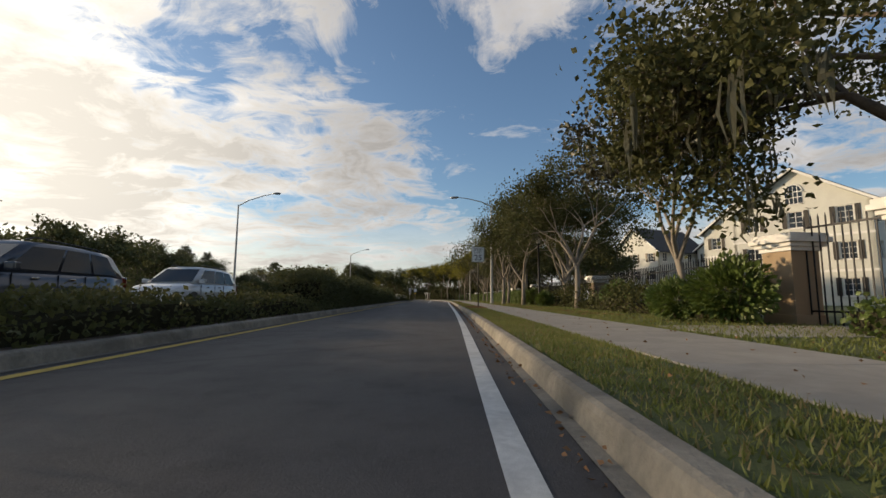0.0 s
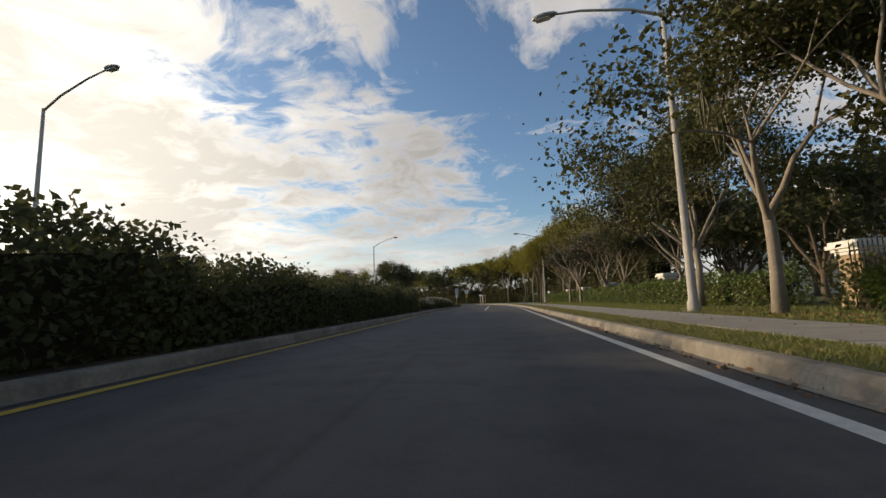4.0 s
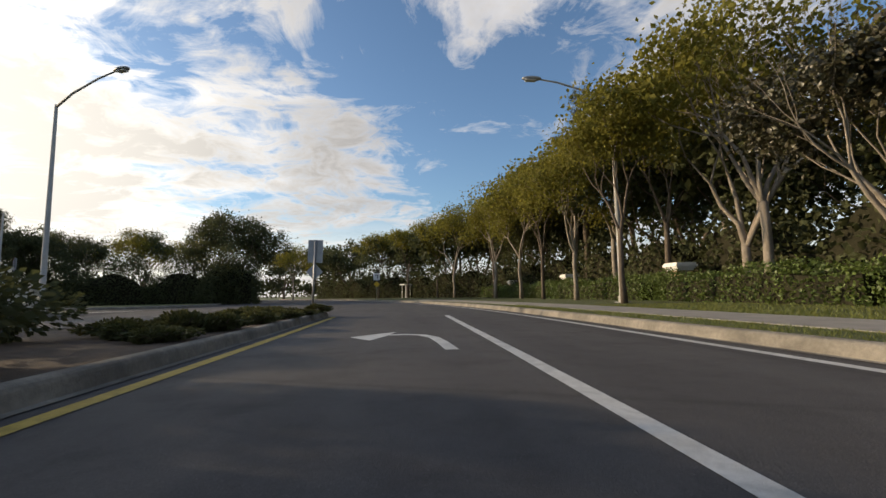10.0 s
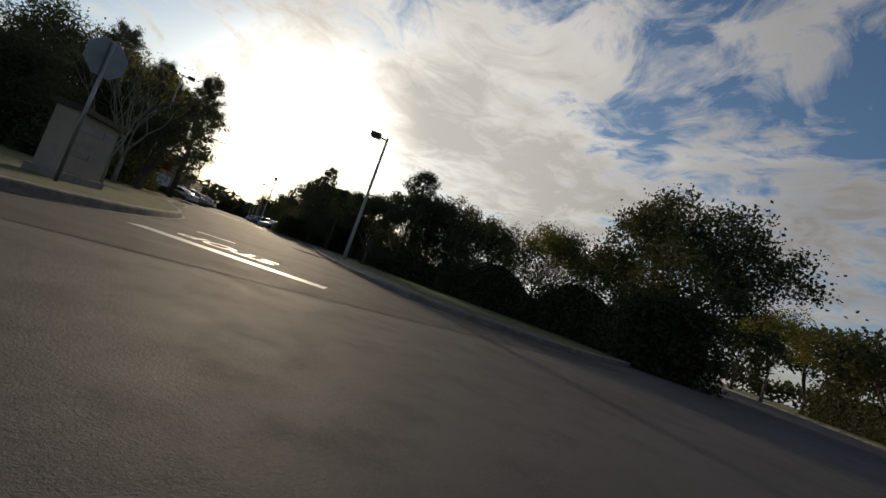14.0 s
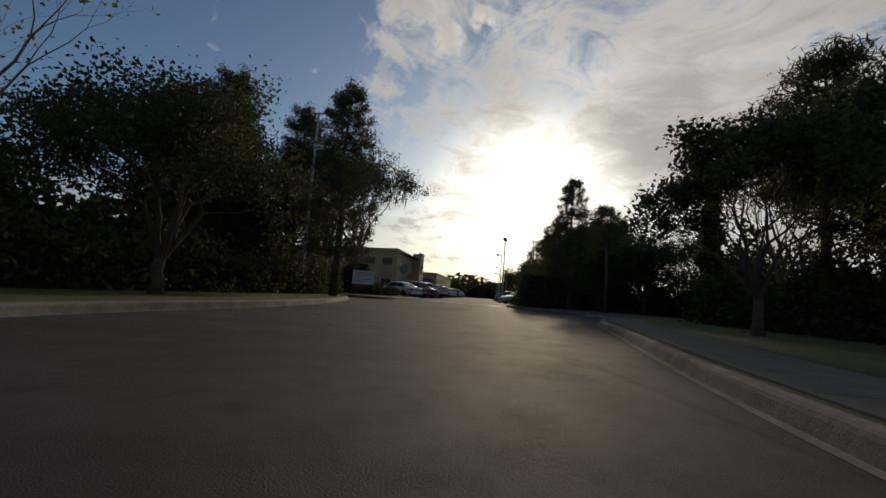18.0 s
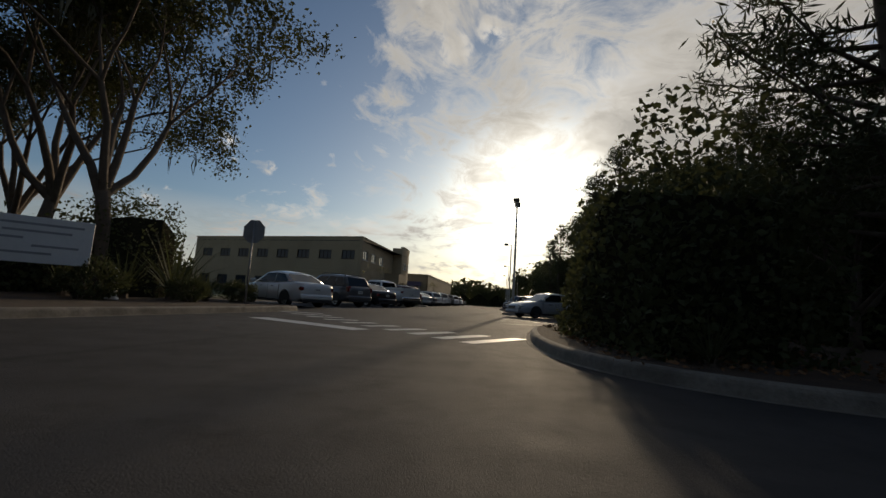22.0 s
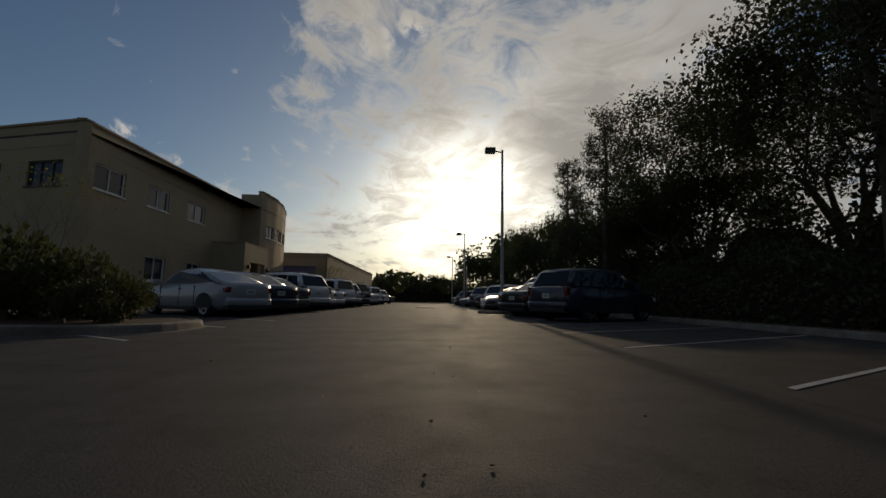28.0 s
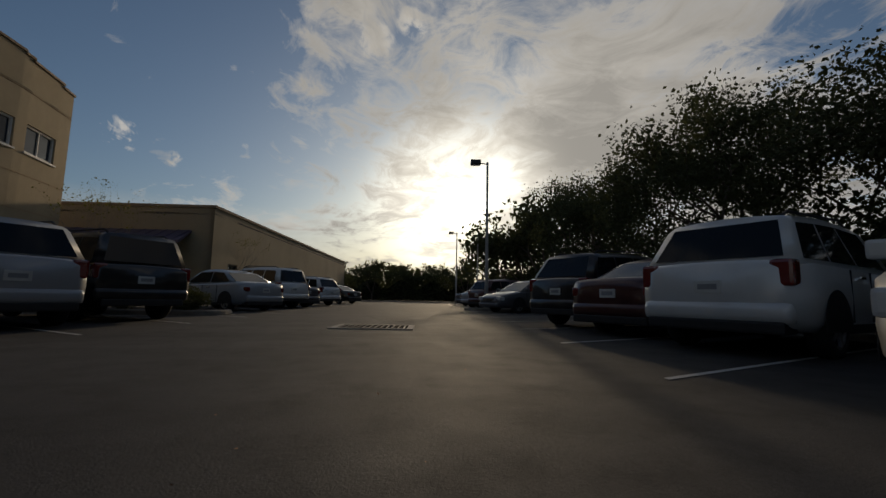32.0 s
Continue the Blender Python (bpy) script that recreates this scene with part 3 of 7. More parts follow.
for k in range(0, len(nline) - 1):
    (ax, ay), (bx, by) = shift(nline, -0.25)[k], shift(nline, -0.25)[k + 1]
    if k == 0:
        walk_n = empty("sidewalk_north", Matrix(), "narrow concrete sidewalk beside the side street", "sidewalk", kind="structure")
        nproto = part("paving_slab", boxm(-0.49, 0.49, 0.0, 1.2, 0.0, 0.15, 0.008), MAT["old_shaded_walk"], walk_n)
        ob = nproto
    else:
        ob = new("paving_slab", nproto.data)
        ob.parent = walk_n
    ob.matrix_local = pose((ax + bx) / 2, (ay + by) / 2, 0, 0, 0, math.degrees(math.atan2(by - ay, bx - ax)))

# road markings
def marking(ob, label):
    return tagged(ob, label, "road marking", kind="structure")


marking(stripe("edge_line", EDGE, 0.13, 0.0, MAT["white"]), "white edge line along the street")
marking(stripe("yellow_line", YELLOW + [(-1.70, 77.2)], 0.13, 0.0015, MAT["yellow"]), "faded yellow line beside the median kerb")
marking(stripe("lane_line", smooth_line([(0.66, 53.4), (0.93, 60), (1.27, 68), (1.46, 76.6)]), 0.13, 0.0, MAT["white"]), "white line between the turn lane and the through lane")
marking(stripe("stop_bar", [(-13.62, 89.56), (-15.27, 87.36)], 0.39, 0.004, MAT["white"]), "white stop bar across the side street")
marking(stripe("lane_dash", [(-8.6, 81.0), (-7.6, 82.6), (-6.8, 83.85)], 0.12, 0.0, MAT["white"]), "thin white guide line in the junction")
marking(stripe("crossing_edge", [(-16.3, 86.9), (-15.5, 86.2)], 0.3, 0.004, MAT["white"]), "end of the white stop bar")
marking(stripe("lane_dash", [(-17.72, 88.66), (-17.52, 89.36)], 0.12, 0.004, MAT["white"]), "short white dash in the side street")
# left turn arrow
bm = bmesh.new()
mid = [(0.50, 69.85), (0.47, 70.6), (0.42, 71.2), (0.27, 71.62), (0.02, 71.78), (-0.22, 71.74)]
lo_, hi_ = shift(mid, -0.075), shift(mid, 0.075)
a_, b_ = [bm.verts.new((*p, 0)) for p in lo_], [bm.verts.new((*p, 0)) for p in hi_]
for k in range(len(mid) - 1):
    bm.faces.new((a_[k], b_[k], b_[k + 1], a_[k + 1]))
bm.faces.new([bm.verts.new((*p, 0)) for p in ((-0.10, 72.28), (-0.78, 71.58), (-0.46, 71.02), (-0.25, 71.62))])
bmesh.ops.recalc_face_normals(bm, faces=bm.faces[:])
ar = marking(part("turn_arrow", bm, MAT["white"]), "worn white left-turn arrow on the asphalt")
ar.matrix_world = pose(0.17, -0.6, 0.0)


def lettering(text, size, mat, parent, m, stretch=1.0, align="CENTER", bold=0.0):
    cu = bpy.data.curves.new("lettering", "FONT")
    cu.body, cu.size, cu.align_x, cu.align_y = text, size, align, "CENTER"
    cu.offset = size * bold
    ob = bpy.data.objects.new("lettering", cu)
    scene.collection.objects.link(ob)
    bpy.context.view_layer.update()
    me = bpy.data.meshes.new_from_object(ob.evaluated_get(bpy.context.evaluated_depsgraph_get()))
    bpy.data.objects.remove(ob)
    me.materials.clear()
    me.materials.append(mat)
    ob = new("lettering", me)
    if parent is not None:
        ob.parent = parent
    ob.matrix_local = m @ Matrix.Diagonal((1, stretch, 1, 1))
    return ob


st = lettering("STOP", 0.64, MAT["white"], None, pose(-15.65, 88.78, 0.004, 0, 0, -122), 1.6, bold=0.03)
st.name = "stop_lettering"
marking(st, "white STOP lettering painted on the road")

# crosswalks
cw = empty("crosswalk", Matrix(), "white ladder crosswalk across the car park entrance", "crosswalk", kind="structure")
for k in range(10):
    a = Vector((-56.17 - 0.27 * k - 0.04 * k * k, 103.30 - 0.63 * k + 0.015 * k * k, 0.0065))
    b = Vector((-54.75 - 0.52 * k - 0.028 * k * k, 101.98 - 0.35 * k - 0.0165 * k * k, 0.0065))
    side = (b - a).normalized().cross(Vector((0, 0, 1))) * 0.14
    link("crosswalk_bar", [a - side, a + side, b + side, b - side], [(3, 2, 1, 0)], MAT["white"], cw)
marking(stripe("stop_bar_lot", [(-58.1, 98.0), (-56.22, 100.33)], 0.50, 0.0065, MAT["white"]), "white stop bar beside the crosswalk")
cw = empty("crosswalk_far", Matrix(), "white ladder crosswalk on the drive to the north", "crosswalk", kind="structure")
for k in range(6):
    a = Vector((-50.6, 105.7, 0)) + k * Vector((0.9, -0.22, 0))
    d = Vector((-0.5, 0.866, 0)).normalized()
    bar = [tuple((a + d * u + Vector((d.y, -d.x, 0)) * w)[:2]) for u, w in ((0.0, -0.15), (0.0, 0.15), (3.6, 0.15), (3.6, -0.15))]
    link("crosswalk_bar", [(*p, 0.012) for p in bar], [(3, 2, 1, 0)], MAT["white"], cw)
# stall lines
SLANT = 30.0
for side, d0, d1 in (("right", 3.5, 8.8), ("left", -3.0, -9.0)):
    rows = empty("stall_lines_" + side, Matrix(), "faded white slanted stall lines of the car park", "stall lines", kind="structure")
    for k in range(-4, 38):
        s = -13.4 + 2.65 * k
        if side == "left" and s < -22.5:
            continue
        a, b = lot(s, d0), lot(s + math.tan(radians(SLANT)) * abs(d1 - d0), d1)
        e = LF * 0.038
        link("stall_line", [(a.x - e.x, a.y - e.y, 0.010), (a.x + e.x, a.y + e.y, 0.010), (b.x + e.x, b.y + e.y, 0.010), (b.x - e.x, b.y - e.y, 0.010)], [(0, 1, 2, 3)] if side == "left" else [(3, 2, 1, 0)], MAT["white"], rows)


def drain(m, label, long=1.2, wide=0.62):
    e = empty("drain_grate", m, label, "drain")
    bm = bmesh.new()
    for x0, x1, y0, y1 in ((-long / 2 - 0.12, long / 2 + 0.12, -wide / 2 - 0.12, -wide / 2), (-long / 2 - 0.12, long / 2 + 0.12, wide / 2, wide / 2 + 0.12), (-long / 2 - 0.12, -long / 2, -wide / 2, wide / 2), (long / 2, long / 2 + 0.12, -wide / 2, wide / 2)):
        box(bm, x0, x1, y0, y1, -0.02, 0.022)
    part("frame", bm, MAT["concrete"], e)
    # thin black block under the bars, coloured as the shade of an open shaft
    part("pit", boxm(-long / 2, long / 2, -wide / 2, wide / 2, -0.01, 0.008), MAT["signblack"], e)
    for k in range(12):
        x = -long / 2 + (k + 0.5) * long / 12
        part("bar", boxm(x - 0.016, x + 0.016, -wide / 2, wide / 2, 0.008, 0.026), MAT["grate"], e)
    for k in range(5):
        y = -wide / 2 + (k + 0.5) * wide / 5
        part("cross_bar", boxm(-long / 2, long / 2, y - 0.01, y + 0.01, 0.008, 0.022), MAT["grate"], e)
    return e


drain(pose(-25.6, 94.75, 0.002, 0, 0, 20), "rusty iron drain grate in the gutter", 1.0, 0.6)
drain(pose(-111.4, 114.8, 0.004, 0, 0, LOT_YAW), "iron drain grate in a concrete frame in the car park", 1.3, 0.9)
# kerbed islands of the car park
def island(name, s0, s1, d0, d1, label):
    r = min(min(abs(s1 - s0), abs(d1 - d0)) * 0.42, 2.0)
    pts = []
    for cs, cd, a0 in ((s1 - r, d1 - r, 0), (s0 + r, d1 - r, 90), (s0 + r, d0 + r, 180), (s1 - r, d0 + r, 270)):
        for k in range(7):
            a = radians(a0 + 15 * k)
            pts.append(tuple(lot(cs + r * math.cos(a), cd + r * math.sin(a))[:2]))
    pts.append(pts[0])
    kerb("kerb_" + name, pts, 1, "rounded concrete kerb of a planted island")
    slab("bed_" + name, shift(pts, 0.10)[:-1], 0.13, MAT["soil"], label, "planting bed")


island("island_t", -9.9, -7.8, 3.6, 9.0, "mulched kerb island with a lamp pole")
island("island_q", 14.2, 16.0, 3.3, 9.0, "mulched kerb island with a lamp pole")
island("island_u", 38.4, 40.3, 3.5, 9.0, "mulched kerb island far along the row")
island("island_l", 0.3, 3.5, -9.6, -3.4, "mulched kerb island with shrubs")
island("island_m", 29.2, 31.0, -9.6, -4.0, "mulched kerb island with low shrubs")
island("island_s", -37.0, -23.6, -16.0, -3.1, "mulched kerb island with a stop sign and shrubs")


# ---- trees, hedges and shrubs ----
def grow(bm, rng, p, d, length, radius, depth, tips, spread, lift, sides, twigs):
    pts, rad = [p], [radius]
    q, v = Vector(p), Vector(d)
    n = 3
    for k in range(n):
        v = (v + Vector(rng.normal(0, 0.13, 3)) + Vector((0, 0, lift * 0.10))).normalized()
        q = q + v * length / n
        pts.append(q.copy())
        rad.append(radius * (1 - 0.42 * (k + 1) / n))
    tube(bm, pts, rad, max(3, sides), cap=False)
    if depth <= 1:
        twigs.extend([(a + b) / 2 for a, b in zip(pts[1:], pts[2:])])
    if depth == 0:
        tips.append(q)
        return
    count = 2 if rng.random() < 0.45 else 3
    base = rng.uniform(0, math.tau)
    for k in range(count):
        a = base + k * math.tau / count + rng.normal(0, 0.3)
        side = v.orthogonal().normalized()
        side = (Matrix.Rotation(a, 3, v) @ side).normalized()
        ang = radians(spread) * rng.uniform(0.6, 1.25)
        nd = (v * math.cos(ang) + side * math.sin(ang)).normalized()
        grow(bm, rng, q, nd, length * rng.uniform(0.66, 0.86), rad[-1] * 0.74, depth - 1, tips, spread, lift, sides - 1, twigs)


def tree(name, m, label, category="tree", height=8.0, fork=2.4, radius=0.14, depth=4, limbs=4, spread=34, lift=0.4, leaf="oak", bark="bark", count=5000, size=0.20, puff=0.75, seed=1, moss=0, group="", lean=0.0):
    rng = np.random.default_rng(seed)
    e = empty(name, m, label, category, group)
    bm = bmesh.new()
    tips, twigs = [], []
    p = [Vector((0, 0, -0.05)), Vector((lean * 0.2, rng.normal(0, 0.04), fork * 0.35)), Vector((lean * 0.6, rng.normal(0, 0.06), fork * 0.7)), Vector((lean, 0, fork))]
    tube(bm, p, [radius * 1.35, radius, radius * 0.92, radius * 0.85], 9)
    arm = (height - fork) / (1 + 0.78 + 0.6 + (0.46 if depth > 3 else 0)) * 0.98
    for k in range(limbs):
        a = k * math.tau / limbs + rng.normal(0, 0.25)
        t = radians(spread) * rng.uniform(0.5, 1.1) * (0.35 if k == 0 else 1)
        grow(bm, rng, p[3] - Vector((0, 0, fork * 0.10 * rng.random())), Vector((math.sin(t) * math.cos(a), math.sin(t) * math.sin(a), math.cos(t))), arm * rng.uniform(0.85, 1.12), radius * 0.62, depth - 1, tips, spread, lift, 6, twigs)
    part("trunk", bm, MAT[bark], e, smooth=True)
    if count:
        t = np.array([tuple(v) for v in tips + twigs])
        w = t[rng.integers(0, len(t), count)] + rng.normal(0, puff * 0.42, (count, 3)) * (1, 1, 0.75)
        leaves("crown", w, size, MAT[leaf], e, seed)
    if moss:
        t = np.array([tuple(v) for v in tips + twigs])
        t = t[t[:, 2] < np.quantile(t[:, 2], 0.6)]
        bm = bmesh.new()
        for k in range(moss):
            b = Vector(t[rng.integers(0, len(t))] + rng.normal(0, 0.25, 3))
            ln = rng.uniform(0.35, 1.3)
            for j in range(4):
                o = Vector(rng.normal(0, 0.06, 3))
                tube(bm, [b + o, b + o + Vector((rng.normal(0, 0.05), rng.normal(0, 0.05), -ln * 0.5)), b + o * 0.6 + Vector((0, 0, -ln * rng.uniform(0.7, 1.1)))], [0.012, 0.032, 0.004], 3, cap=False)
        part("hanging_moss", bm, MAT["moss"], e, "grey strands of hanging moss")["kind"] = "stuff"
    return e


def pine(name, m, label, height=9.0, crown=0.55, width=1.7, seed=1, count=5200, radius=0.13, group=""):
    rng = np.random.default_rng(seed)
    e = empty(name, m, label, "pine tree", group)
    bm = bmesh.new()
    tube(bm, [(0, 0, -0.05), (0.05, 0.03, height * 0.35), (rng.normal(0, 0.08), rng.normal(0, 0.08), height * 0.7), (0, 0, height * 0.98)], [radius * 1.3, radius, radius * 0.6, 0.02], 9)
    z, tips = height * (1 - crown), []
    while z < height * 0.98:
        f = (height - z) / (height * crown)
        reach = width * (0.22 + 0.9 * f ** 0.75) * (1.0 if f < 0.85 else 0.7)
        a0 = rng.uniform(0, 6.3)
        for k in range(rng.integers(3, 6)):
            a = a0 + k * 1.35 + rng.normal(0, 0.2)
            r = reach * rng.uniform(0.55, 1.15)
            up = rng.uniform(0.10, 0.5) * r
            b = Vector((math.cos(a) * r, math.sin(a) * r, z + up))
            mid = Vector((math.cos(a) * r * 0.5, math.sin(a) * r * 0.5, z + up * 0.25))
            tube(bm, [(0, 0, z), mid, b], [0.035 * (0.5 + f), 0.022, 0.008], 4, cap=False)
            tips += [b, b * 0.8 + mid * 0.2, b * 0.5 + mid * 0.5, mid]
            for j in range(2):
                t = mid + (b - mid) * rng.random() + Vector(rng.normal(0, 0.22 * r, 3))
                tube(bm, [mid, t], [0.012, 0.005], 3, cap=False)
                tips.append(t)
        z += height * 0.034 * rng.uniform(0.8, 1.5)
    part("trunk", bm, MAT["bark"], e, smooth=True)
    t = np.array([tuple(v) for v in tips])
    w = t[rng.integers(0, len(t), count)] + rng.normal(0, 0.12, (count, 3))
    leaves("needles", w, 0.030, MAT["pine"], e, seed, long=7.0)
    return e


def cypress(m, label, height=7.0, width=0.75, seed=1, count=11000):
    rng = np.random.default_rng(seed)
    e = empty("cypress_tree", m, label, "cypress tree")
    part("trunk", tube(bmesh.new(), [(0, 0, -0.05), (0, 0, height * 0.9)], [0.13, 0.02], 8), MAT["bark"], e, smooth=True)
    u = rng.random(count) ** 0.8
    r = width * np.sqrt(rng.random(count)) * np.clip(1.25 * (1 - u) ** 0.6 * (0.5 + 2.2 * u).clip(0, 1), 0.05, 1) * (1 + 0.25 * np.sin(u * 34))
    a = rng.uniform(0, math.tau, count)
    leaves("crown", np.stack([r * np.cos(a), r * np.sin(a), 0.3 + u * (height - 0.3)], 1), 0.07, MAT["dark"], e, seed, long=2.4)
    return e


def shrub(name, m, label, wide=1.0, tall=0.9, leaf="hedge", count=900, size=0.09, seed=1, flowers=0, group="", deep=None):
    rng = np.random.default_rng(seed)
    deep = deep or wide
    e = empty(name, m, label, "shrub", group)
    bm = bmesh.new()
    for k in range(7):
        a = k * 0.9
        tube(bm, [(0, 0, -0.03), (0.25 * wide * math.cos(a), 0.25 * deep * math.sin(a), tall * 0.4), (0.42 * wide * math.cos(a), 0.42 * deep * math.sin(a), tall * 0.75)], [0.022, 0.015, 0.006], 4, cap=False)
    part("stem", bm, MAT["bark"], e)["kind"] = "stuff"
    d = rng.normal(size=(count, 3))
    d /= np.linalg.norm(d, axis=1, keepdims=True)
    d *= (rng.random((count, 1)) ** 0.28) * (1 + 0.16 * np.sin(5 * d[:, :1] + seed) + 0.14 * np.sin(7 * d[:, 1:2] + 2 * seed))
    w = d * (wide / 2, deep / 2, tall * 0.5) + (0, 0, tall * 0.52)
    leaves("foliage", w, size, MAT[leaf], e, seed)
    if flowers:
        o = d / np.linalg.norm(d, axis=1, keepdims=True) * 1.02
        o = o[o[:, 2] > -0.1][:flowers]
        leaves("flowers", o * (wide / 2, deep / 2, tall * 0.5) + (0, 0, tall * 0.52), size * 0.55, MAT["flower"], e, seed + 1, long=1.0)["kind"] = "stuff"
    return e


def hedge(name, line, width, height, label, leaf="hedge", dens=210, size=0.085, seed=1, wave=0.10, flowers=0, ragged=0.12):
    """A clipped or shaggy hedge along a line."""
    rng = np.random.default_rng(seed)
    e = empty(name, Matrix(), label, "hedge")
    q = np.array(smooth_line(line, 0.8))
    n = len(q)
    # closed dark sheet behind the leaves, coloured as the hedge's shaded inside
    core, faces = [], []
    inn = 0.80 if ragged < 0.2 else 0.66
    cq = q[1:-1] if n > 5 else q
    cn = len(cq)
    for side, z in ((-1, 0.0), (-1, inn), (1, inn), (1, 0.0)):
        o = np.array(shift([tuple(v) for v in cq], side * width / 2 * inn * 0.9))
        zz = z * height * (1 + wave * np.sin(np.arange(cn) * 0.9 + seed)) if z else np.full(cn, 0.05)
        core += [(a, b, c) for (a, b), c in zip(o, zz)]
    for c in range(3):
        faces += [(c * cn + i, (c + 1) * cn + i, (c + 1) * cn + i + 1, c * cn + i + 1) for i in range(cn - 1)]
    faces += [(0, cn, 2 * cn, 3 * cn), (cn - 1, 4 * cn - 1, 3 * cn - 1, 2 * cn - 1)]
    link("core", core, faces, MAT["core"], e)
    seg = np.hypot(*np.diff(q, axis=0).T)
    total = seg.sum()
    cnt = int(dens * total * (height * 2 + width))
    s = rng.random(cnt) * total
    d = np.r_[0, np.cumsum(seg)]
    cx, cy = np.interp(s, d, q[:, 0]), np.interp(s, d, q[:, 1])
    tx, ty = np.interp(s, (d[:-1] + d[1:]) / 2, np.diff(q[:, 0]) / seg), np.interp(s, (d[:-1] + d[1:]) / 2, np.diff(q[:, 1]) / seg)
    u = rng.random(cnt) * (2 * height + width)
    hh = height * (1 + wave * np.sin(s * 1.1 + seed) + 0.5 * wave * np.sin(s * 3.1))
    off = np.where(u < height, -width / 2, np.where(u < height + width, u - height - width / 2, width / 2))
    z = np.where(u < height, u / height * hh, np.where(u < height + width, hh, (2 * height + width - u) / height * hh))
    off = off * (1 - 0.25 * (z / hh) ** 4) + rng.normal(0, ragged * 0.6, cnt)
    deep_ = 1 - 0.28 * rng.random(cnt) ** 2
    off, z = off * deep_, z * deep_
    ends = int(dens * width * height * 1.4)
    pick = rng.permutation(cnt)[:min(2 * ends, cnt // 3)]
    half = len(pick) // 2
    for ks, a, b in ((pick[:half], 0, 1), (pick[half:], -1, -2)):
        t_ = (q[a] - q[b]) / np.hypot(*(q[a] - q[b]))
        back_ = rng.random(len(ks)) * 0.7
        cx[ks], cy[ks] = q[a][0] - t_[0] * back_, q[a][1] - t_[1] * back_
        tx[ks], ty[ks] = t_[0], t_[1]
        off[ks] = rng.uniform(-width / 2, width / 2, len(ks))
        z[ks] = rng.random(len(ks)) * hh[ks]
    z = np.abs(z + rng.normal(0, ragged, cnt)) + 0.04
    leaves("foliage", np.stack([cx + off * ty, cy - off * tx, z], 1), size, MAT[leaf], e, seed)
    if flowers:
        k = rng.choice(np.nonzero(u > height * 0.25)[0], min(flowers, cnt // 2), replace=False)
        leaves("flowers", np.stack([cx[k] + off[k] * ty[k] * 1.06, cy[k] - off[k] * tx[k] * 1.06, z[k] + 0.03], 1), 0.055, MAT["flower"], e, seed + 1, "small white blossoms", long=1.0)["kind"] = "stuff"
    return e


def place(proto, spots):
    """Copies of a plant at (x, y, scale, turn)."""
    out = []
    for x, y, k, turn in spots:
        out.append(copy_thing(proto, Matrix.LocRotScale((x, y, 0.12), Euler((0, 0, radians(turn))), (k, k, k))))
    return out


# ---- street furniture ----
def street_lamp(base, tip, label):
    """A tall pole with a long arm and a flat lantern."""
    b, t = Vector(base), Vector(tip)
    e = empty("street_lamp", Matrix.Translation(b), label, "street lamp")
    h = t.z - 0.9
    side = Vector((t.x - b.x, t.y - b.y, 0))
    part("pole", lathe(bmesh.new(), [(0.16, -0.06), (0.16, 0.25), (0.115, 0.3), (0.06, h)], 14), MAT["pole"], e, smooth=True)
    part("base_plate", boxm(-0.22, 0.22, -0.22, 0.22, -0.04, 0.04, 0.01), MAT["galv"], e)
    bm = bmesh.new()
    tube(bm, [Vector((0, 0, h - 0.1)), side * 0.25 + Vector((0, 0, h + 0.35)), side * 0.65 + Vector((0, 0, h + 0.75)), side * 0.93 + Vector((0, 0, h + 0.9))], [0.05, 0.045, 0.038, 0.03], 8)
    part("arm", bm, MAT["pole"], e, smooth=True)
    d = side.normalized()
    bm = bmesh.new()
    r = bmesh.ops.create_uvsphere(bm, u_segments=14, v_segments=8, radius=1)
    bmesh.ops.transform(bm, verts=bm.verts[:], matrix=Matrix.Translation(side * 0.97 + Vector((0, 0, h + 0.9))) @ Matrix.Rotation(math.atan2(d.y, d.x), 4, "Z") @ Matrix.Diagonal((0.42, 0.17, 0.09, 1)))
    part("lantern", bm, MAT["galv"], e, smooth=True)
    bm = boxm(-0.2, 0.24, -0.11, 0.11, -0.03, 0.0, 0.01)
    bmesh.ops.transform(bm, verts=bm.verts[:], matrix=Matrix.Translation(side * 0.98 + Vector((0, 0, h + 0.83))) @ Matrix.Rotation(math.atan2(d.y, d.x), 4, "Z"))
    part("lens", bm, MAT["lampglass"], e)
    return e


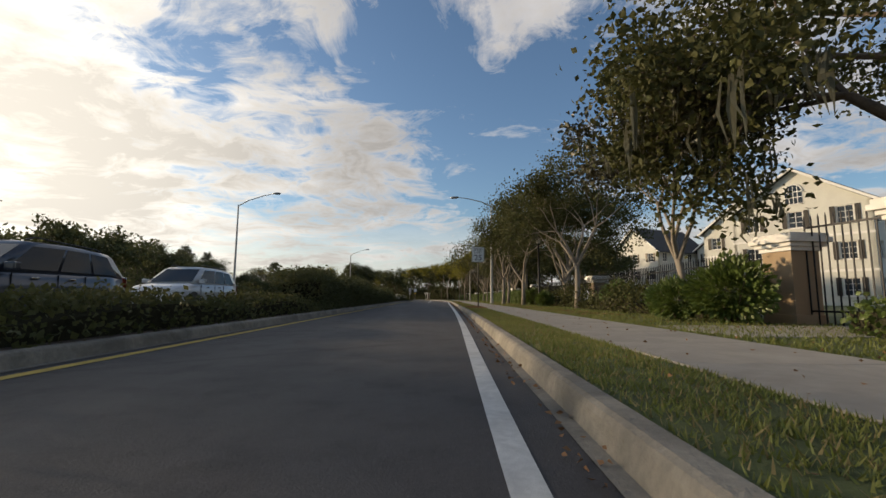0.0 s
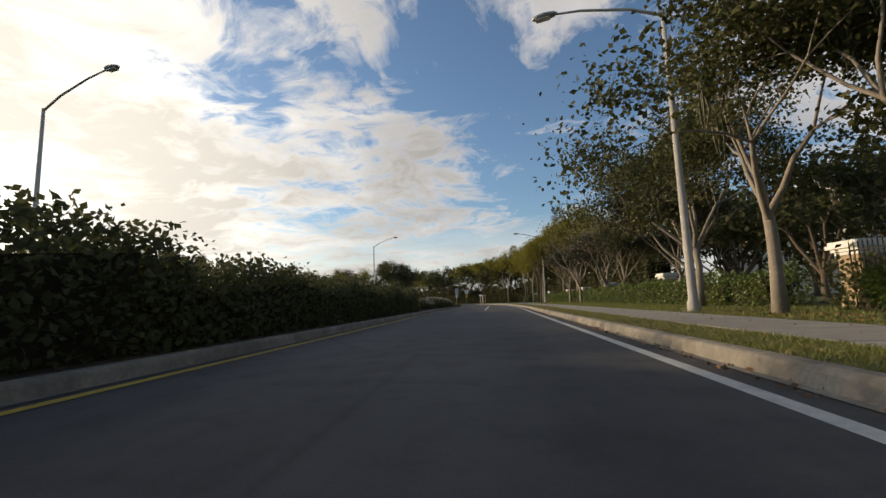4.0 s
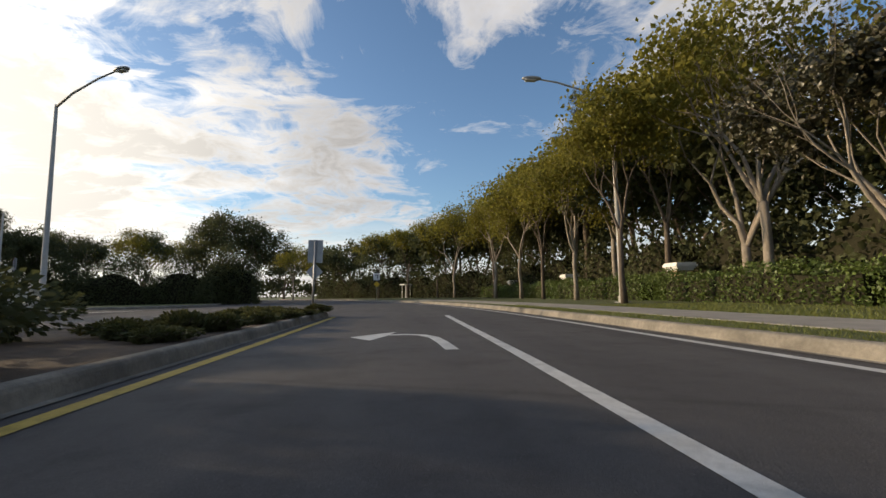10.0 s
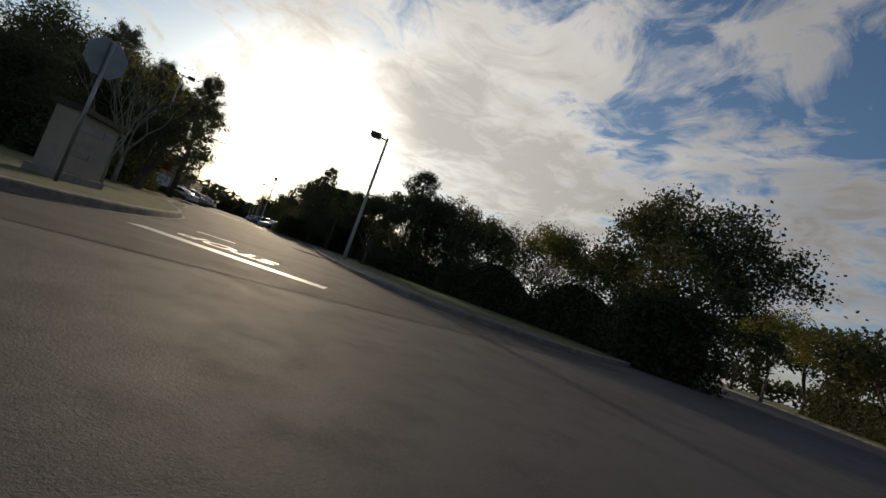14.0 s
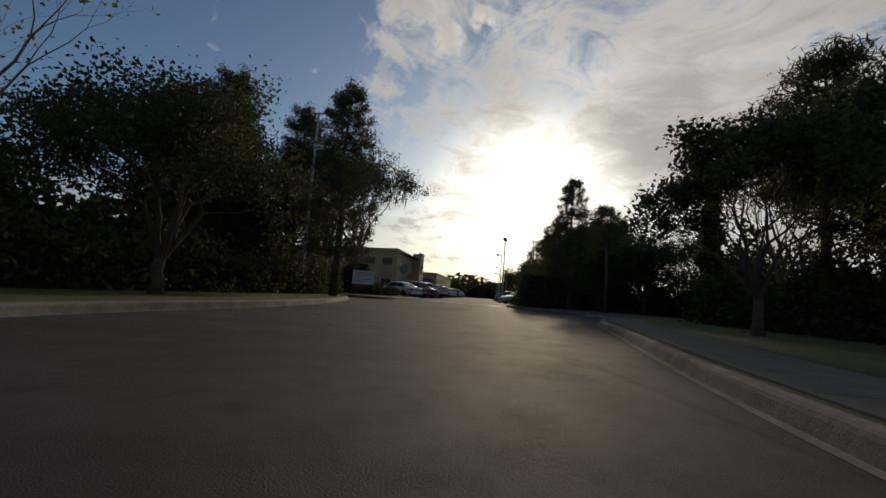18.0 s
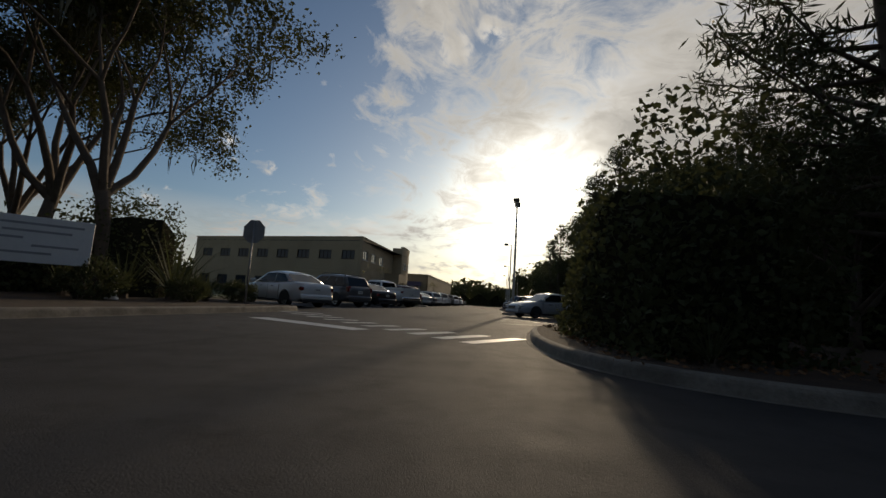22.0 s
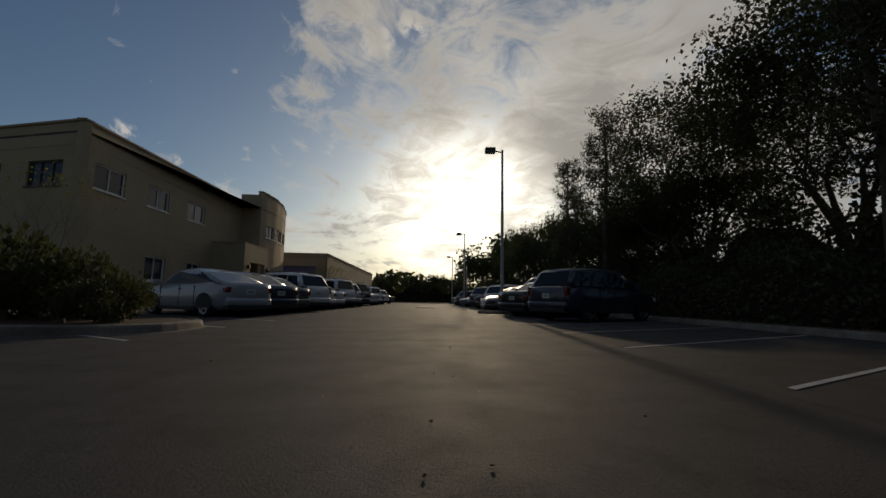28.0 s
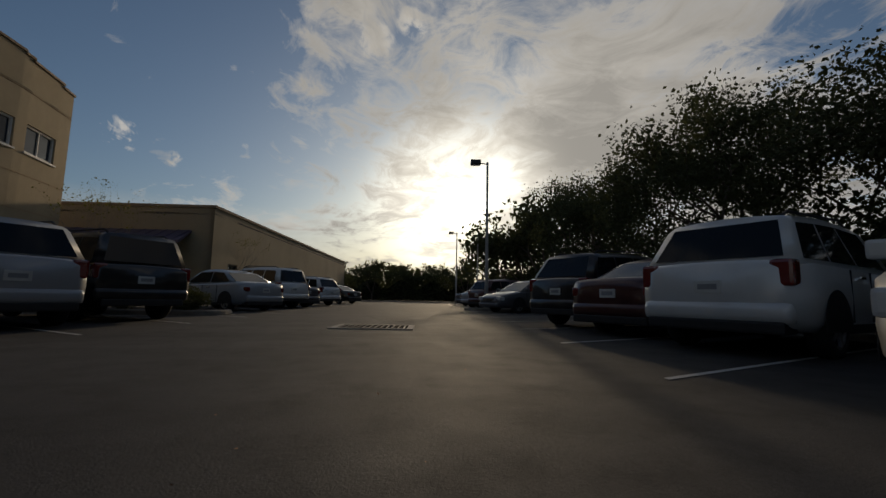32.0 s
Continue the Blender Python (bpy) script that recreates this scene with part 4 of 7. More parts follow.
def lot_lamp(base, height, heads, label, mat="pole", turn=0.0):
    """A straight car park pole with shoebox lanterns."""
    e = empty("car_park_lamp", Matrix.Translation(base), label, "lamp post")
    part("pole", lathe(bmesh.new(), [(0.105, -0.05), (0.095, 1.0), (0.055, height)], 14), MAT[mat], e, smooth=True)
    part("footing", lathe(bmesh.new(), [(0.17, -0.06), (0.17, 0.05), (0.14, 0.08)], 18), MAT["concrete"], e)
    for a in heads:
        q = radians(turn + a)
        d = Vector((math.cos(q), math.sin(q), 0))
        part("arm", tube(bmesh.new(), [Vector((0, 0, height - 0.12)), d * 0.45 + Vector((0, 0, height - 0.06))], [0.035, 0.035], 6), MAT["bronze"], e)
        bm = boxm(-0.26, 0.26, -0.2, 0.2, -0.12, 0.12, 0.03)
        bmesh.ops.transform(bm, verts=bm.verts[:], matrix=Matrix.Translation(d * 0.62 + Vector((0, 0, height - 0.04))) @ Matrix.Rotation(q, 4, "Z"))
        head = part("lantern", bm, MAT["bronze"], e)
        bm = boxm(-0.2, 0.2, -0.15, 0.15, -0.135, -0.12)
        bmesh.ops.transform(bm, verts=bm.verts[:], matrix=Matrix.Translation(d * 0.62 + Vector((0, 0, height - 0.04))) @ Matrix.Rotation(q, 4, "Z"))
        part("lens", bm, MAT["lampglass"], head)
    return e


def post(e, height, r=0.03, mat="galv"):
    part("post", lathe(bmesh.new(), [(r, -0.05), (r, height)], 8), MAT[mat], e, smooth=True)


def plate(parent, name, outline, mat, y=0.0, thick=0.004, label=""):
    """A flat upright sign plate facing -y."""
    bm = bmesh.new()
    prism(bm, outline, -thick / 2, thick / 2)
    bmesh.ops.transform(bm, verts=bm.verts[:], matrix=Matrix.Translation((0, y, 0)) @ Matrix.Rotation(radians(90), 4, "X"))
    return part(name, bm, mat, parent, label)


def rect(x0, x1, z0, z1, r=0.03):
    out = []
    for cx, cz, a0 in ((x1 - r, z1 - r, 0), (x0 + r, z1 - r, 90), (x0 + r, z0 + r, 180), (x1 - r, z0 + r, 270)):
        out += [(cx + r * math.cos(radians(a0 + 30 * k)), cz + r * math.sin(radians(a0 + 30 * k))) for k in range(4)]
    return out


def speed_sign(m):
    e = empty("speed_limit_sign", m, "white rectangular speed limit sign on a thin steel post", "road sign")
    post(e, 3.02, 0.028, "bronze")
    plate(e, "plate", rect(-0.305, 0.305, 2.25, 3.01), MAT["signwhite"], -0.036)
    for x0, x1, z0, z1 in ((-0.29, 0.29, 2.262, 2.274), (-0.29, 0.29, 2.986, 2.998), (-0.29, -0.278, 2.274, 2.986), (0.278, 0.29, 2.274, 2.986)):
        part("border", boxm(x0, x1, -0.041, -0.039, z0, z1), MAT["signblack"], e)
    for text, size, z in (("SPEED", 0.17, 2.88), ("LIMIT", 0.17, 2.735), ("25", 0.40, 2.46)):
        lettering(text, size, MAT["signblack"], e, pose(0, -0.0405, z, 90))
    return e


def back_sign(name, m, label, shape, h, mat="signback", size=0.75, front="signred", diamond=False):
    e = empty(name, m, label, "road sign")
    post(e, h + size * 0.45)
    if shape == "octagon":
        out = [(size / 2 / math.cos(radians(22.5)) * math.cos(radians(22.5 + 45 * k)), h + size / 2 / math.cos(radians(22.5)) * math.sin(radians(22.5 + 45 * k))) for k in range(8)]
        plate(e, "plate", out, MAT[mat], -0.034)
        plate(e, "face", [(x * 0.98, h + (z - h) * 0.98) for x, z in out], MAT[front], -0.040)
    else:
        plate(e, "plate", rect(-size * 0.33, size * 0.33, h - size * 0.5, h + size * 0.5), MAT[mat], -0.034)
    if diamond:
        plate(e, "lower_plate", [(0, h - size * 0.5 - 0.02), (-0.25, h - size * 0.5 - 0.27), (0, h - size * 0.5 - 0.52), (0.25, h - size * 0.5 - 0.27)], MAT[mat], -0.034)
    return e


street_lamp((-17.2, 39.9, 0.1), (-13.3, 38.9, 9.9), "tall concrete street lamp with a long arm on the far verge")
street_lamp((-14.05, 83.4, 0.1), (-10.6, 81.9, 9.6), "tall concrete street lamp with a long arm at the junction")
street_lamp((5.85, 36.3, 0.12), (2.65, 37.4, 9.4), "tall concrete street lamp with an arm over the road")
street_lamp((8.85, 80.5, 0.12), (5.5, 80.6, 9.1), "tall concrete street lamp among the roadside trees")
street_lamp((-27, 150, 0.1), (-22, 149, 9.8), "distant street lamp with a long arm")
lot_lamp((-27.5, 97.5, 0.12), 6.75, (40,), "tall car park lamp with one square lantern beside the side street", turn=195)
lot_lamp((-47.9, 90.4, 0.12), 9.3, (0, 180), "car park lamp with two square lanterns among the trees", turn=75)
lot_lamp(lot(-8.84, 4.3, 0.13), 7.7, (0, 180), "straight car park lamp with two square lanterns on an island", turn=LOT_YAW + 84)
lot_lamp(lot(15.0, 4.45, 0.13), 8.1, (0,), "straight grey car park lamp with one square lantern on an island", turn=LOT_YAW + 180)
lot_lamp(lot(39.4, 4.6, 0.13), 7.6, (0,), "car park lamp with one square lantern down the row", turn=LOT_YAW + 180)
lot_lamp(lot(63, 4.6, 0.0), 7.6, (0,), "distant car park lamp with one square lantern", turn=LOT_YAW + 180)
lot_lamp(lot(66, 7.2, 0.0), 9.5, (), "distant slim steel pole")
speed_sign(pose(2.74, 21.2, 0.13, 0, 0, -6))
back_sign("median_sign", pose(-2.38, 77.5, 0.13, 0, -2, 172), "grey backs of a rectangular sign and a diamond plate", "rect", 1.80, size=0.68, diamond=True)
back_sign("stop_sign", pose(-17.5, 86.4, 0.13, 0, 0, -62), "stop sign seen from its grey back on a steel post", "octagon", 2.2, size=0.64)
back_sign("stop_sign", lot_pose(-25.7, -4.6, 180, 0.13), "stop sign seen from its grey back beside a shrub bed", "octagon", 2.35, size=0.75)
back_sign("stop_sign", pose(-47.6, 91.6, 0.13, 0, 0, 75), "stop sign with a faded face under the pines", "octagon", 2.2, size=0.75)
e = empty("curve_sign", pose(-1.9, 108.2, 0.13, 0, 0, 8), "small white warning sign with a black mark above a yellow plate", "road sign")
post(e, 2.7)
plate(e, "plate", rect(-0.32, 0.32, 1.95, 2.65), MAT["signwhite"], -0.034)
part("mark", tube(bmesh.new(), [(-0.14, -0.045, 2.45), (0.12, -0.045, 2.45), (0.10, -0.045, 2.25), (-0.02, -0.045, 2.05)], [0.03, 0.04, 0.04, 0.02], 6), MAT["signblack"], e)
plate(e, "lower_plate", [(0, 1.25), (0.3, 1.55), (0, 1.85), (-0.3, 1.55)], MAT["signyellow"], -0.034)
# a stone entrance sign and a white notice panel
e = empty("entrance_sign", pose(-19.05, 86.51, 0.12, 0, 0, 153) @ Matrix.Diagonal((0.62, 1, 1, 1)), "low beige stone entrance sign wall with faded writing on the lawn", "sign")
part("plinth", boxm(-1.32, 1.32, -0.26, 0.26, -0.05, 0.16, 0.02), MAT["concrete"], e)
part("wall", boxm(-1.22, 1.22, -0.18, 0.18, 0.16, 1.30, 0.015), MAT["stone"], e)
part("cap", prism(bmesh.new(), [(-1.32, -0.27), (1.32, -0.27), (1.32, 0.27), (-1.32, 0.27)], 1.30, 1.40), MAT["bronze"], e, "dark sloping cap")
for x0, x1, z0, z1 in ((-0.95, 0.25, 0.98, 1.12), (0.40, 0.95, 0.98, 1.12), (-0.95, 0.60, 0.72, 0.82), (-0.95, -0.10, 0.50, 0.60), (0.05, 0.80, 0.50, 0.60)):
    part("writing_line", boxm(x0, x1, -0.192, -0.181, z0, z1), MAT["signback"], e)
e = empty("notice_board", pose(-58.7, 93.05, 0.12, 0, 0, 118), "white notice panel with grey lines of writing on two posts", "sign")
part("panel", boxm(-0.88, 0.88, -0.02, 0.02, 0.75, 1.77, 0.01), MAT["signwhite"], e)
for x in (-0.72, 0.72):
    part("post", boxm(x - 0.04, x + 0.04, 0.02, 0.10, -0.05, 1.72), MAT["bronze"], e)
for k, (a, b) in enumerate(((-0.7, 0.7), (-0.65, 0.5), (-0.7, -0.3), (-0.15, 0.65), (-0.7, 0.2))):
    part("writing_line", boxm(a, b, -0.026, -0.021, 1.58 - 0.16 * k, 1.63 - 0.16 * k), MAT["signback"], e)
e = empty("marker_stub", pose(edge_x(63.4) + 1.0, 63.4, 0.13), "short blue plastic marker in the grass", "marker")
part("stub", lathe(bmesh.new(), [(0.05, -0.02), (0.05, 0.16), (0.03, 0.2)], 10), MAT["blue"], e)

# a slim black pedestrian lamp by the fence
e = empty("garden_lamp", pose(7.5, 27.4, 0.12), "slim black lamp post with a frosted bowl lantern", "lamp post")
part("post", lathe(bmesh.new(), [(0.13, -0.04), (0.13, 0.5), (0.075, 0.6), (0.06, 4.0), (0.09, 4.05)], 12), MAT["iron"], e, smooth=True)
part("bowl", lathe(bmesh.new(), [(0.08, 4.05), (0.17, 4.15), (0.19, 4.35), (0.14, 4.42)], 16), MAT["lampglass"], e, smooth=True)
part("hood", lathe(bmesh.new(), [(0.20, 4.42), (0.17, 4.50), (0.05, 4.58), (0.02, 4.66)], 16), MAT["iron"], e, smooth=True)
# a pale hydrant beside the notice panel
e = empty("fire_hydrant", pose(-60.0, 93.9, 0.12), "pale hydrant with a domed cap beside the panel", "hydrant")
part("barrel", lathe(bmesh.new(), [(0.15, -0.03), (0.15, 0.05), (0.10, 0.08), (0.10, 0.55), (0.13, 0.57), (0.13, 0.61)], 14), MAT["signwhite"], e, smooth=True)
part("cap", lathe(bmesh.new(), [(0.12, 0.61), (0.10, 0.70), (0.05, 0.76), (0.02, 0.80)], 14), MAT["signwhite"], e, smooth=True)
for a in (0, 90, 180):
    q = radians(a)
    part("nozzle", tube(bmesh.new(), [(0.08 * math.cos(q), 0.08 * math.sin(q), 0.42), (0.17 * math.cos(q), 0.17 * math.sin(q), 0.42)], [0.05, 0.055], 10), MAT["signback"], e)
# a white open shelter far up the street
e = empty("bus_shelter", Matrix.LocRotScale((2.0, 124.0, 0.12), Euler((0, 0, radians(30))), (0.7, 0.7, 0.8)), "small white open-sided shelter beside the street", "shelter")
for x in (-1.5, -0.5, 0.5, 1.5):
    for y in (-0.7, 0.7):
        part("post", boxm(x - 0.06, x + 0.06, y - 0.06, y + 0.06, -0.05, 2.2), MAT["trim"], e)
part("roof", prism(bmesh.new(), [(-1.9, -1.0), (1.9, -1.0), (1.9, 1.0), (-1.9, 1.0)], 2.2, 2.38), MAT["trim"], e)
part("bench", boxm(-1.3, 1.3, 0.2, 0.6, 0.40, 0.46), MAT["bark"], e)
for x in (-1.0, 1.0):
    part("bench_leg", boxm(x - 0.04, x + 0.04, 0.25, 0.55, -0.02, 0.40), MAT["galv"], e)
# a double lamp and a bare utility pole beyond the drive
lot_lamp((-54.4, 122.5, 0.0), 7.3, (0, 180), "far car park lamp with two flat lanterns", turn=20)
e = empty("utility_pole", pose(-46.7, 125.8, 0), "leaning wooden utility pole with a crossarm", "utility pole")
part("pole", lathe(bmesh.new(), [(0.14, -0.05), (0.09, 8.0)], 10), MAT["bark"], e, smooth=True)
part("crossarm", boxm(-1.1, 1.1, -0.05, 0.05, 7.3, 7.42), MAT["bark"], e)
for x in (-1.0, -0.4, 0.4, 1.0):
    part("insulator", lathe(bmesh.new(), [(0.04, 7.42), (0.05, 7.5), (0.02, 7.56)], 8, Matrix.Translation((x, 0, 0))), MAT["signback"], e)


# ---- fence, pillars, gate ----
def pillar(x, y, size, height, label, turn=0, mat="stucco"):
    e = empty("gate_pillar", pose(x, y, 0.12, 0, 0, turn), label, "pillar", "pillars of the fence")
    h = size / 2
    part("shaft", boxm(-h, h, -h, h, -0.05, height - 0.34, 0.01), MAT[mat], e)
    part("foot", boxm(-h - 0.04, h + 0.04, -h - 0.04, h + 0.04, -0.06, 0.2, 0.015), MAT[mat], e)
    for k, (o, z0, z1) in enumerate(((0.04, 0.34, 0.26), (0.09, 0.26, 0.18), (0.16, 0.18, 0.08), (0.12, 0.08, 0.0))):
        part("cap_course", boxm(-h - o, h + o, -h - o, h + o, height - z0, height - z1, 0.012), MAT["trim"], e)
    return e


for x, y in ((8.25, 21.4), (8.95, 35.6), (9.9, 48.5), (10.6, 61.1), (11.4, 72.4), (11.7, 81.9), (11.1, 92.5), (10.5, 104.5)):
    pillar(x + 0.62, y, 0.66, 1.62, "tan stucco pillar with a white moulded cap in the hedge")
pillar(7.25, 8.1, 0.62, 1.75, "large tan stucco gate pillar with a white moulded cap", 6)
pillar(7.85, 5.6, 1.3, 2.05, "broad tan stucco gate wall with a white moulded cap", 6)


def fence(name, a, b, label, h=1.5):
    a, b = Vector((*a, 0.12)), Vector((*b, 0.12))
    L = (b - a).length
    e = empty(name, Matrix.Translation(a) @ Matrix.Rotation(math.atan2(b.y - a.y, b.x - a.x), 4, "Z"), label, "fence")
    for z in (0.25, h - 0.18):
        part("rail", boxm(0, L, -0.02, 0.02, z, z + 0.035), MAT["iron"], e)
    pic = None
    n = int(L / 0.125)
    for k in range(n + 1):
        if pic is None:
            bm = boxm(-0.010, 0.010, -0.010, 0.010, 0.0, h)
            tube(bm, [(0, 0, h), (0, 0, h + 0.09)], [0.016, 0.001], 4, cap=False)
            ob = part("picket", bm, MAT["iron"], e)
            pic = ob
        else:
            ob = new("picket", pic.data)
            ob.parent = e
        ob.matrix_local = Matrix.Translation((k * L / n, 0, 0))
    return e


fence("iron_fence", (8.5, 22), (8.95, 35.2), "black iron picket fence between stucco pillars")
fence("iron_fence", (7.35, 8.6), (8.2, 21.0), "black iron picket fence along the front lawn")
fence("iron_gate", (7.3, 7.78), (7.6, 6.3), "black iron picket gate between tan gate pillars", 2.0)


# ---- buildings ----
def wall(name, parent, L, z0, z1, holes, mat, thick=0.3, label="", m=Matrix()):
    """A wall along x, its face on -y, with openings (x0, x1, z0, z1) right through it."""
    us = sorted({0.0, L, *[h[0] for h in holes], *[h[1] for h in holes]})
    vs = sorted({z0, z1, *[h[2] for h in holes], *[h[3] for h in holes]})
    v, f = [], []

    def quad(*p):
        k = len(v)
        v.extend(p)
        f.append((k, k + 1, k + 2, k + 3))

    for a, b in zip(us, us[1:]):
        for c, d in zip(vs, vs[1:]):
            if not any(h[0] <= a and b <= h[1] and h[2] <= c and d <= h[3] for h in holes):
                quad((a, 0, c), (b, 0, c), (b, 0, d), (a, 0, d))
                quad((b, thick, c), (a, thick, c), (a, thick, d), (b, thick, d))
    for a, b, c, d in [*holes, (0, L, z0, z1)]:
        quad((a, 0, c), (a, thick, c), (a, thick, d), (a, 0, d))
        quad((b, thick, c), (b, 0, c), (b, 0, d), (b, thick, d))
        quad((a, 0, d), (a, thick, d), (b, thick, d), (b, 0, d))
        quad((a, thick, c), (a, 0, c), (b, 0, c), (b, thick, c))
    ob = link(name, v, f, mat, parent, label)
    ob.matrix_local = m
    return ob


def window(parent, hole, m, bars=1, cross=0, mat="trim", depth=0.10, sill=True):
    a, b, c, d = hole
    w = part("window", boxm(a, b, depth + 0.03, depth + 0.04, c, d), MAT["pane"], parent)
    w.matrix_local = m
    bm = bmesh.new()
    for x0, x1, z0, z1 in ((a, a + 0.07, c, d), (b - 0.07, b, c, d), (a, b, c, c + 0.07), (a, b, d - 0.07, d)):
        box(bm, x0, x1, depth - 0.03, depth + 0.03, z0, z1)
    part("frame", bm, MAT[mat], w)
    for k in range(bars):
        x = a + (k + 1) * (b - a) / (bars + 1)
        part("mullion", boxm(x - 0.02, x + 0.02, depth - 0.02, depth + 0.03, c + 0.05, d - 0.05), MAT[mat], w)
    for k in range(cross):
        z = c + (k + 1) * (d - c) / (cross + 1)
        part("glazing_bar", boxm(a + 0.05, b - 0.05, depth - 0.015, depth + 0.03, z - 0.015, z + 0.015), MAT[mat], w)
    if sill:
        part("sill", boxm(a - 0.06, b + 0.06, -0.06, depth, c - 0.07, c - 0.005), MAT[mat], w)
    return w


def frame_m(p, q):
    """The pose of a wall from p to q, its face to the right of that way."""
    return Matrix.Translation((p[0], p[1], 0.0)) @ Matrix.Rotation(math.atan2(q[1] - p[1], q[0] - p[0]), 4, "Z")


# two-storey office building beside the car park
OFF = empty("office_building", Matrix(), "two-storey ochre stucco office building with punched windows and a curved bay", "building")
H1 = 7.88
C0, C1 = lot(11.92, -13.78).xy, lot(27.5, -13.8).xy
sv = (C1 - C0).normalized()
fv = Vector((-0.495, -0.869))
FL = 29.0
A0 = C0 + fv * FL
# front wall, seen as the car park is entered
m = frame_m(A0, C0)
holes = [(FL - 2.9 - 3.5 * k, FL - 0.95 - 3.5 * k, 5.15, 6.25) for k in range(8)] + [(FL - 2.9 - 3.5 * k, FL - 0.95 - 3.5 * k, 1.2, 2.5) for k in range(8)]
wall("front_wall", OFF, FL, 0, H1, holes, MAT["office"], m=m)
for h in holes:
    window(OFF, h, m, 2 if h[2] > 3 else 1, 1 if h[2] < 3 else 0, "bronze")
# side wall along the car park
L = (C1 - C0).length
m = frame_m(C0, C1)
holes = [(0.78, 2.72, 5.18, 6.33), (4.35, 6.22, 5.18, 6.33), (8.05, 10.05, 5.18, 6.33), (4.65, 6.35, 1.35, 2.62), (8.5, 10.0, 1.35, 2.62)]
wall("side_wall", OFF, L, 0, H1, holes, MAT["office"], m=m)
for h in holes:
    window(OFF, h, m, 1, 0, "trim")
for mm, LL in ((frame_m(A0, C0), FL), (m, L)):
    for z in (3.3, 3.75, 6.85):
        part("wall_joint", boxm(0.0, LL, -0.012, -0.002, z, z + 0.035), MAT["stucco"], OFF).matrix_local = mm
    part("coping", boxm(-0.06, LL + 0.02, -0.07, 0.34, H1, H1 + 0.10), MAT["stucco"], OFF).matrix_local = mm
# curved bay that stands proud of the side wall
P0, P1 = lot(27.3, -12.3).xy, lot(34.8, -12.9).xy
bv = (P1 - P0).normalized()
out = Vector((LR.x, LR.y))
cuts = (0.0, 0.95, 2.6, 3.05, 4.65, 5.05, 6.75, 7.5)
bay = [P0 + bv * u + out * (0.45 * math.sin(math.pi * u / 7.5)) for u in cuts]
wall("bay_return", OFF, 1.6, 0, 8.55, [], MAT["office"], m=frame_m(P0 - out * 1.6, P0))
for k, (p, q) in enumerate(zip(bay, bay[1:])):
    LL = (q - p).length
    m = frame_m(p, q)
    holes = [(0.06, LL - 0.06, 5.3, 6.3), (0.2, LL - 0.2, 1.4, 2.5)] if k in (1, 3, 5) else []
    zt = 8.75 - 0.010 * k * k
    wall("bay_wall", OFF, LL + 0.002, 0, zt, holes, MAT["office"], m=m)
    for h in holes:
        window(OFF, h, m, 1, 0, "trim")
    part("coping", boxm(-0.02, LL + 0.02, -0.06, 0.34, zt, zt + 0.08), MAT["stucco"], OFF).matrix_local = m
    for z in (3.3, 4.5, 7.4):
        part("wall_joint", boxm(0.0, LL, -0.012, -0.002, z, z + 0.035), MAT["stucco"], OFF).matrix_local = m
# entrance block with a dark doorway
m = frame_m(C0 + sv * 11.3 + out * 2.2, C0 + sv * 15.5 + out * 2.2)
wall("porch_front", OFF, 4.2, 0, 4.15, [(1.0, 3.6, 0.0, 3.0)], MAT["office"], m=m)
part("porch_roof", boxm(-0.05, 4.25, 0.0, 2.3, 4.15, 4.27), MAT["stucco"], OFF).matrix_local = m
part("porch_side", boxm(0.0, 0.25, 0.3, 2.2, 0, 4.15), MAT["office"], OFF).matrix_local = m
d = part("door", boxm(1.05, 3.55, 1.2, 1.26, 0.02, 2.9), MAT["pane"], OFF)
d.matrix_local = m
for x in (1.05, 2.25, 3.45):
    part("frame", boxm(x, x + 0.08, 1.16, 1.28, 0.0, 2.95), MAT["bronze"], d)
for x, z in ((0.5, 2.5), (3.95, 2.5)):
    part("wall_lamp", boxm(x, x + 0.16, -0.18, 0.0, z, z + 0.26, 0.02), MAT["bronze"], OFF).matrix_local = m
# far walls and roof that close the block
B1 = bay[-1]
back = [A0, C0, C1, *bay, B1 + fv * 22.0, A0 + (B1 - C0) * 0.9]
part("roof", prism(bmesh.new(), [(p.x, p.y) for p in back], H1 - 0.5, H1 - 0.4), MAT["shingle"], OFF)
for p, q in ((B1, B1 + fv * 22.0), (B1 + fv * 22.0, A0)):
    wall("rear_wall", OFF, (q - p).length, 0, H1 - 0.2, [], MAT["office"], m=frame_m(p, q))

# low building beyond it
LOW = empty("low_building", Matrix(), "long low ochre stucco building with a purple metal canopy", "building")
D0 = Vector((-129.5, 108.2))
dv = Vector((LF.x, LF.y))
D1 = D0 + dv * 38
D2 = D0 - Vector((LR.x, LR.y)) * 13
m = frame_m(D0, D1)
holes = [(2.0 + 2.6 * k, 3.3 + 2.6 * k, 1.2, 2.4) for k in range(13)]
wall("long_wall", LOW, 38.0, 0, 5.4, holes, MAT["office"], m=m)
for h in holes:
    window(LOW, h, m, 1, 1, "bronze")
part("coping", boxm(-0.1, 38.1, -0.08, 0.4, 5.4, 5.55), MAT["stucco"], LOW).matrix_local = m
m = frame_m(D2, D0)
holes = [(1.5, 3.0, 1.0, 2.3), (4.5, 6.0, 1.0, 2.3), (8.0, 9.4, 0.0, 2.3)]
wall("end_wall", LOW, 13.0, 0, 5.4, holes, MAT["office"], m=m)
for h in holes:
    window(LOW, h, m, 1, 1, "bronze")
part("coping", boxm(-0.1, 13.05, -0.08, 0.4, 5.4, 5.55), MAT["stucco"], LOW).matrix_local = m
bm = bmesh.new()
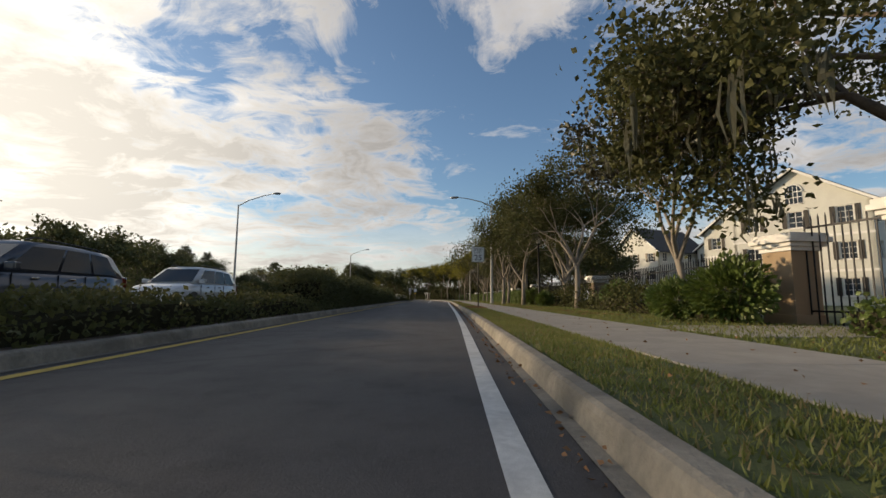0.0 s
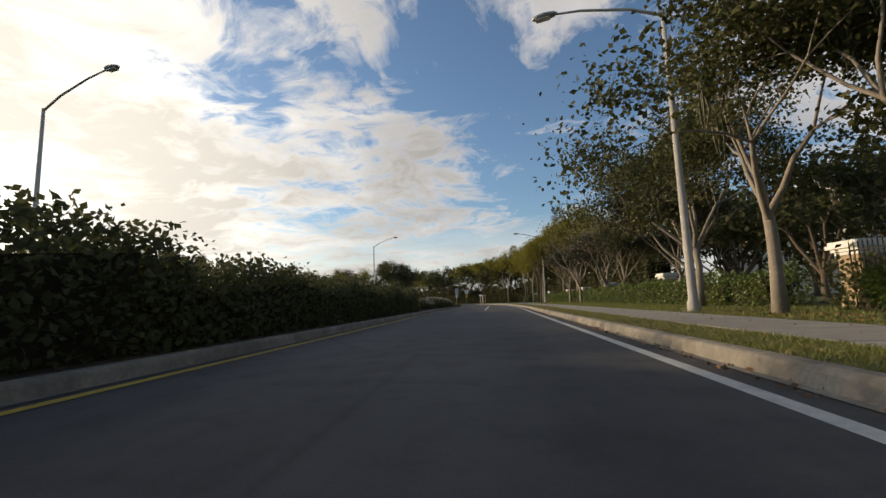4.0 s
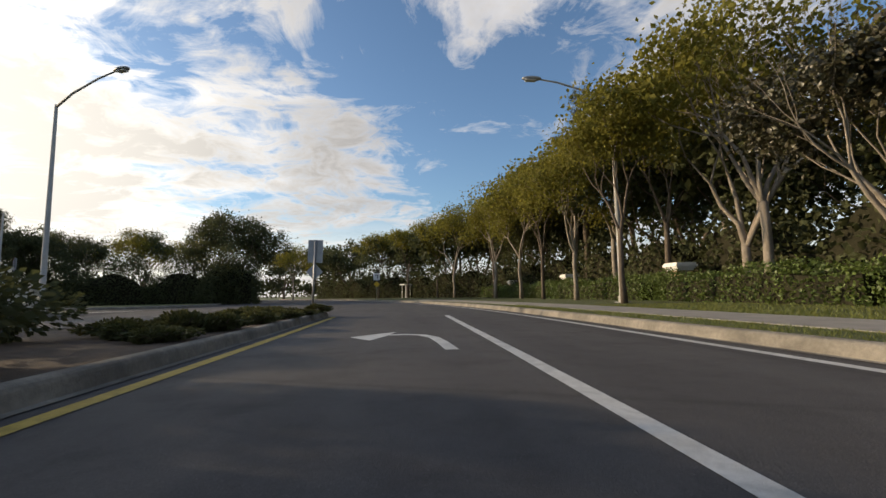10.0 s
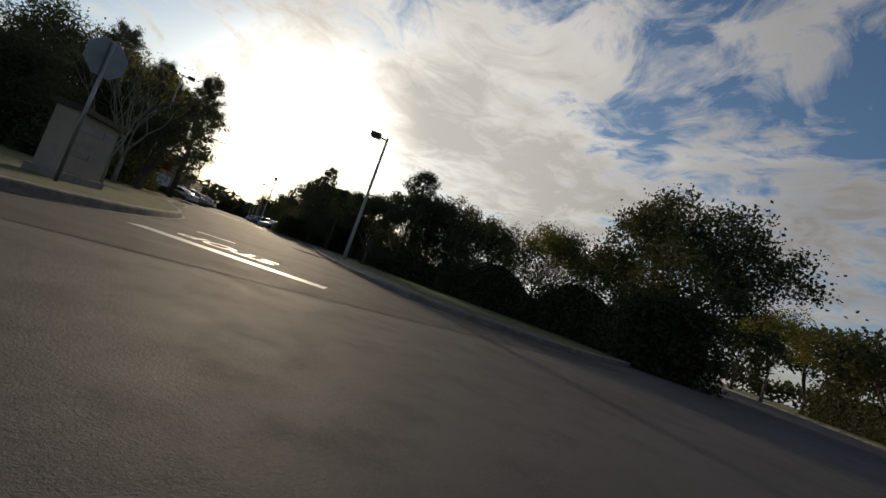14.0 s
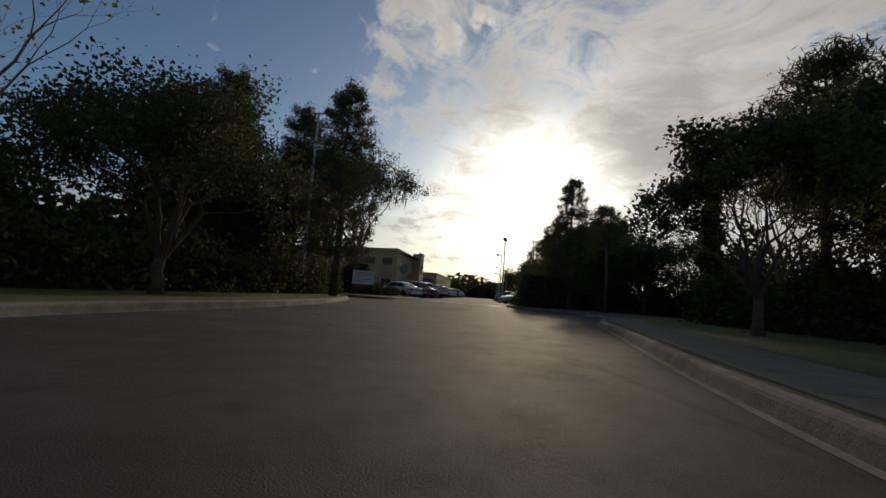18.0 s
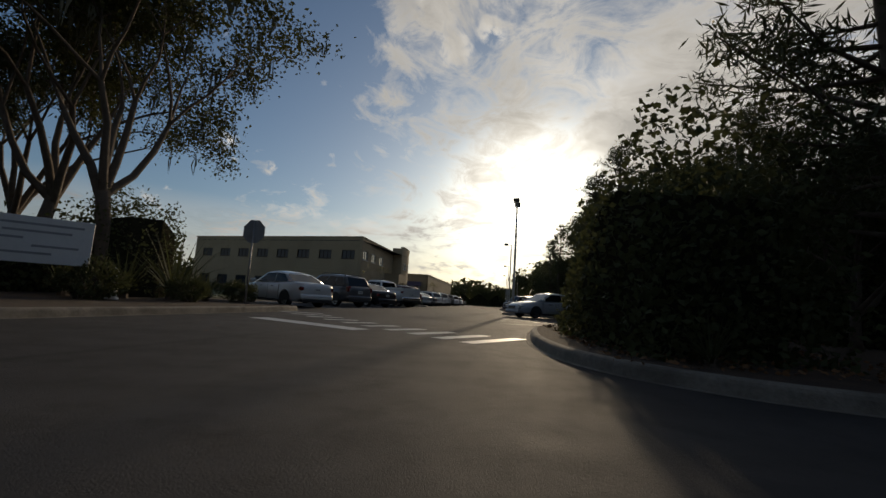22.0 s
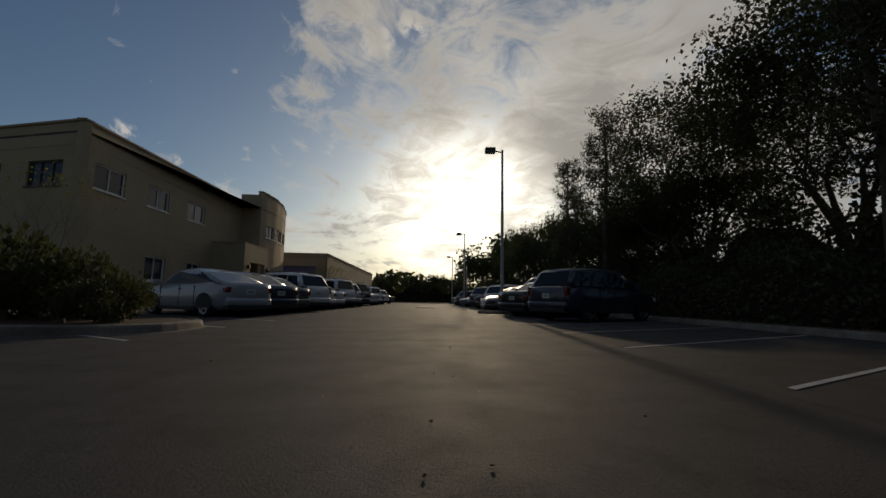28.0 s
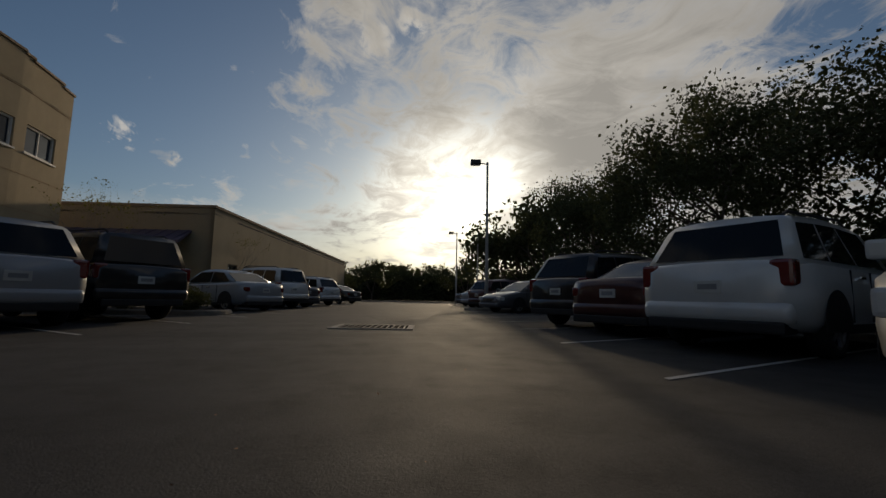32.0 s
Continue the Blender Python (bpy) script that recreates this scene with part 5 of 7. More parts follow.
c = [bm.verts.new(p) for p in ((0.2, 0.0, 4.1), (11.8, 0.0, 4.1), (12.2, -1.9, 3.3), (-0.2, -1.9, 3.3), (0.2, 0.0, 3.95), (11.8, 0.0, 3.95), (12.2, -1.9, 3.17), (-0.2, -1.9, 3.17))]
for q in ((0, 1, 2, 3), (7, 6, 5, 4), (3, 2, 6, 7), (0, 3, 7, 4), (1, 5, 6, 2)):
    bm.faces.new([c[i] for i in q])
bmesh.ops.recalc_face_normals(bm, faces=bm.faces[:])
can = part("canopy", bm, MAT["metalroof"], LOW, "purple-grey standing seam canopy")
can.matrix_local = m
for k in range(20):
    x = 0.1 + k * 0.61
    part("seam", tube(bmesh.new(), [(x, -0.02, 4.12), (x * 1.02 - 0.1, -1.88, 3.32)], [0.02, 0.02], 4), MAT["metalroof"], can)
for x in (0.3, 4.2, 8.0, 11.7):
    part("canopy_post", boxm(x - 0.06, x + 0.06, -1.75, -1.63, 0, 3.3), MAT["trim"], LOW).matrix_local = m
part("roof", prism(bmesh.new(), [tuple(D0), tuple(D1), tuple(D1 - Vector((LR.x, LR.y)) * 13), tuple(D2)], 5.0, 5.1), MAT["shingle"], LOW)
for p, q in ((D1, D1 - Vector((LR.x, LR.y)) * 13), (D1 - Vector((LR.x, LR.y)) * 13, D2)):
    wall("rear_wall", LOW, (q - p).length, 0, 5.4, [], MAT["office"], m=frame_m(p, q))


# apartment houses behind the fence
def gable_house(m, label, wide, deep, eave, ridge, floors, cols, arch=True, mat="cream"):
    """A house with its gable on -y."""
    e = empty("apartment_house", m, label, "house", "apartment houses")
    holes = []
    for f_ in range(floors):
        for k in range(cols):
            x = wide * (k + 0.5) / cols
            holes.append((x - 0.55, x + 0.55, 0.9 + f_ * 3.0, 2.4 + f_ * 3.0))
    wall("front_wall", e, wide, 0, eave, holes, MAT[mat])
    for h in holes:
        window(e, h, Matrix(), 1, 2, "trim")
        for sx in (h[0] - 0.42, h[1] + 0.07):
            part("shutter", boxm(sx, sx + 0.35, -0.05, -0.003, h[2], h[3]), MAT["bronze"], e)
    sh = [(deep * (k + 0.5) / 4 - 0.5, deep * (k + 0.5) / 4 + 0.5, 0.9 + f_ * 3.0, 2.4 + f_ * 3.0) for k in range(4) for f_ in range(floors)]
    for sm in (Matrix.Translation((0, deep, 0)) @ Matrix.Rotation(radians(-90), 4, "Z"), Matrix.Translation((wide, 0, 0)) @ Matrix.Rotation(radians(90), 4, "Z")):
        wall("side_wall", e, deep, 0, eave, sh, MAT[mat], m=sm)
        for h in sh:
            window(e, h, sm, 1, 2, "trim")
    part("rear_wall", boxm(0.3, wide - 0.3, deep - 0.3, deep, 0, eave), MAT[mat], e)
    for y0, y1 in ((0.0, 0.3), (deep - 0.3, deep)):
        bm = bmesh.new()
        vs = [bm.verts.new(p) for p in ((0, y0, eave), (wide, y0, eave), (wide / 2, y0, ridge), (0, y1, eave), (wide, y1, eave), (wide / 2, y1, ridge))]
        for q in ((0, 1, 2), (5, 4, 3), (0, 3, 4, 1), (1, 4, 5, 2), (2, 5, 3, 0)):
            bm.faces.new([vs[i] for i in q])
        part("gable", bm, MAT[mat], e)
    if arch:
        bm = bmesh.new()
        oc = [(0.62 * math.cos(radians(a)), 0.5 + 0.62 * math.sin(radians(a))) for a in range(0, 181, 20)] + [(-0.62, -0.6), (0.62, -0.6)]
        w = plate(e, "attic_window", oc, MAT["pane"], 0.0, 0.06)
        w.location = (wide / 2, -0.01, eave + (ridge - eave) * 0.30)
        for x in (-0.31, 0, 0.31):
            part("glazing_bar", boxm(x - 0.02, x + 0.02, -0.05, -0.03, -0.6, 1.0), MAT["trim"], w)
        for z in (-0.6, 0.0, 0.5):
            part("glazing_bar", boxm(-0.66, 0.66, -0.055, -0.03, z - 0.03, z + 0.03), MAT["trim"], w)
        ring = [Vector((0.68 * math.cos(radians(a)), -0.04, 0.5 + 0.68 * math.sin(radians(a)))) for a in range(0, 181, 20)]
        part("trim_arch", tube(bmesh.new(), ring, [0.07] * len(ring), 6), MAT["trim"], w)
    for s_ in (-1, 1):
        bm = bmesh.new()
        run = Vector((s_ * (wide / 2 + 0.5), 0, eave - ridge - (ridge - eave) * 0.08))
        top = Vector((wide / 2, 0, ridge + 0.12))
        lo = top + run
        vs = [bm.verts.new(p) for p in (top + Vector((0, -0.45, 0)), lo + Vector((0, -0.45, 0)), lo + Vector((0, deep + 0.4, 0)), top + Vector((0, deep + 0.4, 0)))]
        bm.faces.new(vs)
        r = bmesh.ops.extrude_face_region(bm, geom=bm.faces[:])
        bmesh.ops.translate(bm, verts=[g for g in r["geom"] if isinstance(g, bmesh.types.BMVert)], vec=(0, 0, 0.16))
        bmesh.ops.recalc_face_normals(bm, faces=bm.faces[:])
        part("roof_slope", bm, MAT["shingle"], e)
        part("barge_board", tube(bmesh.new(), [top + Vector((0, -0.5, -0.02)), lo + Vector((0, -0.5, -0.02))], [0.14, 0.14], 4), MAT["trim"], e)
    for z in range(1, floors):
        part("band", boxm(-0.04, wide + 0.04, -0.05, -0.002, z * 3.0 - 0.1, z * 3.0 + 0.1), MAT["trim"], e)
    return e


gable_house(pose(30.5, 40.3, 0, 0, 0, -60), "three-storey cream apartment house with a gabled roof and arched attic window", 10.0, 12, 8.6, 12.1, 3, 3)
gable_house(pose(36.7, 53.9, 0, 0, 0, -60), "three-storey cream apartment house with white trim and an arched attic window", 9.0, 12, 9.0, 12.6, 3, 3)
gable_house(pose(47.7, 72.0, 0, 0, 0, -60), "three-storey cream apartment house behind the fence", 9.0, 12, 9.0, 12.6, 3, 3)
gable_house(pose(36.0, 79.0, 0, 0, 0, -70), "cream house with a dark shingle roof far behind the hedge", 10.0, 12, 8.6, 13.0, 3, 3, False)
gable_house(pose(34.0, 86.0, 0, 0, 0, -70), "cream house with a dark shingle roof among the trees", 9.0, 9, 5.8, 8.6, 2, 3, False)


# ---- cars ----
def loft(bm, rings):
    vs = [[bm.verts.new(p) for p in r] for r in rings]
    n = len(vs[0])
    for u, v in zip(vs, vs[1:]):
        for k in range(n):
            bm.faces.new((u[k], u[(k + 1) % n], v[(k + 1) % n], v[k]))
    bm.faces.new(vs[0][::-1])
    bm.faces.new(vs[-1])
    bmesh.ops.recalc_face_normals(bm, faces=bm.faces[:])
    return bm


CARS = {
    # length, width, lower body: (x, half width, sill, shoulder, top); cabin: x and z of rear base, rear roof, front roof, front base; wheels
    "sedan": dict(w=0.90, low=((-2.40, 0.62, 0.42, 0.78, 0.86), (-2.34, 0.80, 0.30, 0.86, 0.98), (-1.7, 0.89, 0.22, 0.90, 1.03), (-0.5, 0.90, 0.20, 0.90, 0.98), (0.6, 0.90, 0.20, 0.90, 0.96), (1.35, 0.89, 0.20, 0.86, 0.95), (1.95, 0.86, 0.22, 0.76, 0.84), (2.32, 0.72, 0.26, 0.62, 0.70), (2.42, 0.55, 0.34, 0.54, 0.58)),
                  cab=((-1.85, 1.01), (-0.95, 1.40), (0.25, 1.45), (1.35, 0.93)), wb=(-1.42, 1.38), r=0.32, post=(-0.42,)),
    "coupe": dict(w=0.87, low=((-2.20, 0.62, 0.42, 0.80, 0.90), (-2.12, 0.78, 0.30, 0.88, 1.00), (-1.5, 0.86, 0.22, 0.91, 1.02), (-0.5, 0.87, 0.20, 0.90, 0.98), (0.6, 0.87, 0.20, 0.89, 0.95), (1.3, 0.86, 0.20, 0.84, 0.93), (1.85, 0.83, 0.22, 0.74, 0.82), (2.15, 0.70, 0.26, 0.62, 0.68), (2.24, 0.52, 0.34, 0.54, 0.58)),
                  cab=((-1.98, 1.00), (-0.75, 1.36), (0.25, 1.41), (1.30, 0.92)), wb=(-1.32, 1.30), r=0.32, post=()),
    "suv": dict(w=0.92, low=((-2.33, 0.70, 0.48, 0.98, 1.04), (-2.27, 0.85, 0.36, 1.02, 1.08), (-1.6, 0.92, 0.28, 1.04, 1.10), (-0.4, 0.92, 0.28, 1.03, 1.08), (0.7, 0.92, 0.28, 1.01, 1.07), (1.4, 0.91, 0.28, 0.98, 1.06), (1.95, 0.88, 0.30, 0.90, 0.98), (2.28, 0.76, 0.34, 0.74, 0.84), (2.36, 0.60, 0.42, 0.64, 0.70)),
                cab=((-2.24, 1.07), (-1.85, 1.64), (0.35, 1.70), (1.38, 1.06)), wb=(-1.36, 1.40), r=0.36, post=(-1.15, -0.15)),
    "boxy": dict(w=0.92, low=((-2.33, 0.80, 0.50, 1.02, 1.08), (-2.28, 0.90, 0.40, 1.06, 1.12), (-1.6, 0.92, 0.32, 1.08, 1.12), (-0.4, 0.92, 0.32, 1.08, 1.12), (0.7, 0.92, 0.32, 1.07, 1.12), (1.3, 0.92, 0.32, 1.06, 1.12), (1.95, 0.91, 0.34, 1.02, 1.09), (2.30, 0.86, 0.38, 0.94, 1.02), (2.36, 0.78, 0.46, 0.80, 0.86)),
                 cab=((-2.26, 1.11), (-2.05, 1.74), (0.35, 1.78), (1.12, 1.11)), wb=(-1.36, 1.40), r=0.38, post=(-1.15, -0.15)),
    "truck": dict(w=0.99, low=((-2.95, 0.92, 0.56, 1.10, 1.14), (-2.90, 0.97, 0.50, 1.18, 1.22), (-1.6, 0.99, 0.44, 1.20, 1.22), (-0.4, 0.99, 0.42, 1.18, 1.20), (0.7, 0.99, 0.42, 1.16, 1.20), (1.6, 0.98, 0.42, 1.14, 1.22), (2.35, 0.97, 0.44, 1.10, 1.20), (2.82, 0.92, 0.48, 1.02, 1.12), (2.90, 0.82, 0.54, 0.90, 0.98)),
                  cab=((-0.62, 1.19), (-0.45, 1.86), (0.85, 1.93), (1.65, 1.20)), wb=(-1.85, 1.80), r=0.41, post=(0.22,)),
}


def car(kind, m, colour, label, group=""):
    c = CARS[kind]
    e = empty("car" if kind != "truck" else "pickup_truck", m, label, "car" if kind != "truck" else "pickup truck", group)
    bm = bmesh.new()
    rings = []
    for x, w, lo, sh, top in c["low"]:
        half = [(0.0, lo), (w - 0.10, lo), (w - 0.02, lo + 0.10), (w, lo + (sh - lo) * 0.5), (w - 0.015, sh), (w - 0.07, top - 0.03), (w - 0.2, top), (w * 0.4, top + 0.015), (0.0, top + 0.02)]
        rings.append([(x, y, z) for y, z in half] + [(x, -y, z) for y, z in half[-2:0:-1]])
    loft(bm, rings)
    body = part("body", bm, MAT["paint"], e, smooth=True)
    # cabin shell
    (xr, zr), (rr, zrr), (rf, zrf), (xf, zf) = c["cab"]
    wb, wr = c["w"] - 0.07, c["w"] - 0.25
    cols = []
    for k in range(9):
        u = k / 8
        xb, xt = xr + (xf - xr) * u, rr + (rf - rr) * u
        zb, zt = zr + (zf - zr) * u, zrr + (zrf - zrr) * u + 0.05 * math.sin(math.pi * u)
        cols.append((xb, xt, zb - 0.06, zt))
    rings = []
    for xb, xt, zb, zt in cols:
        half = [(xb, wb, zb), (xb + (xt - xb) * 0.85, wb + (wr - wb) * 0.85, zb + (zt - zb) * 0.86), (xt, wr - 0.05, zt - 0.01), (xt, wr * 0.5, zt + 0.02)]
        rings.append([p for p in half] + [(xt, 0, zt + 0.03)] + [(x, -y, z) for x, y, z in half[::-1]])
    cabin = part("cabin", loft(bmesh.new(), rings), MAT["paint"], e, smooth=True)
    objs = [body, cabin]

    def lerp(a, b, t):
        return Vector(a) + (Vector(b) - Vector(a)) * t

    # side glass between the pillars
    cuts = [0.06, *[(p - xr) / (xf - xr) for p in c["post"]], 0.93]
    for s_ in (-1, 1):
        for a, b in zip(cuts, cuts[1:]):
            a, b = a + 0.012, b - 0.012
            p = []
            for u, t in ((a, 0.16), (b, 0.16), (min(b, 0.98), 0.84), (a, 0.84)):
                xb, xt = xr + (xf - xr) * u, rr + (rf - rr) * u
                zb, zt = zr + (zf - zr) * u - 0.06, zrr + (zrf - zrr) * u + 0.05 * math.sin(math.pi * u)
                p.append(Vector((xb + (xt - xb) * t, s_ * (wb + (wr - wb) * t + 0.007), zb + (zt - zb) * t * 1.0)))
            q = [v - Vector((0, s_ * 0.02, 0)) for v in p]
            ob = link("side_window", p + q, [(0, 1, 2, 3), (7, 6, 5, 4), (0, 4, 5, 1), (1, 5, 6, 2), (2, 6, 7, 3), (3, 7, 4, 0)], MAT["carglass"], cabin)
    # windscreen and rear glass
    for name, k, sgn in (("windscreen", 8, 1), ("rear_window", 0, -1)):
        xb, xt, zb, zt = cols[k]
        v, f = [], []
        for j in range(7):
            y = (j / 6 - 0.5) * 2
            for t in (0.17, 0.5, 0.88):
                yy = y * (wb + (wr - wb) * t - 0.09)
                v.append((xb + (xt - xb) * t + sgn * 0.012, yy, zb + (zt - zb) * t + 0.012))
        for j in range(6):
            for t in range(2):
                f.append((j * 3 + t, j * 3 + 3 + t, j * 3 + 4 + t, j * 3 + 1 + t))
        link(name, v, f, MAT["carglass"], cabin, smooth=True)
    # wheels, and black discs on the uncut body for the shade in the arches
    r = c["r"]
    for x in c["wb"]:
        for s_ in (-1, 1):
            mw = Matrix.Translation((x, s_ * (c["w"] - 0.12), r)) @ Matrix.Rotation(radians(-90 * s_), 4, "X")
            t = part("wheel", lathe(bmesh.new(), [(r * 0.68, -0.10), (r * 0.93, -0.11), (r, -0.07), (r, 0.07), (r * 0.93, 0.11), (r * 0.72, 0.115), (r * 0.68, 0.08)], 22, mw), MAT["rubber"], e, smooth=True)
            bm = lathe(bmesh.new(), [(r * 0.70, 0.06), (r * 0.70, 0.105), (r * 0.62, 0.10), (r * 0.59, 0.07), (0.001, 0.07)], 22, mw)
            for k in range(5):
                a = k * math.tau / 5
                b2 = boxm(0.03, r * 0.63, -0.035, 0.035, 0.075, 0.112)
                bmesh.ops.transform(b2, verts=b2.verts[:], matrix=mw @ Matrix.Rotation(a, 4, "Z"))
                tmp = bpy.data.meshes.new("rim")
                b2.to_mesh(tmp)
                b2.free()
                bm.from_mesh(tmp)
                bpy.data.meshes.remove(tmp)
            part("rim", bm, MAT["rim"], t)
            out = [(x + (r + 0.06) * math.cos(radians(a)), r + (r + 0.06) * math.sin(radians(a))) for a in range(-8, 189, 14)]
            bm = bmesh.new()
            prism(bm, out, -0.004, 0.004)
            bmesh.ops.transform(bm, verts=bm.verts[:], matrix=Matrix.Translation((0, s_ * (c["w"] + 0.002), 0)) @ Matrix.Rotation(radians(90), 4, "X"))
            part("wheel_arch", bm, MAT["plastic"], e)
    xb, xfr = c["low"][0][0], c["low"][-1][0]
    zt = c["low"][1][4]
    w = c["w"]
    tall = kind in ("suv", "boxy", "truck")
    # lamps, bumpers, grille, plate, mirrors, handles
    for s_ in (-1, 1):
        wr1 = c["low"][1][1]
        y0, y1 = sorted((s_ * (wr1 - 0.22), s_ * (wr1 + 0.004)))
        lz = zt - 0.20 if not tall else zt - 0.12
        part("tail_lamp", boxm(xb + 0.015, xb + 0.22, y0, y1, lz - (0.17 if kind in ("suv", "boxy") else 0.10), lz + (0.13 if kind in ("suv", "boxy") else 0.07), 0.04), MAT["redlamp"], e)
        hz = c["low"][-2][4] - 0.02
        part("headlamp", boxm(xfr - 0.34, xfr - 0.05, *sorted((s_ * (w - 0.40), s_ * (w - 0.12))), hz - 0.14, hz + 0.02, 0.03), MAT["lampglass"], e)
        xm = c["cab"][3][0] - 0.35
        mir = part("mirror", boxm(xm - 0.07, xm + 0.07, *sorted((s_ * (w - 0.02), s_ * (w + 0.19))), c["cab"][3][1] + 0.02, c["cab"][3][1] + 0.17, 0.03), MAT["paint"], e)
        objs.append(mir)
        for xh in ((-0.55, 0.35) if kind != "coupe" else (-0.25,)):
            part("door_handle", boxm(xh, xh + 0.18, *sorted((s_ * (w - 0.012), s_ * (w + 0.018))), c["low"][3][3] - 0.10, c["low"][3][3] - 0.065, 0.006), MAT["chrome"], e)
        part("rocker", boxm(c["wb"][0] + r + 0.1, c["wb"][1] - r - 0.1, *sorted((s_ * (w - 0.05), s_ * (w - 0.01))), c["low"][3][2] - 0.01, c["low"][3][2] + 0.10, 0.01), MAT["plastic"], e)
        for xs in (c["wb"][0] + r + 0.15, -0.12 if kind != "truck" else 0.2, c["wb"][1] - r - 0.12):
            part("door_seam", boxm(xs, xs + 0.010, *sorted((s_ * (w - 0.02), s_ * (w + 0.003))), c["low"][3][2] + 0.12, c["low"][3][3]), MAT["plastic"], e)
    zl = c["low"][1][2]
    b1 = part("rear_bumper", boxm(xb - 0.03 - (0.05 if kind == "truck" else 0), xb + 0.2, -wr1 + 0.02, wr1 - 0.02, zl + 0.02, zl + 0.27, 0.09), MAT["chrome" if kind == "truck" else "paint"], e, smooth=True)
    b2 = part("front_bumper", boxm(xfr - 0.26, xfr + 0.015, -c["low"][-2][1] + 0.04, c["low"][-2][1] - 0.04, c["low"][-2][2] - 0.03, c["low"][-2][2] + 0.20, 0.085), MAT["paint"], e, smooth=True)
    objs += [b1, b2]
    part("rear_valance", boxm(xb - 0.03, xb + 0.3, -w + 0.16, w - 0.16, zl - 0.08, zl + 0.06, 0.03), MAT["plastic"], e)
    gz = c["low"][-2][4]
    part("grille", boxm(xfr - 0.16, xfr + 0.005, -0.36, 0.36, gz - 0.20, gz - 0.06, 0.02), MAT["plastic"], e)
    for k in range(3):
        part("grille_bar", boxm(xfr - 0.02, xfr + 0.012, -0.35, 0.35, gz - 0.18 + 0.045 * k, gz - 0.168 + 0.045 * k), MAT["chrome"], e)
    pl = part("licence_plate", boxm(xb - 0.012 - (0.045 if kind == "truck" else 0), xb + 0.02, -0.155, 0.155, zl + 0.36, zl + 0.51, 0.004), MAT["plate"], e)
    part("plate_mark", boxm(xb - 0.016 - (0.045 if kind == "truck" else 0), xb - 0.011, -0.11, 0.11, zl + 0.405, zl + 0.47), MAT["signback"], pl)
    if tall and kind != "truck":
        for s_ in (-1, 1):
            part("roof_rail", tube(bmesh.new(), [(rr + 0.15, s_ * (wr - 0.1), zrr + 0.02), (rr + 0.3, s_ * (wr - 0.1), zrr + 0.085), (rf - 0.2, s_ * (wr - 0.1), zrf + 0.10), (rf, s_ * (wr - 0.1), zrf + 0.03)], [0.018] * 4, 6), MAT["plastic"], e)
    if kind == "truck":
        bed = part("bed_floor", boxm(-2.85, -0.72, -0.80, 0.80, 1.20, 1.235), MAT["plastic"], e)
        for y0, y1 in ((-0.97, -0.82), (0.82, 0.97)):
            objs.append(part("bed_side", boxm(-2.92, -0.66, y0, y1, 1.16, 1.40, 0.02), MAT["paint"], e))
        objs.append(part("tailgate", boxm(-2.96, -2.88, -0.84, 0.84, 0.80, 1.40, 0.02), MAT["paint"], e))
    for o in objs:
        o.color = (*colour, 1)
    return e


def repaint(e, colour, label):
    e["label"] = label
    for o in e.children:
        if o.name.split(".")[0] in ("body", "cabin", "mirror", "rear_bumper", "front_bumper", "bed_side", "tailgate"):
            o.color = (*colour, 1)
    return e


WHITE, SILVER, BLACK, GREY, MAROON, PEARL, NAVY = (0.66, 0.66, 0.64), (0.36, 0.37, 0.38), (0.012, 0.012, 0.014), (0.09, 0.09, 0.095), (0.06, 0.012, 0.012), (0.58, 0.56, 0.50), (0.02, 0.028, 0.045)
protos = {}


def park(kind, m, colour, label, group):
    if kind not in protos:
        protos[kind] = car(kind, m, colour, label, group)
        return protos[kind]
    e = copy_thing(protos[kind], m)
    e["group"] = group
    return repaint(e, colour, label)


G = "cars parked in the car park"
# right-hand row: turn -90 noses into the bed, +90 noses to the aisle
for kind, s, d, nose, colour, label in (
    ("sedan", -12.60, 6.20, 1, SILVER, "silver sedan parked nose out with bright headlamps"),
    ("suv", 8.80, 6.60, 0, NAVY, "dark blue sport utility car parked nose in"),
    ("sedan", 12.10, 6.20, 0, BLACK, "black sedan parked nose in with a chrome badge strip"),
    ("boxy", 14.40, 6.50, 1, GREY, "dark grey boxy off-road car parked nose out"),
    ("sedan", 18.70, 6.40, 1, BLACK, "black sedan parked nose out beside the lamp island"),
    ("sedan", 20.40, 6.40, 1, WHITE, "white sedan parked nose out"),
    ("suv", 23.90, 7.00, 0, WHITE, "white sport utility car parked nose in with red tail lamps"),
    ("sedan", 26.20, 6.80, 0, MAROON, "dark red sedan parked nose in"),
    ("suv", 28.40, 6.50, 0, BLACK, "black sport utility car parked nose in"),
    ("sedan", 37.90, 6.40, 1, GREY, "grey sedan parked far down the row"),
    ("suv", 43.10, 6.40, 0, MAROON, "dark red sport utility car far down the row"),
    ("sedan", 48.30, 6.40, 0, SILVER, "silver sedan far down the row"),
    ("sedan", 53.50, 6.40, 0, GREY, "dark sedan far down the row"),
):
    park(kind, Matrix.Translation(lot(s, d)) @ Matrix.Rotation(radians(LOT_YAW + SLANT + (180 if nose else 0)), 4, "Z"), colour, label, G)
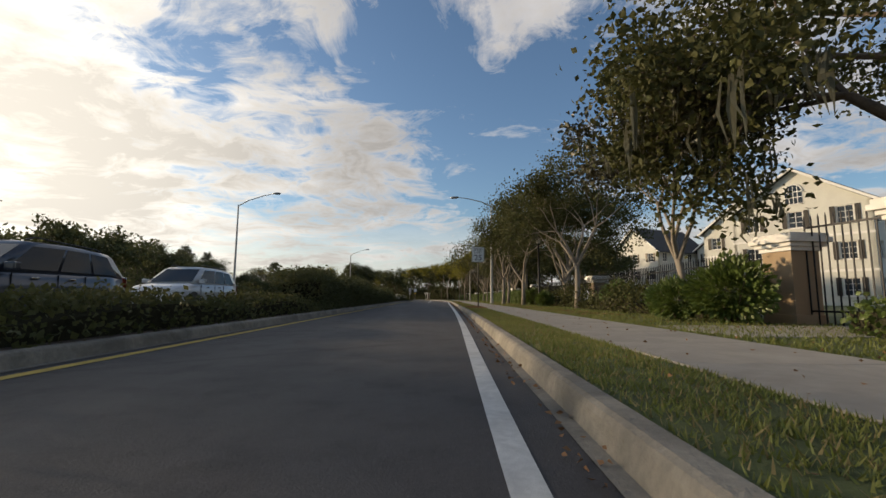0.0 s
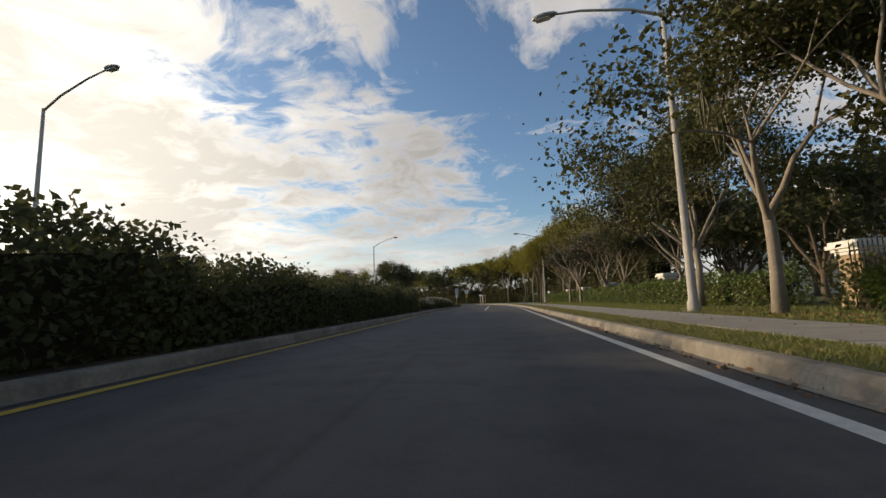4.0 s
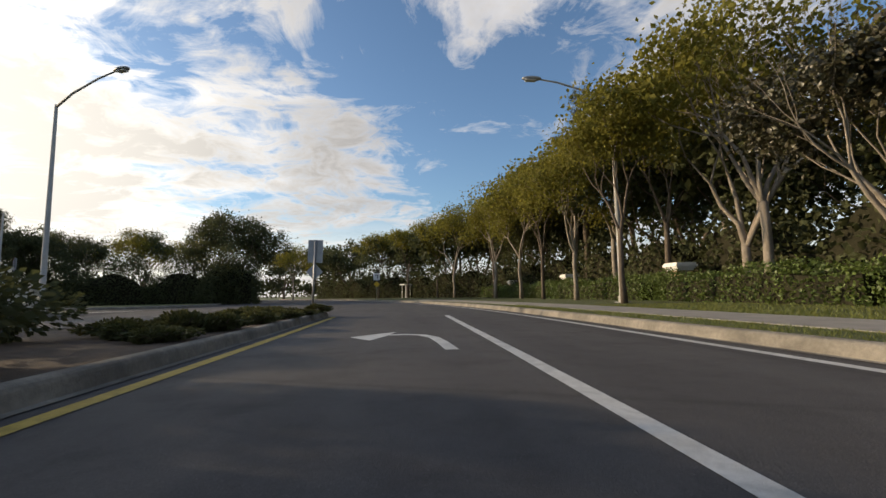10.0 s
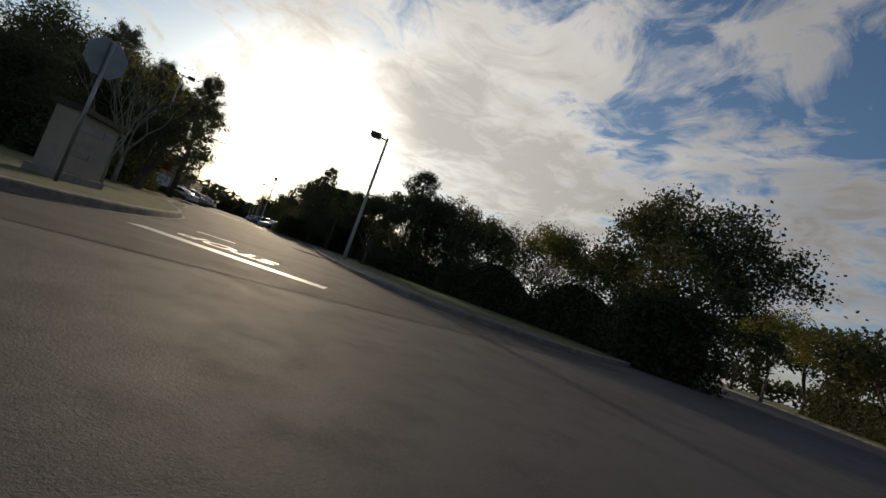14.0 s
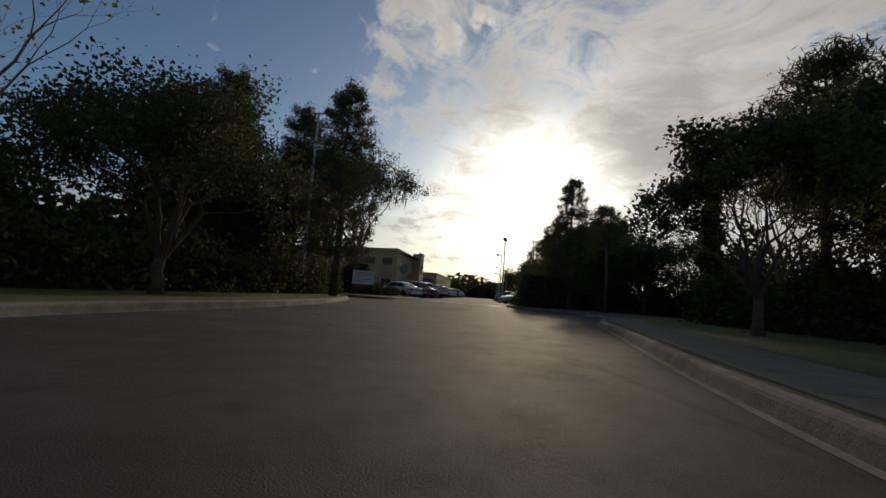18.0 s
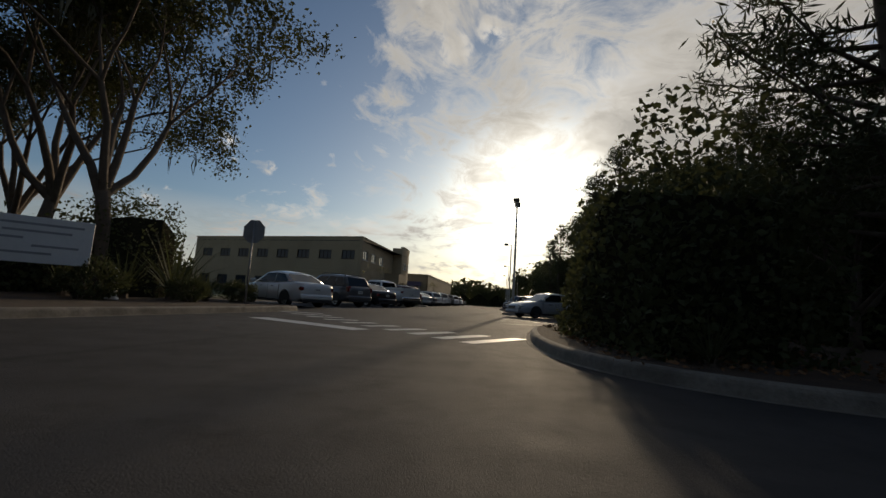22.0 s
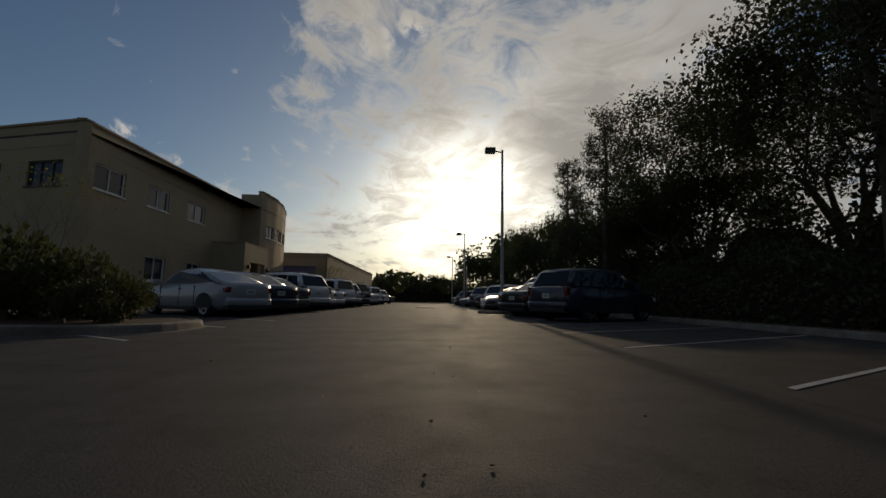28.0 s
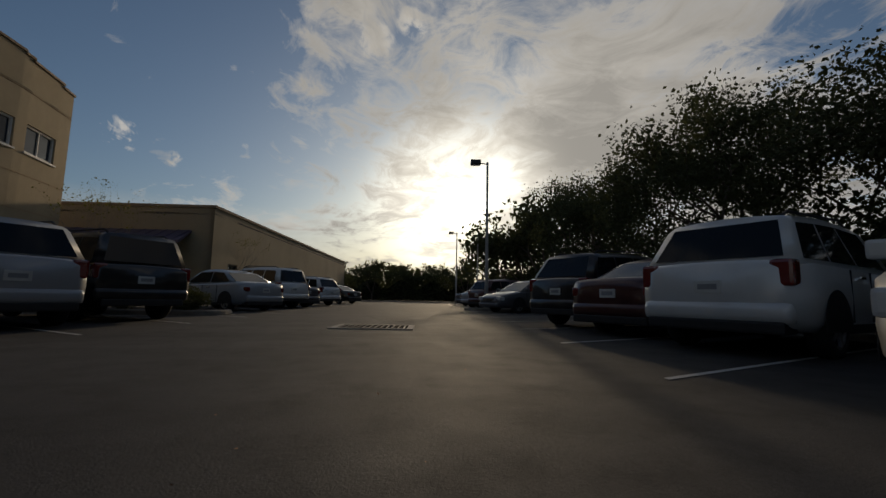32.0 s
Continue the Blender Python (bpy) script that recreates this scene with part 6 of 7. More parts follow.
for kind, s, d, nose, colour, label in (
    ("sedan", -20.50, -6.05, 0, WHITE, "white sedan parked nose in at the end of the row"),
    ("suv", -15.10, -6.00, 0, GREY, "dark grey sport utility car parked nose in"),
    ("sedan", -11.10, -5.60, 0, BLACK, "black sedan parked nose in with bright wheels"),
    ("truck", -5.90, -5.60, 0, WHITE, "white crew-cab pickup truck parked nose in"),
    ("suv", -2.70, -5.50, 0, MAROON, "dark red sport utility car parked nose in"),
    ("coupe", 8.00, -6.25, 0, SILVER, "silver coupe parked nose in beside the shrub island"),
    ("sedan", 10.20, -6.25, 0, NAVY, "dark blue sedan parked nose in"),
    ("sedan", 12.30, -6.40, 0, GREY, "grey sedan parked nose in"),
    ("suv", 14.50, -6.05, 0, WHITE, "white compact sport utility car parked nose in"),
    ("sedan", 16.90, -6.35, 0, WHITE, "white sedan parked nose in with red tail lamps"),
    ("sedan", 19.40, -6.35, 0, WHITE, "white sedan parked nose in with a bright plate surround"),
    ("boxy", 22.05, -6.20, 0, WHITE, "white boxy sport utility car parked nose in"),
    ("suv", 25.20, -6.25, 0, SILVER, "silver sport utility car parked nose in"),
    ("boxy", 27.70, -6.05, 0, BLACK, "black sport utility car parked nose in"),
    ("sedan", 34.30, -6.15, 0, SILVER, "silver sedan parked nose in beside the shrubs"),
    ("boxy", 38.00, -6.25, 0, WHITE, "white sport utility car parked nose in"),
    ("sedan", 39.70, -6.15, 0, GREY, "grey sedan far along the building"),
    ("suv", 44.90, -6.15, 0, WHITE, "white sport utility car far along the building"),
    ("sedan", 53.10, -6.15, 0, BLACK, "dark sedan far along the building"),
):
    park(kind, Matrix.Translation(lot(s, d)) @ Matrix.Rotation(radians(LOT_YAW - SLANT + (0 if nose else 180)), 4, "Z"), colour, label, G)
# cars on the far carriageway
park("suv", pose(-9.0, 17.0, 0, 0, 0, -90), (0.50, 0.50, 0.50), "silver estate car on the far carriageway", "cars on the street")
park("suv", pose(-8.6, 9.3, 0, 0, 0, -90), NAVY, "dark blue car on the far carriageway", "cars on the street")


# ---- planting along the street ----
street = "trees along the street"
magnolia = tree("magnolia_tree", pose(6.5, 10.6, 0.1), "magnolia with rusty brown and green leaves", height=6.2, fork=1.5, radius=0.10, limbs=5, spread=30, leaf="rust", bark="palebark", count=12000, size=0.10, puff=0.7, seed=3, group=street)
oak_a = tree("oak_tree", pose(7.15, 19.6, 0.1), "spreading oak with thin olive leaves and pale limbs", height=7.8, fork=2.1, radius=0.125, limbs=4, spread=42, lift=0.3, leaf="oak", bark="palebark", count=12000, size=0.085, puff=0.75, seed=5, group=street)
oak_b = tree("oak_tree", pose(7.05, 29.9, 0.1), "oak with a forked pale trunk and olive crown", height=8.2, fork=1.7, radius=0.14, limbs=3, spread=40, lift=0.4, leaf="oak", bark="palebark", count=12000, size=0.085, puff=0.75, seed=8, moss=14, group=street)
moss_oak = tree("mossy_oak_tree", pose(9.6, 6.3, 0.1, 0, 0, 70), "large oak hung with grey moss over the gate", height=10.5, fork=2.6, radius=0.26, limbs=6, spread=50, lift=0.2, leaf="oak", bark="bark", count=33000, size=0.105, puff=0.95, seed=11, moss=70, group=street)
pale_oak = tree("oak_tree", pose(11.9, 49.2, 0.1), "tall thin-leaved oak with hanging moss", height=11.0, fork=3.6, radius=0.22, limbs=4, spread=36, leaf="olive", bark="palebark", count=8000, size=0.09, puff=1.0, seed=13, moss=40, group=street)
bare_a = tree("bare_tree", pose(9.95, 66.1, 0.1), "leafless pale-barked young tree", height=7.6, fork=1.5, radius=0.12, limbs=5, spread=26, lift=0.9, depth=5, leaf="olive", bark="palebark", count=350, size=0.09, puff=0.3, seed=17, group=street)
spring_a = tree("spring_tree", pose(9.5, 86.3, 0.1), "young tree with fresh yellow-green leaves", height=8.0, fork=2.6, radius=0.12, limbs=4, spread=30, lift=0.6, leaf="olive", bark="palebark", count=6200, size=0.115, puff=0.85, seed=21, group=street)
spring_b = tree("spring_tree", pose(9.5, 91.4, 0.1), "slim tree with light green spring leaves", height=9.0, fork=3.0, radius=0.11, limbs=3, spread=27, lift=0.7, leaf="olive", bark="bark", count=6200, size=0.115, puff=0.85, seed=24, group=street)
place(magnolia, ((10.6, 61.2, 0.92, 40), (10.4, 55.2, 0.9, 110), (10.3, 72, 0.95, 200), (9.6, 45.0, 0.9, 290)))
place(oak_a, ((6.4, 33.9, 1.0, 130), (9.0, 26.0, 1.05, 220), (8.1, 40.5, 1.0, 60), (10.5, 31, 1.1, 10), (13, 100, 1.1, 30)))
place(oak_b, ((8.2, 24.6, 0.9, 100), (9.6, 44.2, 1.0, 30), (15, 54, 0.8, 200)))
place(bare_a, ((10.2, 58.6, 0.9, 80), (12.5, 78.5, 1.35, 150), (10.2, 71.9, 0.9, 30), (13.6, 69, 1.3, 250)))
place(spring_a, ((9.4, 96.0, 1.15, 60), (12.9, 88.5, 1.35, 140), (8.6, 101, 1.15, 230), (13.4, 95, 1.4, 20), (12.4, 77.5, 1.3, 300), (6.4, 111, 1.2, 80), (15.5, 83, 1.5, 200), (13.2, 71, 0.95, 100), (14.5, 64, 0.85, 10)))
place(spring_b, ((8.2, 79.2, 0.9, 30), (12.6, 83.0, 1.2, 70), (12.2, 99, 1.3, 190), (9.6, 106, 1.15, 250), (5.0, 116, 1.1, 20), (1.6, 121, 1.1, 120), (15, 90, 1.3, 310), (-2.5, 127, 1.1, 200)))
back = "trees behind the hedge"
dark_a = tree("dark_tree", pose(17, 70, 0.1), "dense dark evergreen tree", height=9.0, fork=1.6, radius=0.2, limbs=5, spread=34, leaf="dark", bark="bark", count=15000, size=0.10, puff=0.9, seed=31, group=back)
dark_b = tree("dark_tree", pose(19, 78, 0.1), "broad dark evergreen tree with a ragged crown", height=8.0, fork=1.2, radius=0.2, limbs=6, spread=44, lift=0.2, leaf="dark", bark="bark", count=15000, size=0.10, puff=0.9, seed=34, group=back)
far_a = tree("dark_tree", pose(22, 74, 0.1), "dense dark evergreen tree far behind", height=9.0, fork=1.4, radius=0.2, depth=3, limbs=6, spread=40, leaf="dark", bark="bark", count=2800, size=0.29, puff=1.2, seed=36, group=back)
near_a = tree("dark_tree", pose(-34.6, 108.8, 0.1), "dense dark evergreen tree by the side street", height=7.2, fork=1.3, radius=0.17, depth=5, limbs=6, spread=36, leaf="dark", bark="bark", count=20000, size=0.11, puff=0.5, seed=37, group="trees round the car park")
tall_a = tree("dark_tree", Matrix.Translation(lot(4.5, 15.8, 0.12)), "tall dark evergreen tree over the car park", height=12.2, fork=2.6, radius=0.26, limbs=5, spread=32, leaf="dark", bark="bark", count=19000, size=0.115, puff=1.15, seed=38, group="trees round the car park")
pine_a = pine("pine_tree", pose(16, 108, 0.1), "tall pine with tufted dark needles", 13.0, 0.6, 2.2, 41, 6500, 0.17, back)
place(far_a, ((16, 86, 1.1, 40), (18, 94, 1.2, 100), (14, 101, 1.0, 160), (12, 110, 1.1, 220), (7, 119, 1.1, 20), (21, 60, 1.0, 80), (24, 66, 1.0, 10), (27, 73, 1.1, 50), (22, 54, 0.8, 140), (2, 127, 1.1, 60), (-8, 140, 1.1, 10), (-15, 150, 1.1, 200)))
place(far_a, ((15, 104, 1.0, 60), (10, 114, 1.1, 130), (20, 86, 1.1, 20), (-1, 133, 1.1, 90), (-12, 146, 1.1, 140), (-24, 160, 1.2, 80), (18, 48, 0.85, 200), (16, 40, 0.7, 20)))
place(pine_a, ((14, 116, 1.05, 50), (19, 100, 1.0, 180), (9, 124, 1.0, 280), (13.3, 92.8, 1.14, 100)))
hedge("clipped_hedge", [(9.1, 37.2), (9.7, 48), (10.4, 61.0)], 0.9, 1.2, "clipped bright green hedge along the lawn", seed=2, dens=230, size=0.07, ragged=0.06)
hedge("clipped_hedge", [(10.4, 61.2), (11.1, 72.3)], 0.9, 1.22, "clipped bright green hedge between pillars", seed=3, dens=230, size=0.07, ragged=0.06)
hedge("clipped_hedge", [(11.1, 72.5), (11.4, 81.9)], 0.9, 1.2, "clipped bright green hedge between pillars", seed=4, dens=230, size=0.07, ragged=0.06)
hedge("clipped_hedge", [(11.4, 82.1), (10.85, 92.5)], 0.9, 1.2, "clipped bright green hedge under the trees", seed=5, dens=230, size=0.07, ragged=0.06)
hedge("clipped_hedge", [(10.85, 92.7), (10.2, 104), (9.4, 110)], 0.9, 1.18, "clipped bright green hedge running to the bend", seed=6, dens=200, size=0.07, ragged=0.06)
hedge("shrub_border", [(8.0, 22.5), (8.45, 35)], 0.9, 0.85, "loose shrub border before the iron fence", "oak", seed=7, dens=150, wave=0.3, ragged=0.2)
hedge("shrub_border", [(6.9, 9.2), (7.6, 20.6)], 0.9, 0.7, "loose shrub border before the iron fence", "oak", seed=8, dens=150, wave=0.35, ragged=0.2)
hedge("clipped_hedge", [(5.6, 3.4), (6.3, 5.7)], 0.9, 0.6, "low clipped hedge before the gate wall", seed=9, dens=320, size=0.06, ragged=0.05)
sh_a = shrub("rounded_shrub", pose(6.05, 8.2, 0.12), "leafy green shrub beside the gate pillar", 1.5, 1.25, "hedge", 2600, 0.085, 51)
for x, y, k in ((5.6, 9.2, 0.7), (7.0, 24.5, 0.7), (7.9, 30.3, 0.9), (8.3, 33.2, 0.8), (7.3, 12.5, 0.8), (7.7, 16.5, 0.9)):
    copy_thing(sh_a, Matrix.LocRotScale((x, y, 0.12), Euler((0, 0, x * 7)), (k, k, k)))
# the median: low shrubs, then a tall dark hedge, then flowering shrubs and grasses
hedge("median_hedge", [(-4.6, -14), (-4.5, 8), (-4.4, 15)], 2.0, 0.50, "low uneven green hedge on the median", "oak", dens=210, size=0.06, seed=61, wave=0.22, ragged=0.07)
hedge("median_hedge", [(-4.5, 15.6), (-4.5, 24), (-4.45, 30)], 2.1, 1.50, "tall dense dark hedge on the median", "dark", dens=270, size=0.07, seed=62, wave=0.10, ragged=0.09)
hedge("median_hedge", [(-4.45, 29.6), (-4.4, 38), (-4.35, 50.5)], 2.1, 1.25, "dense dark shaggy hedge on the median", "dark", dens=270, size=0.07, seed=67, wave=0.12, ragged=0.10)
fl = shrub("flowering_shrub", pose(-4.0, 54.0, 0.12), "rounded shrub with small white blossoms", 1.9, 0.85, "dark", 4000, 0.05, 63, flowers=800, group="median shrubs")
for k in range(8):
    z = 0.85 + 0.25 * ((k * 7) % 5) / 4
    copy_thing(fl, Matrix.LocRotScale((-3.75 + 0.055 * (1.7 * k) - (0.4 if k % 2 else 0), 55.6 + 1.7 * k, 0.12), Euler((0, 0, 1.3 * k)), (z, z, z)))
lowg = shrub("dark_shrub", pose(-4.6, 52.0, 0.12), "dark rounded shrub on the median", 1.8, 1.0, "dark", 2600, 0.062, 64, group="median shrubs")
for k in range(9):
    copy_thing(lowg, Matrix.LocRotScale((-5.7 + 0.12 * k, 54 + 2.0 * k, 0.12), Euler((0, 0, k)), (0.95, 0.95, 0.75)))
tuft = shrub("grassy_clump", pose(-2.9, 71.0, 0.12), "low grassy clump at the nose of the median", 0.8, 0.30, "oak", 1700, 0.04, 65, group="median shrubs")
for k in range(16):
    copy_thing(tuft, Matrix.LocRotScale((-2.6 - 0.55 * (k % 3) + 0.03 * k, 69.8 + 0.48 * k, 0.12), Euler((0, 0, 2.1 * k)), (1.0, 1.0, 0.55 + 0.3 * ((k * 5) % 4) / 3)))
# far side of the street
far = "trees beyond the far carriageway"
place(far_a, ((-22, 26, 0.55, 10), (-24, 33, 0.62, 80), (-27, 42, 0.65, 140), (-30, 58, 0.55, 300), (-38, 66, 0.6, 30), (-26, 12, 0.7, 10), (-23, 20, 0.62, 60)))
place(far_a, ((-25, 30, 0.6, 30), (-30, 50, 0.55, 70), (-45, 78, 0.6, 140), (-52, 84, 0.6, 190), (-40, 60, 0.62, 240), (-26, 6, 0.7, 60)))
hedge("far_hedge", [(-16.5, 4), (-16.8, 22), (-17.2, 46)], 1.6, 1.3, "rough hedge behind the far carriageway", "oak", dens=45, size=0.15, seed=66, wave=0.25, ragged=0.25)
big_bush = tree("vine_covered_tree", pose(-16.6, 110.8, 0.1), "broad dark tree draped in vines at the junction", height=7.8, fork=0.7, radius=0.25, limbs=7, spread=25, lift=0.1, depth=5, leaf="dark", bark="bark", count=26000, size=0.12, puff=0.8, seed=71)
place(spring_a, ((-27, 126, 1.1, 60), (-30, 117, 1.0, 150), (-16, 134, 1.0, 20)))
place(dark_a, ((-31.3, 112.2, 0.79, 20), (-35.6, 114.1, 0.86, 100), (-42.4, 112.8, 0.90, 170), (-29.4, 118.4, 0.96, 240)))
place(dark_b, ((-34.4, 107.9, 0.60, 70),))
place(near_a, ((-56.1, 110.5, 0.60, 200), (-54.9, 113.5, 0.74, 20)))
place(bare_a, ((-40.5, 109.8, 0.96, 10), (-50.9, 115.2, 0.94, 60), (-52.3, 119.0, 0.66, 120)))
hedge("rough_hedge", [(-27.0, 109.8), (-33.1, 107.3), (-43.0, 108.5)], 2.2, 1.5, "rough dark undergrowth beside the side street", "dark", dens=55, size=0.14, seed=72, wave=0.3, ragged=0.3)

# ---- planting round the side street and the car park ----
wood = "trees round the car park"
place(dark_b, ((-33.8, 83.3, 0.66, 20), (-38.1, 80.7, 0.70, 100), (-43.6, 85.7, 1.02, 180), (-50.0, 87.0, 0.70, 240), (-29.4, 77.6, 0.48, 60), (-52.3, 87.5, 0.84, 10), (-55.4, 81.4, 1.08, 160)))
place(dark_a, ((-35.6, 75.2, 0.78, 20), (-41.8, 76.4, 0.90, 100), (-51.0, 83.2, 1.20, 200), (-23, 76, 0.42, 280), (-52.0, 90.2, 0.62, 30), (-59.7, 82.6, 0.70, 70)))
place(bare_a, ((-28.2, 82.1, 0.58, 120), (-31.7, 109.8, 0.84, 200)))
hedge("rough_hedge", [(-30.7, 85.4), (-39.3, 88.3), (-49.2, 90.7), (-54.1, 91.0)], 1.8, 1.3, "rough dark undergrowth below the trees", "dark", dens=80, size=0.12, seed=73, wave=0.35, ragged=0.3)
hedge("rough_hedge", [(-56.1, 89.1), (-62.8, 90.2), (-71.4, 89.4)], 1.8, 2.0, "rough dark undergrowth behind the notice panel", "dark", dens=70, size=0.12, seed=74, wave=0.35, ragged=0.3)
leaf_oak = tree("mossy_tree", pose(-62.1, 92.2, 0.1), "leaning tree with rusty leaves and hanging moss", height=12.6, fork=3.1, radius=0.22, limbs=5, spread=36, leaf="oak", bark="bark", count=20000, size=0.10, puff=0.9, seed=81, moss=60, lean=0.35, group=wood)
place(leaf_oak, ((-63.4, 89.3, 1.0, 140), (-67.0, 86.0, 0.95, 250)))
pine_b = pine("pine_tree", pose(-61.0, 113.0, 0.1), "young pine with open tufted crown", 8.6, 0.68, 1.5, 83, 6400, 0.11, wood)
place(pine_b, ((-59.7, 85.1, 0.80, 20), (-63.4, 83.8, 0.90, 60), (-74.6, 114.2, 1.02, 80)))
for s, d, k, t in ((-9.75, 9.4, 1.16, 30), (21.8, 10.1, 1.2, 60), (23.4, 11.0, 1.0, 160), (17.2, 10.6, 1.35, 250), (3.88, 11.9, 1.32, 20)):
    q = lot(s, d)
    place(pine_b, ((q.x, q.y, k, t),))
bushy = pine("pine_tree", pose(-52.3, 106.5, 0.1), "bushy dark pine by the drive", 8.7, 0.82, 1.9, 86, 20000, 0.13, wood)
place(bushy, ((-45.6, 92.2, 1.12, 40), (-49.5, 89.5, 1.15, 200), (-47.0, 86.5, 1.2, 120)))
pine_c = pine("pine_tree", pose(-50.2, 107.8, 0.1), "slender pine with a small round crown", 6.8, 0.36, 1.2, 85, 6000, 0.09, wood)
place(pine_c, ((-64.5, 86.5, 1.3, 40), (-83.8, 118.8, 1.1, 10), (-36.8, 107.4, 1.35, 150)))
place(pine_b, ((-69.5, 112.9, 1.18, 20),))
place(bare_a, ((-24.0, 87.2, 0.54, 20), (-32.6, 88.0, 0.80, 70), (-54.7, 116.4, 1.05, 140)))
place(dark_b, ((-36.3, 89.3, 0.66, 20),))
place(near_a, ((-35.2, 103.4, 0.72, 60),))
cypress(pose(-44.2, 109.8, 0.1), "narrow dark cypress by the drive", 6.9, 0.62, 87)
for s, d, k, t in ((-13.5, 16.4, 0.80, 30), (-9.2, 15.2, 0.86, 110), (-5.5, 15.0, 0.80, 190), (14, 13.6, 1.05, 100), (18.5, 14.4, 0.92, 170), (23.5, 13.8, 0.85, 240), (28.5, 14.5, 1.0, 310), (33.5, 13.8, 1.0, 20), (39, 14.2, 1.0, 90), (46, 13.6, 1.08, 160), (53, 13.8, 1.2, 230), (60, 13.5, 1.2, 300), (67, 13.0, 1.2, 30), (75, 13.0, 1.1, 80)):
    p = lot(s, d)
    place(far_a if s > 55 else dark_a if (int(s) % 2) else dark_b, ((p.x, p.y, k, t),))
for s, d, k, t in ((9.8, 17.0, 1.0, 120), (0.5, 16.0, 0.92, 250), (-15.6, 14.6, 0.70, 40), (-11.6, 14.8, 0.82, 300), (-7.4, 16.0, 0.88, 200), (-3.2, 17.4, 0.86, 90), (15.4, 15.0, 0.98, 330)):
    p = lot(s, d)
    place(tall_a, ((p.x, p.y, k, t),))
for s, d, k, t in ((-23.5, 13.8, 0.62, 10), (-19.8, 15.6, 0.74, 90), (-16, 14.2, 0.68, 200), (-27.2, 14.5, 0.74, 20), (-32.4, 16.2, 0.62, 220), (94, 2, 0.7, 10), (92, -8, 0.75, 100), (90, 8, 0.8, 30), (98, -16, 0.8, 80), (96, -3, 0.7, 170)):
    p = lot(s, d)
    place(far_a if s > 30 else dark_b if (int(s) % 2) else dark_a, ((p.x, p.y, k, t),))
pl = [tuple(lot(s, 10.6)[:2]) for s in (-25, 0, 20, 45, 80)]
hedge("rough_hedge", pl, 1.6, 1.6, "rough dark undergrowth at the head of the stalls", "dark", dens=110, size=0.10, seed=75, wave=0.3, ragged=0.16)
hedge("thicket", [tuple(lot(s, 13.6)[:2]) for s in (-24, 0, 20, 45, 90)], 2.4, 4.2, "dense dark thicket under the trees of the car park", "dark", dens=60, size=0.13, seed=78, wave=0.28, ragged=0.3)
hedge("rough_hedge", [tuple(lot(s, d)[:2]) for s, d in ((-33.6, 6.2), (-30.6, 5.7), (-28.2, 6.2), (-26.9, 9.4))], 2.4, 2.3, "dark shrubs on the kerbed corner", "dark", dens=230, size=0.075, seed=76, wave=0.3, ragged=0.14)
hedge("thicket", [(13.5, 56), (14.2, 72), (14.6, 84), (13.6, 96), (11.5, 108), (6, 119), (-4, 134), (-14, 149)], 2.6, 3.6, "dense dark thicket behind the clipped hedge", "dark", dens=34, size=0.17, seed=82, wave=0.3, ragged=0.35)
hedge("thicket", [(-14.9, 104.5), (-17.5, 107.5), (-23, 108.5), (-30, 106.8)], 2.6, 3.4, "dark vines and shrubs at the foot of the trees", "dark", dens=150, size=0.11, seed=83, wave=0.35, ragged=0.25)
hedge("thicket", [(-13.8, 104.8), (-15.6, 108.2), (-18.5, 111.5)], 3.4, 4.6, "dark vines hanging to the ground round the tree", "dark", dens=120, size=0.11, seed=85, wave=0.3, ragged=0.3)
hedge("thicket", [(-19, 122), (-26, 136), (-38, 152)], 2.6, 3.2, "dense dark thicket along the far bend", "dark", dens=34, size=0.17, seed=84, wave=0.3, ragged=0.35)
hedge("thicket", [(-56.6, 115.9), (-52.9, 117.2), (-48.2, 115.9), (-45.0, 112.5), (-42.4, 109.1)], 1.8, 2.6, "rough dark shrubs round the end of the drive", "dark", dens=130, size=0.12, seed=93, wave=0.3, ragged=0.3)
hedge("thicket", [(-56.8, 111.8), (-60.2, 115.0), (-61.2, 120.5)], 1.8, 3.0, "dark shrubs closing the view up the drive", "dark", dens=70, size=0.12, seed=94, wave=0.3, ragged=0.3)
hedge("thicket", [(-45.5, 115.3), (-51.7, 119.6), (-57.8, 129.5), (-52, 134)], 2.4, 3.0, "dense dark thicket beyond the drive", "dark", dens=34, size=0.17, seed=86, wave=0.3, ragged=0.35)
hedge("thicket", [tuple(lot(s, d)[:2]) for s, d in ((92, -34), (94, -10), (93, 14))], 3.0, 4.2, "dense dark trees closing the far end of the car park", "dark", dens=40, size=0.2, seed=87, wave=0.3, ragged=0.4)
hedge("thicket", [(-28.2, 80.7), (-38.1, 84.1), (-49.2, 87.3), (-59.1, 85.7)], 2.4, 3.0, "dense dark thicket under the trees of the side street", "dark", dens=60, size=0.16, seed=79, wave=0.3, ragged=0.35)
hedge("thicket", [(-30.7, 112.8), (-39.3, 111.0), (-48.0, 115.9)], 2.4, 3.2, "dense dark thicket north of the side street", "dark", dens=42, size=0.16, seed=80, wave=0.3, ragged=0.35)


hedge("rough_hedge", [tuple(lot(s, d)[:2]) for s, d in ((-27.4, -9.0), (-26.0, -7.8), (-24.6, -9.2))], 2.0, 2.6, "dark rough shrubs in the bed behind the stop sign", "dark", dens=170, size=0.08, seed=88, wave=0.3, ragged=0.15)


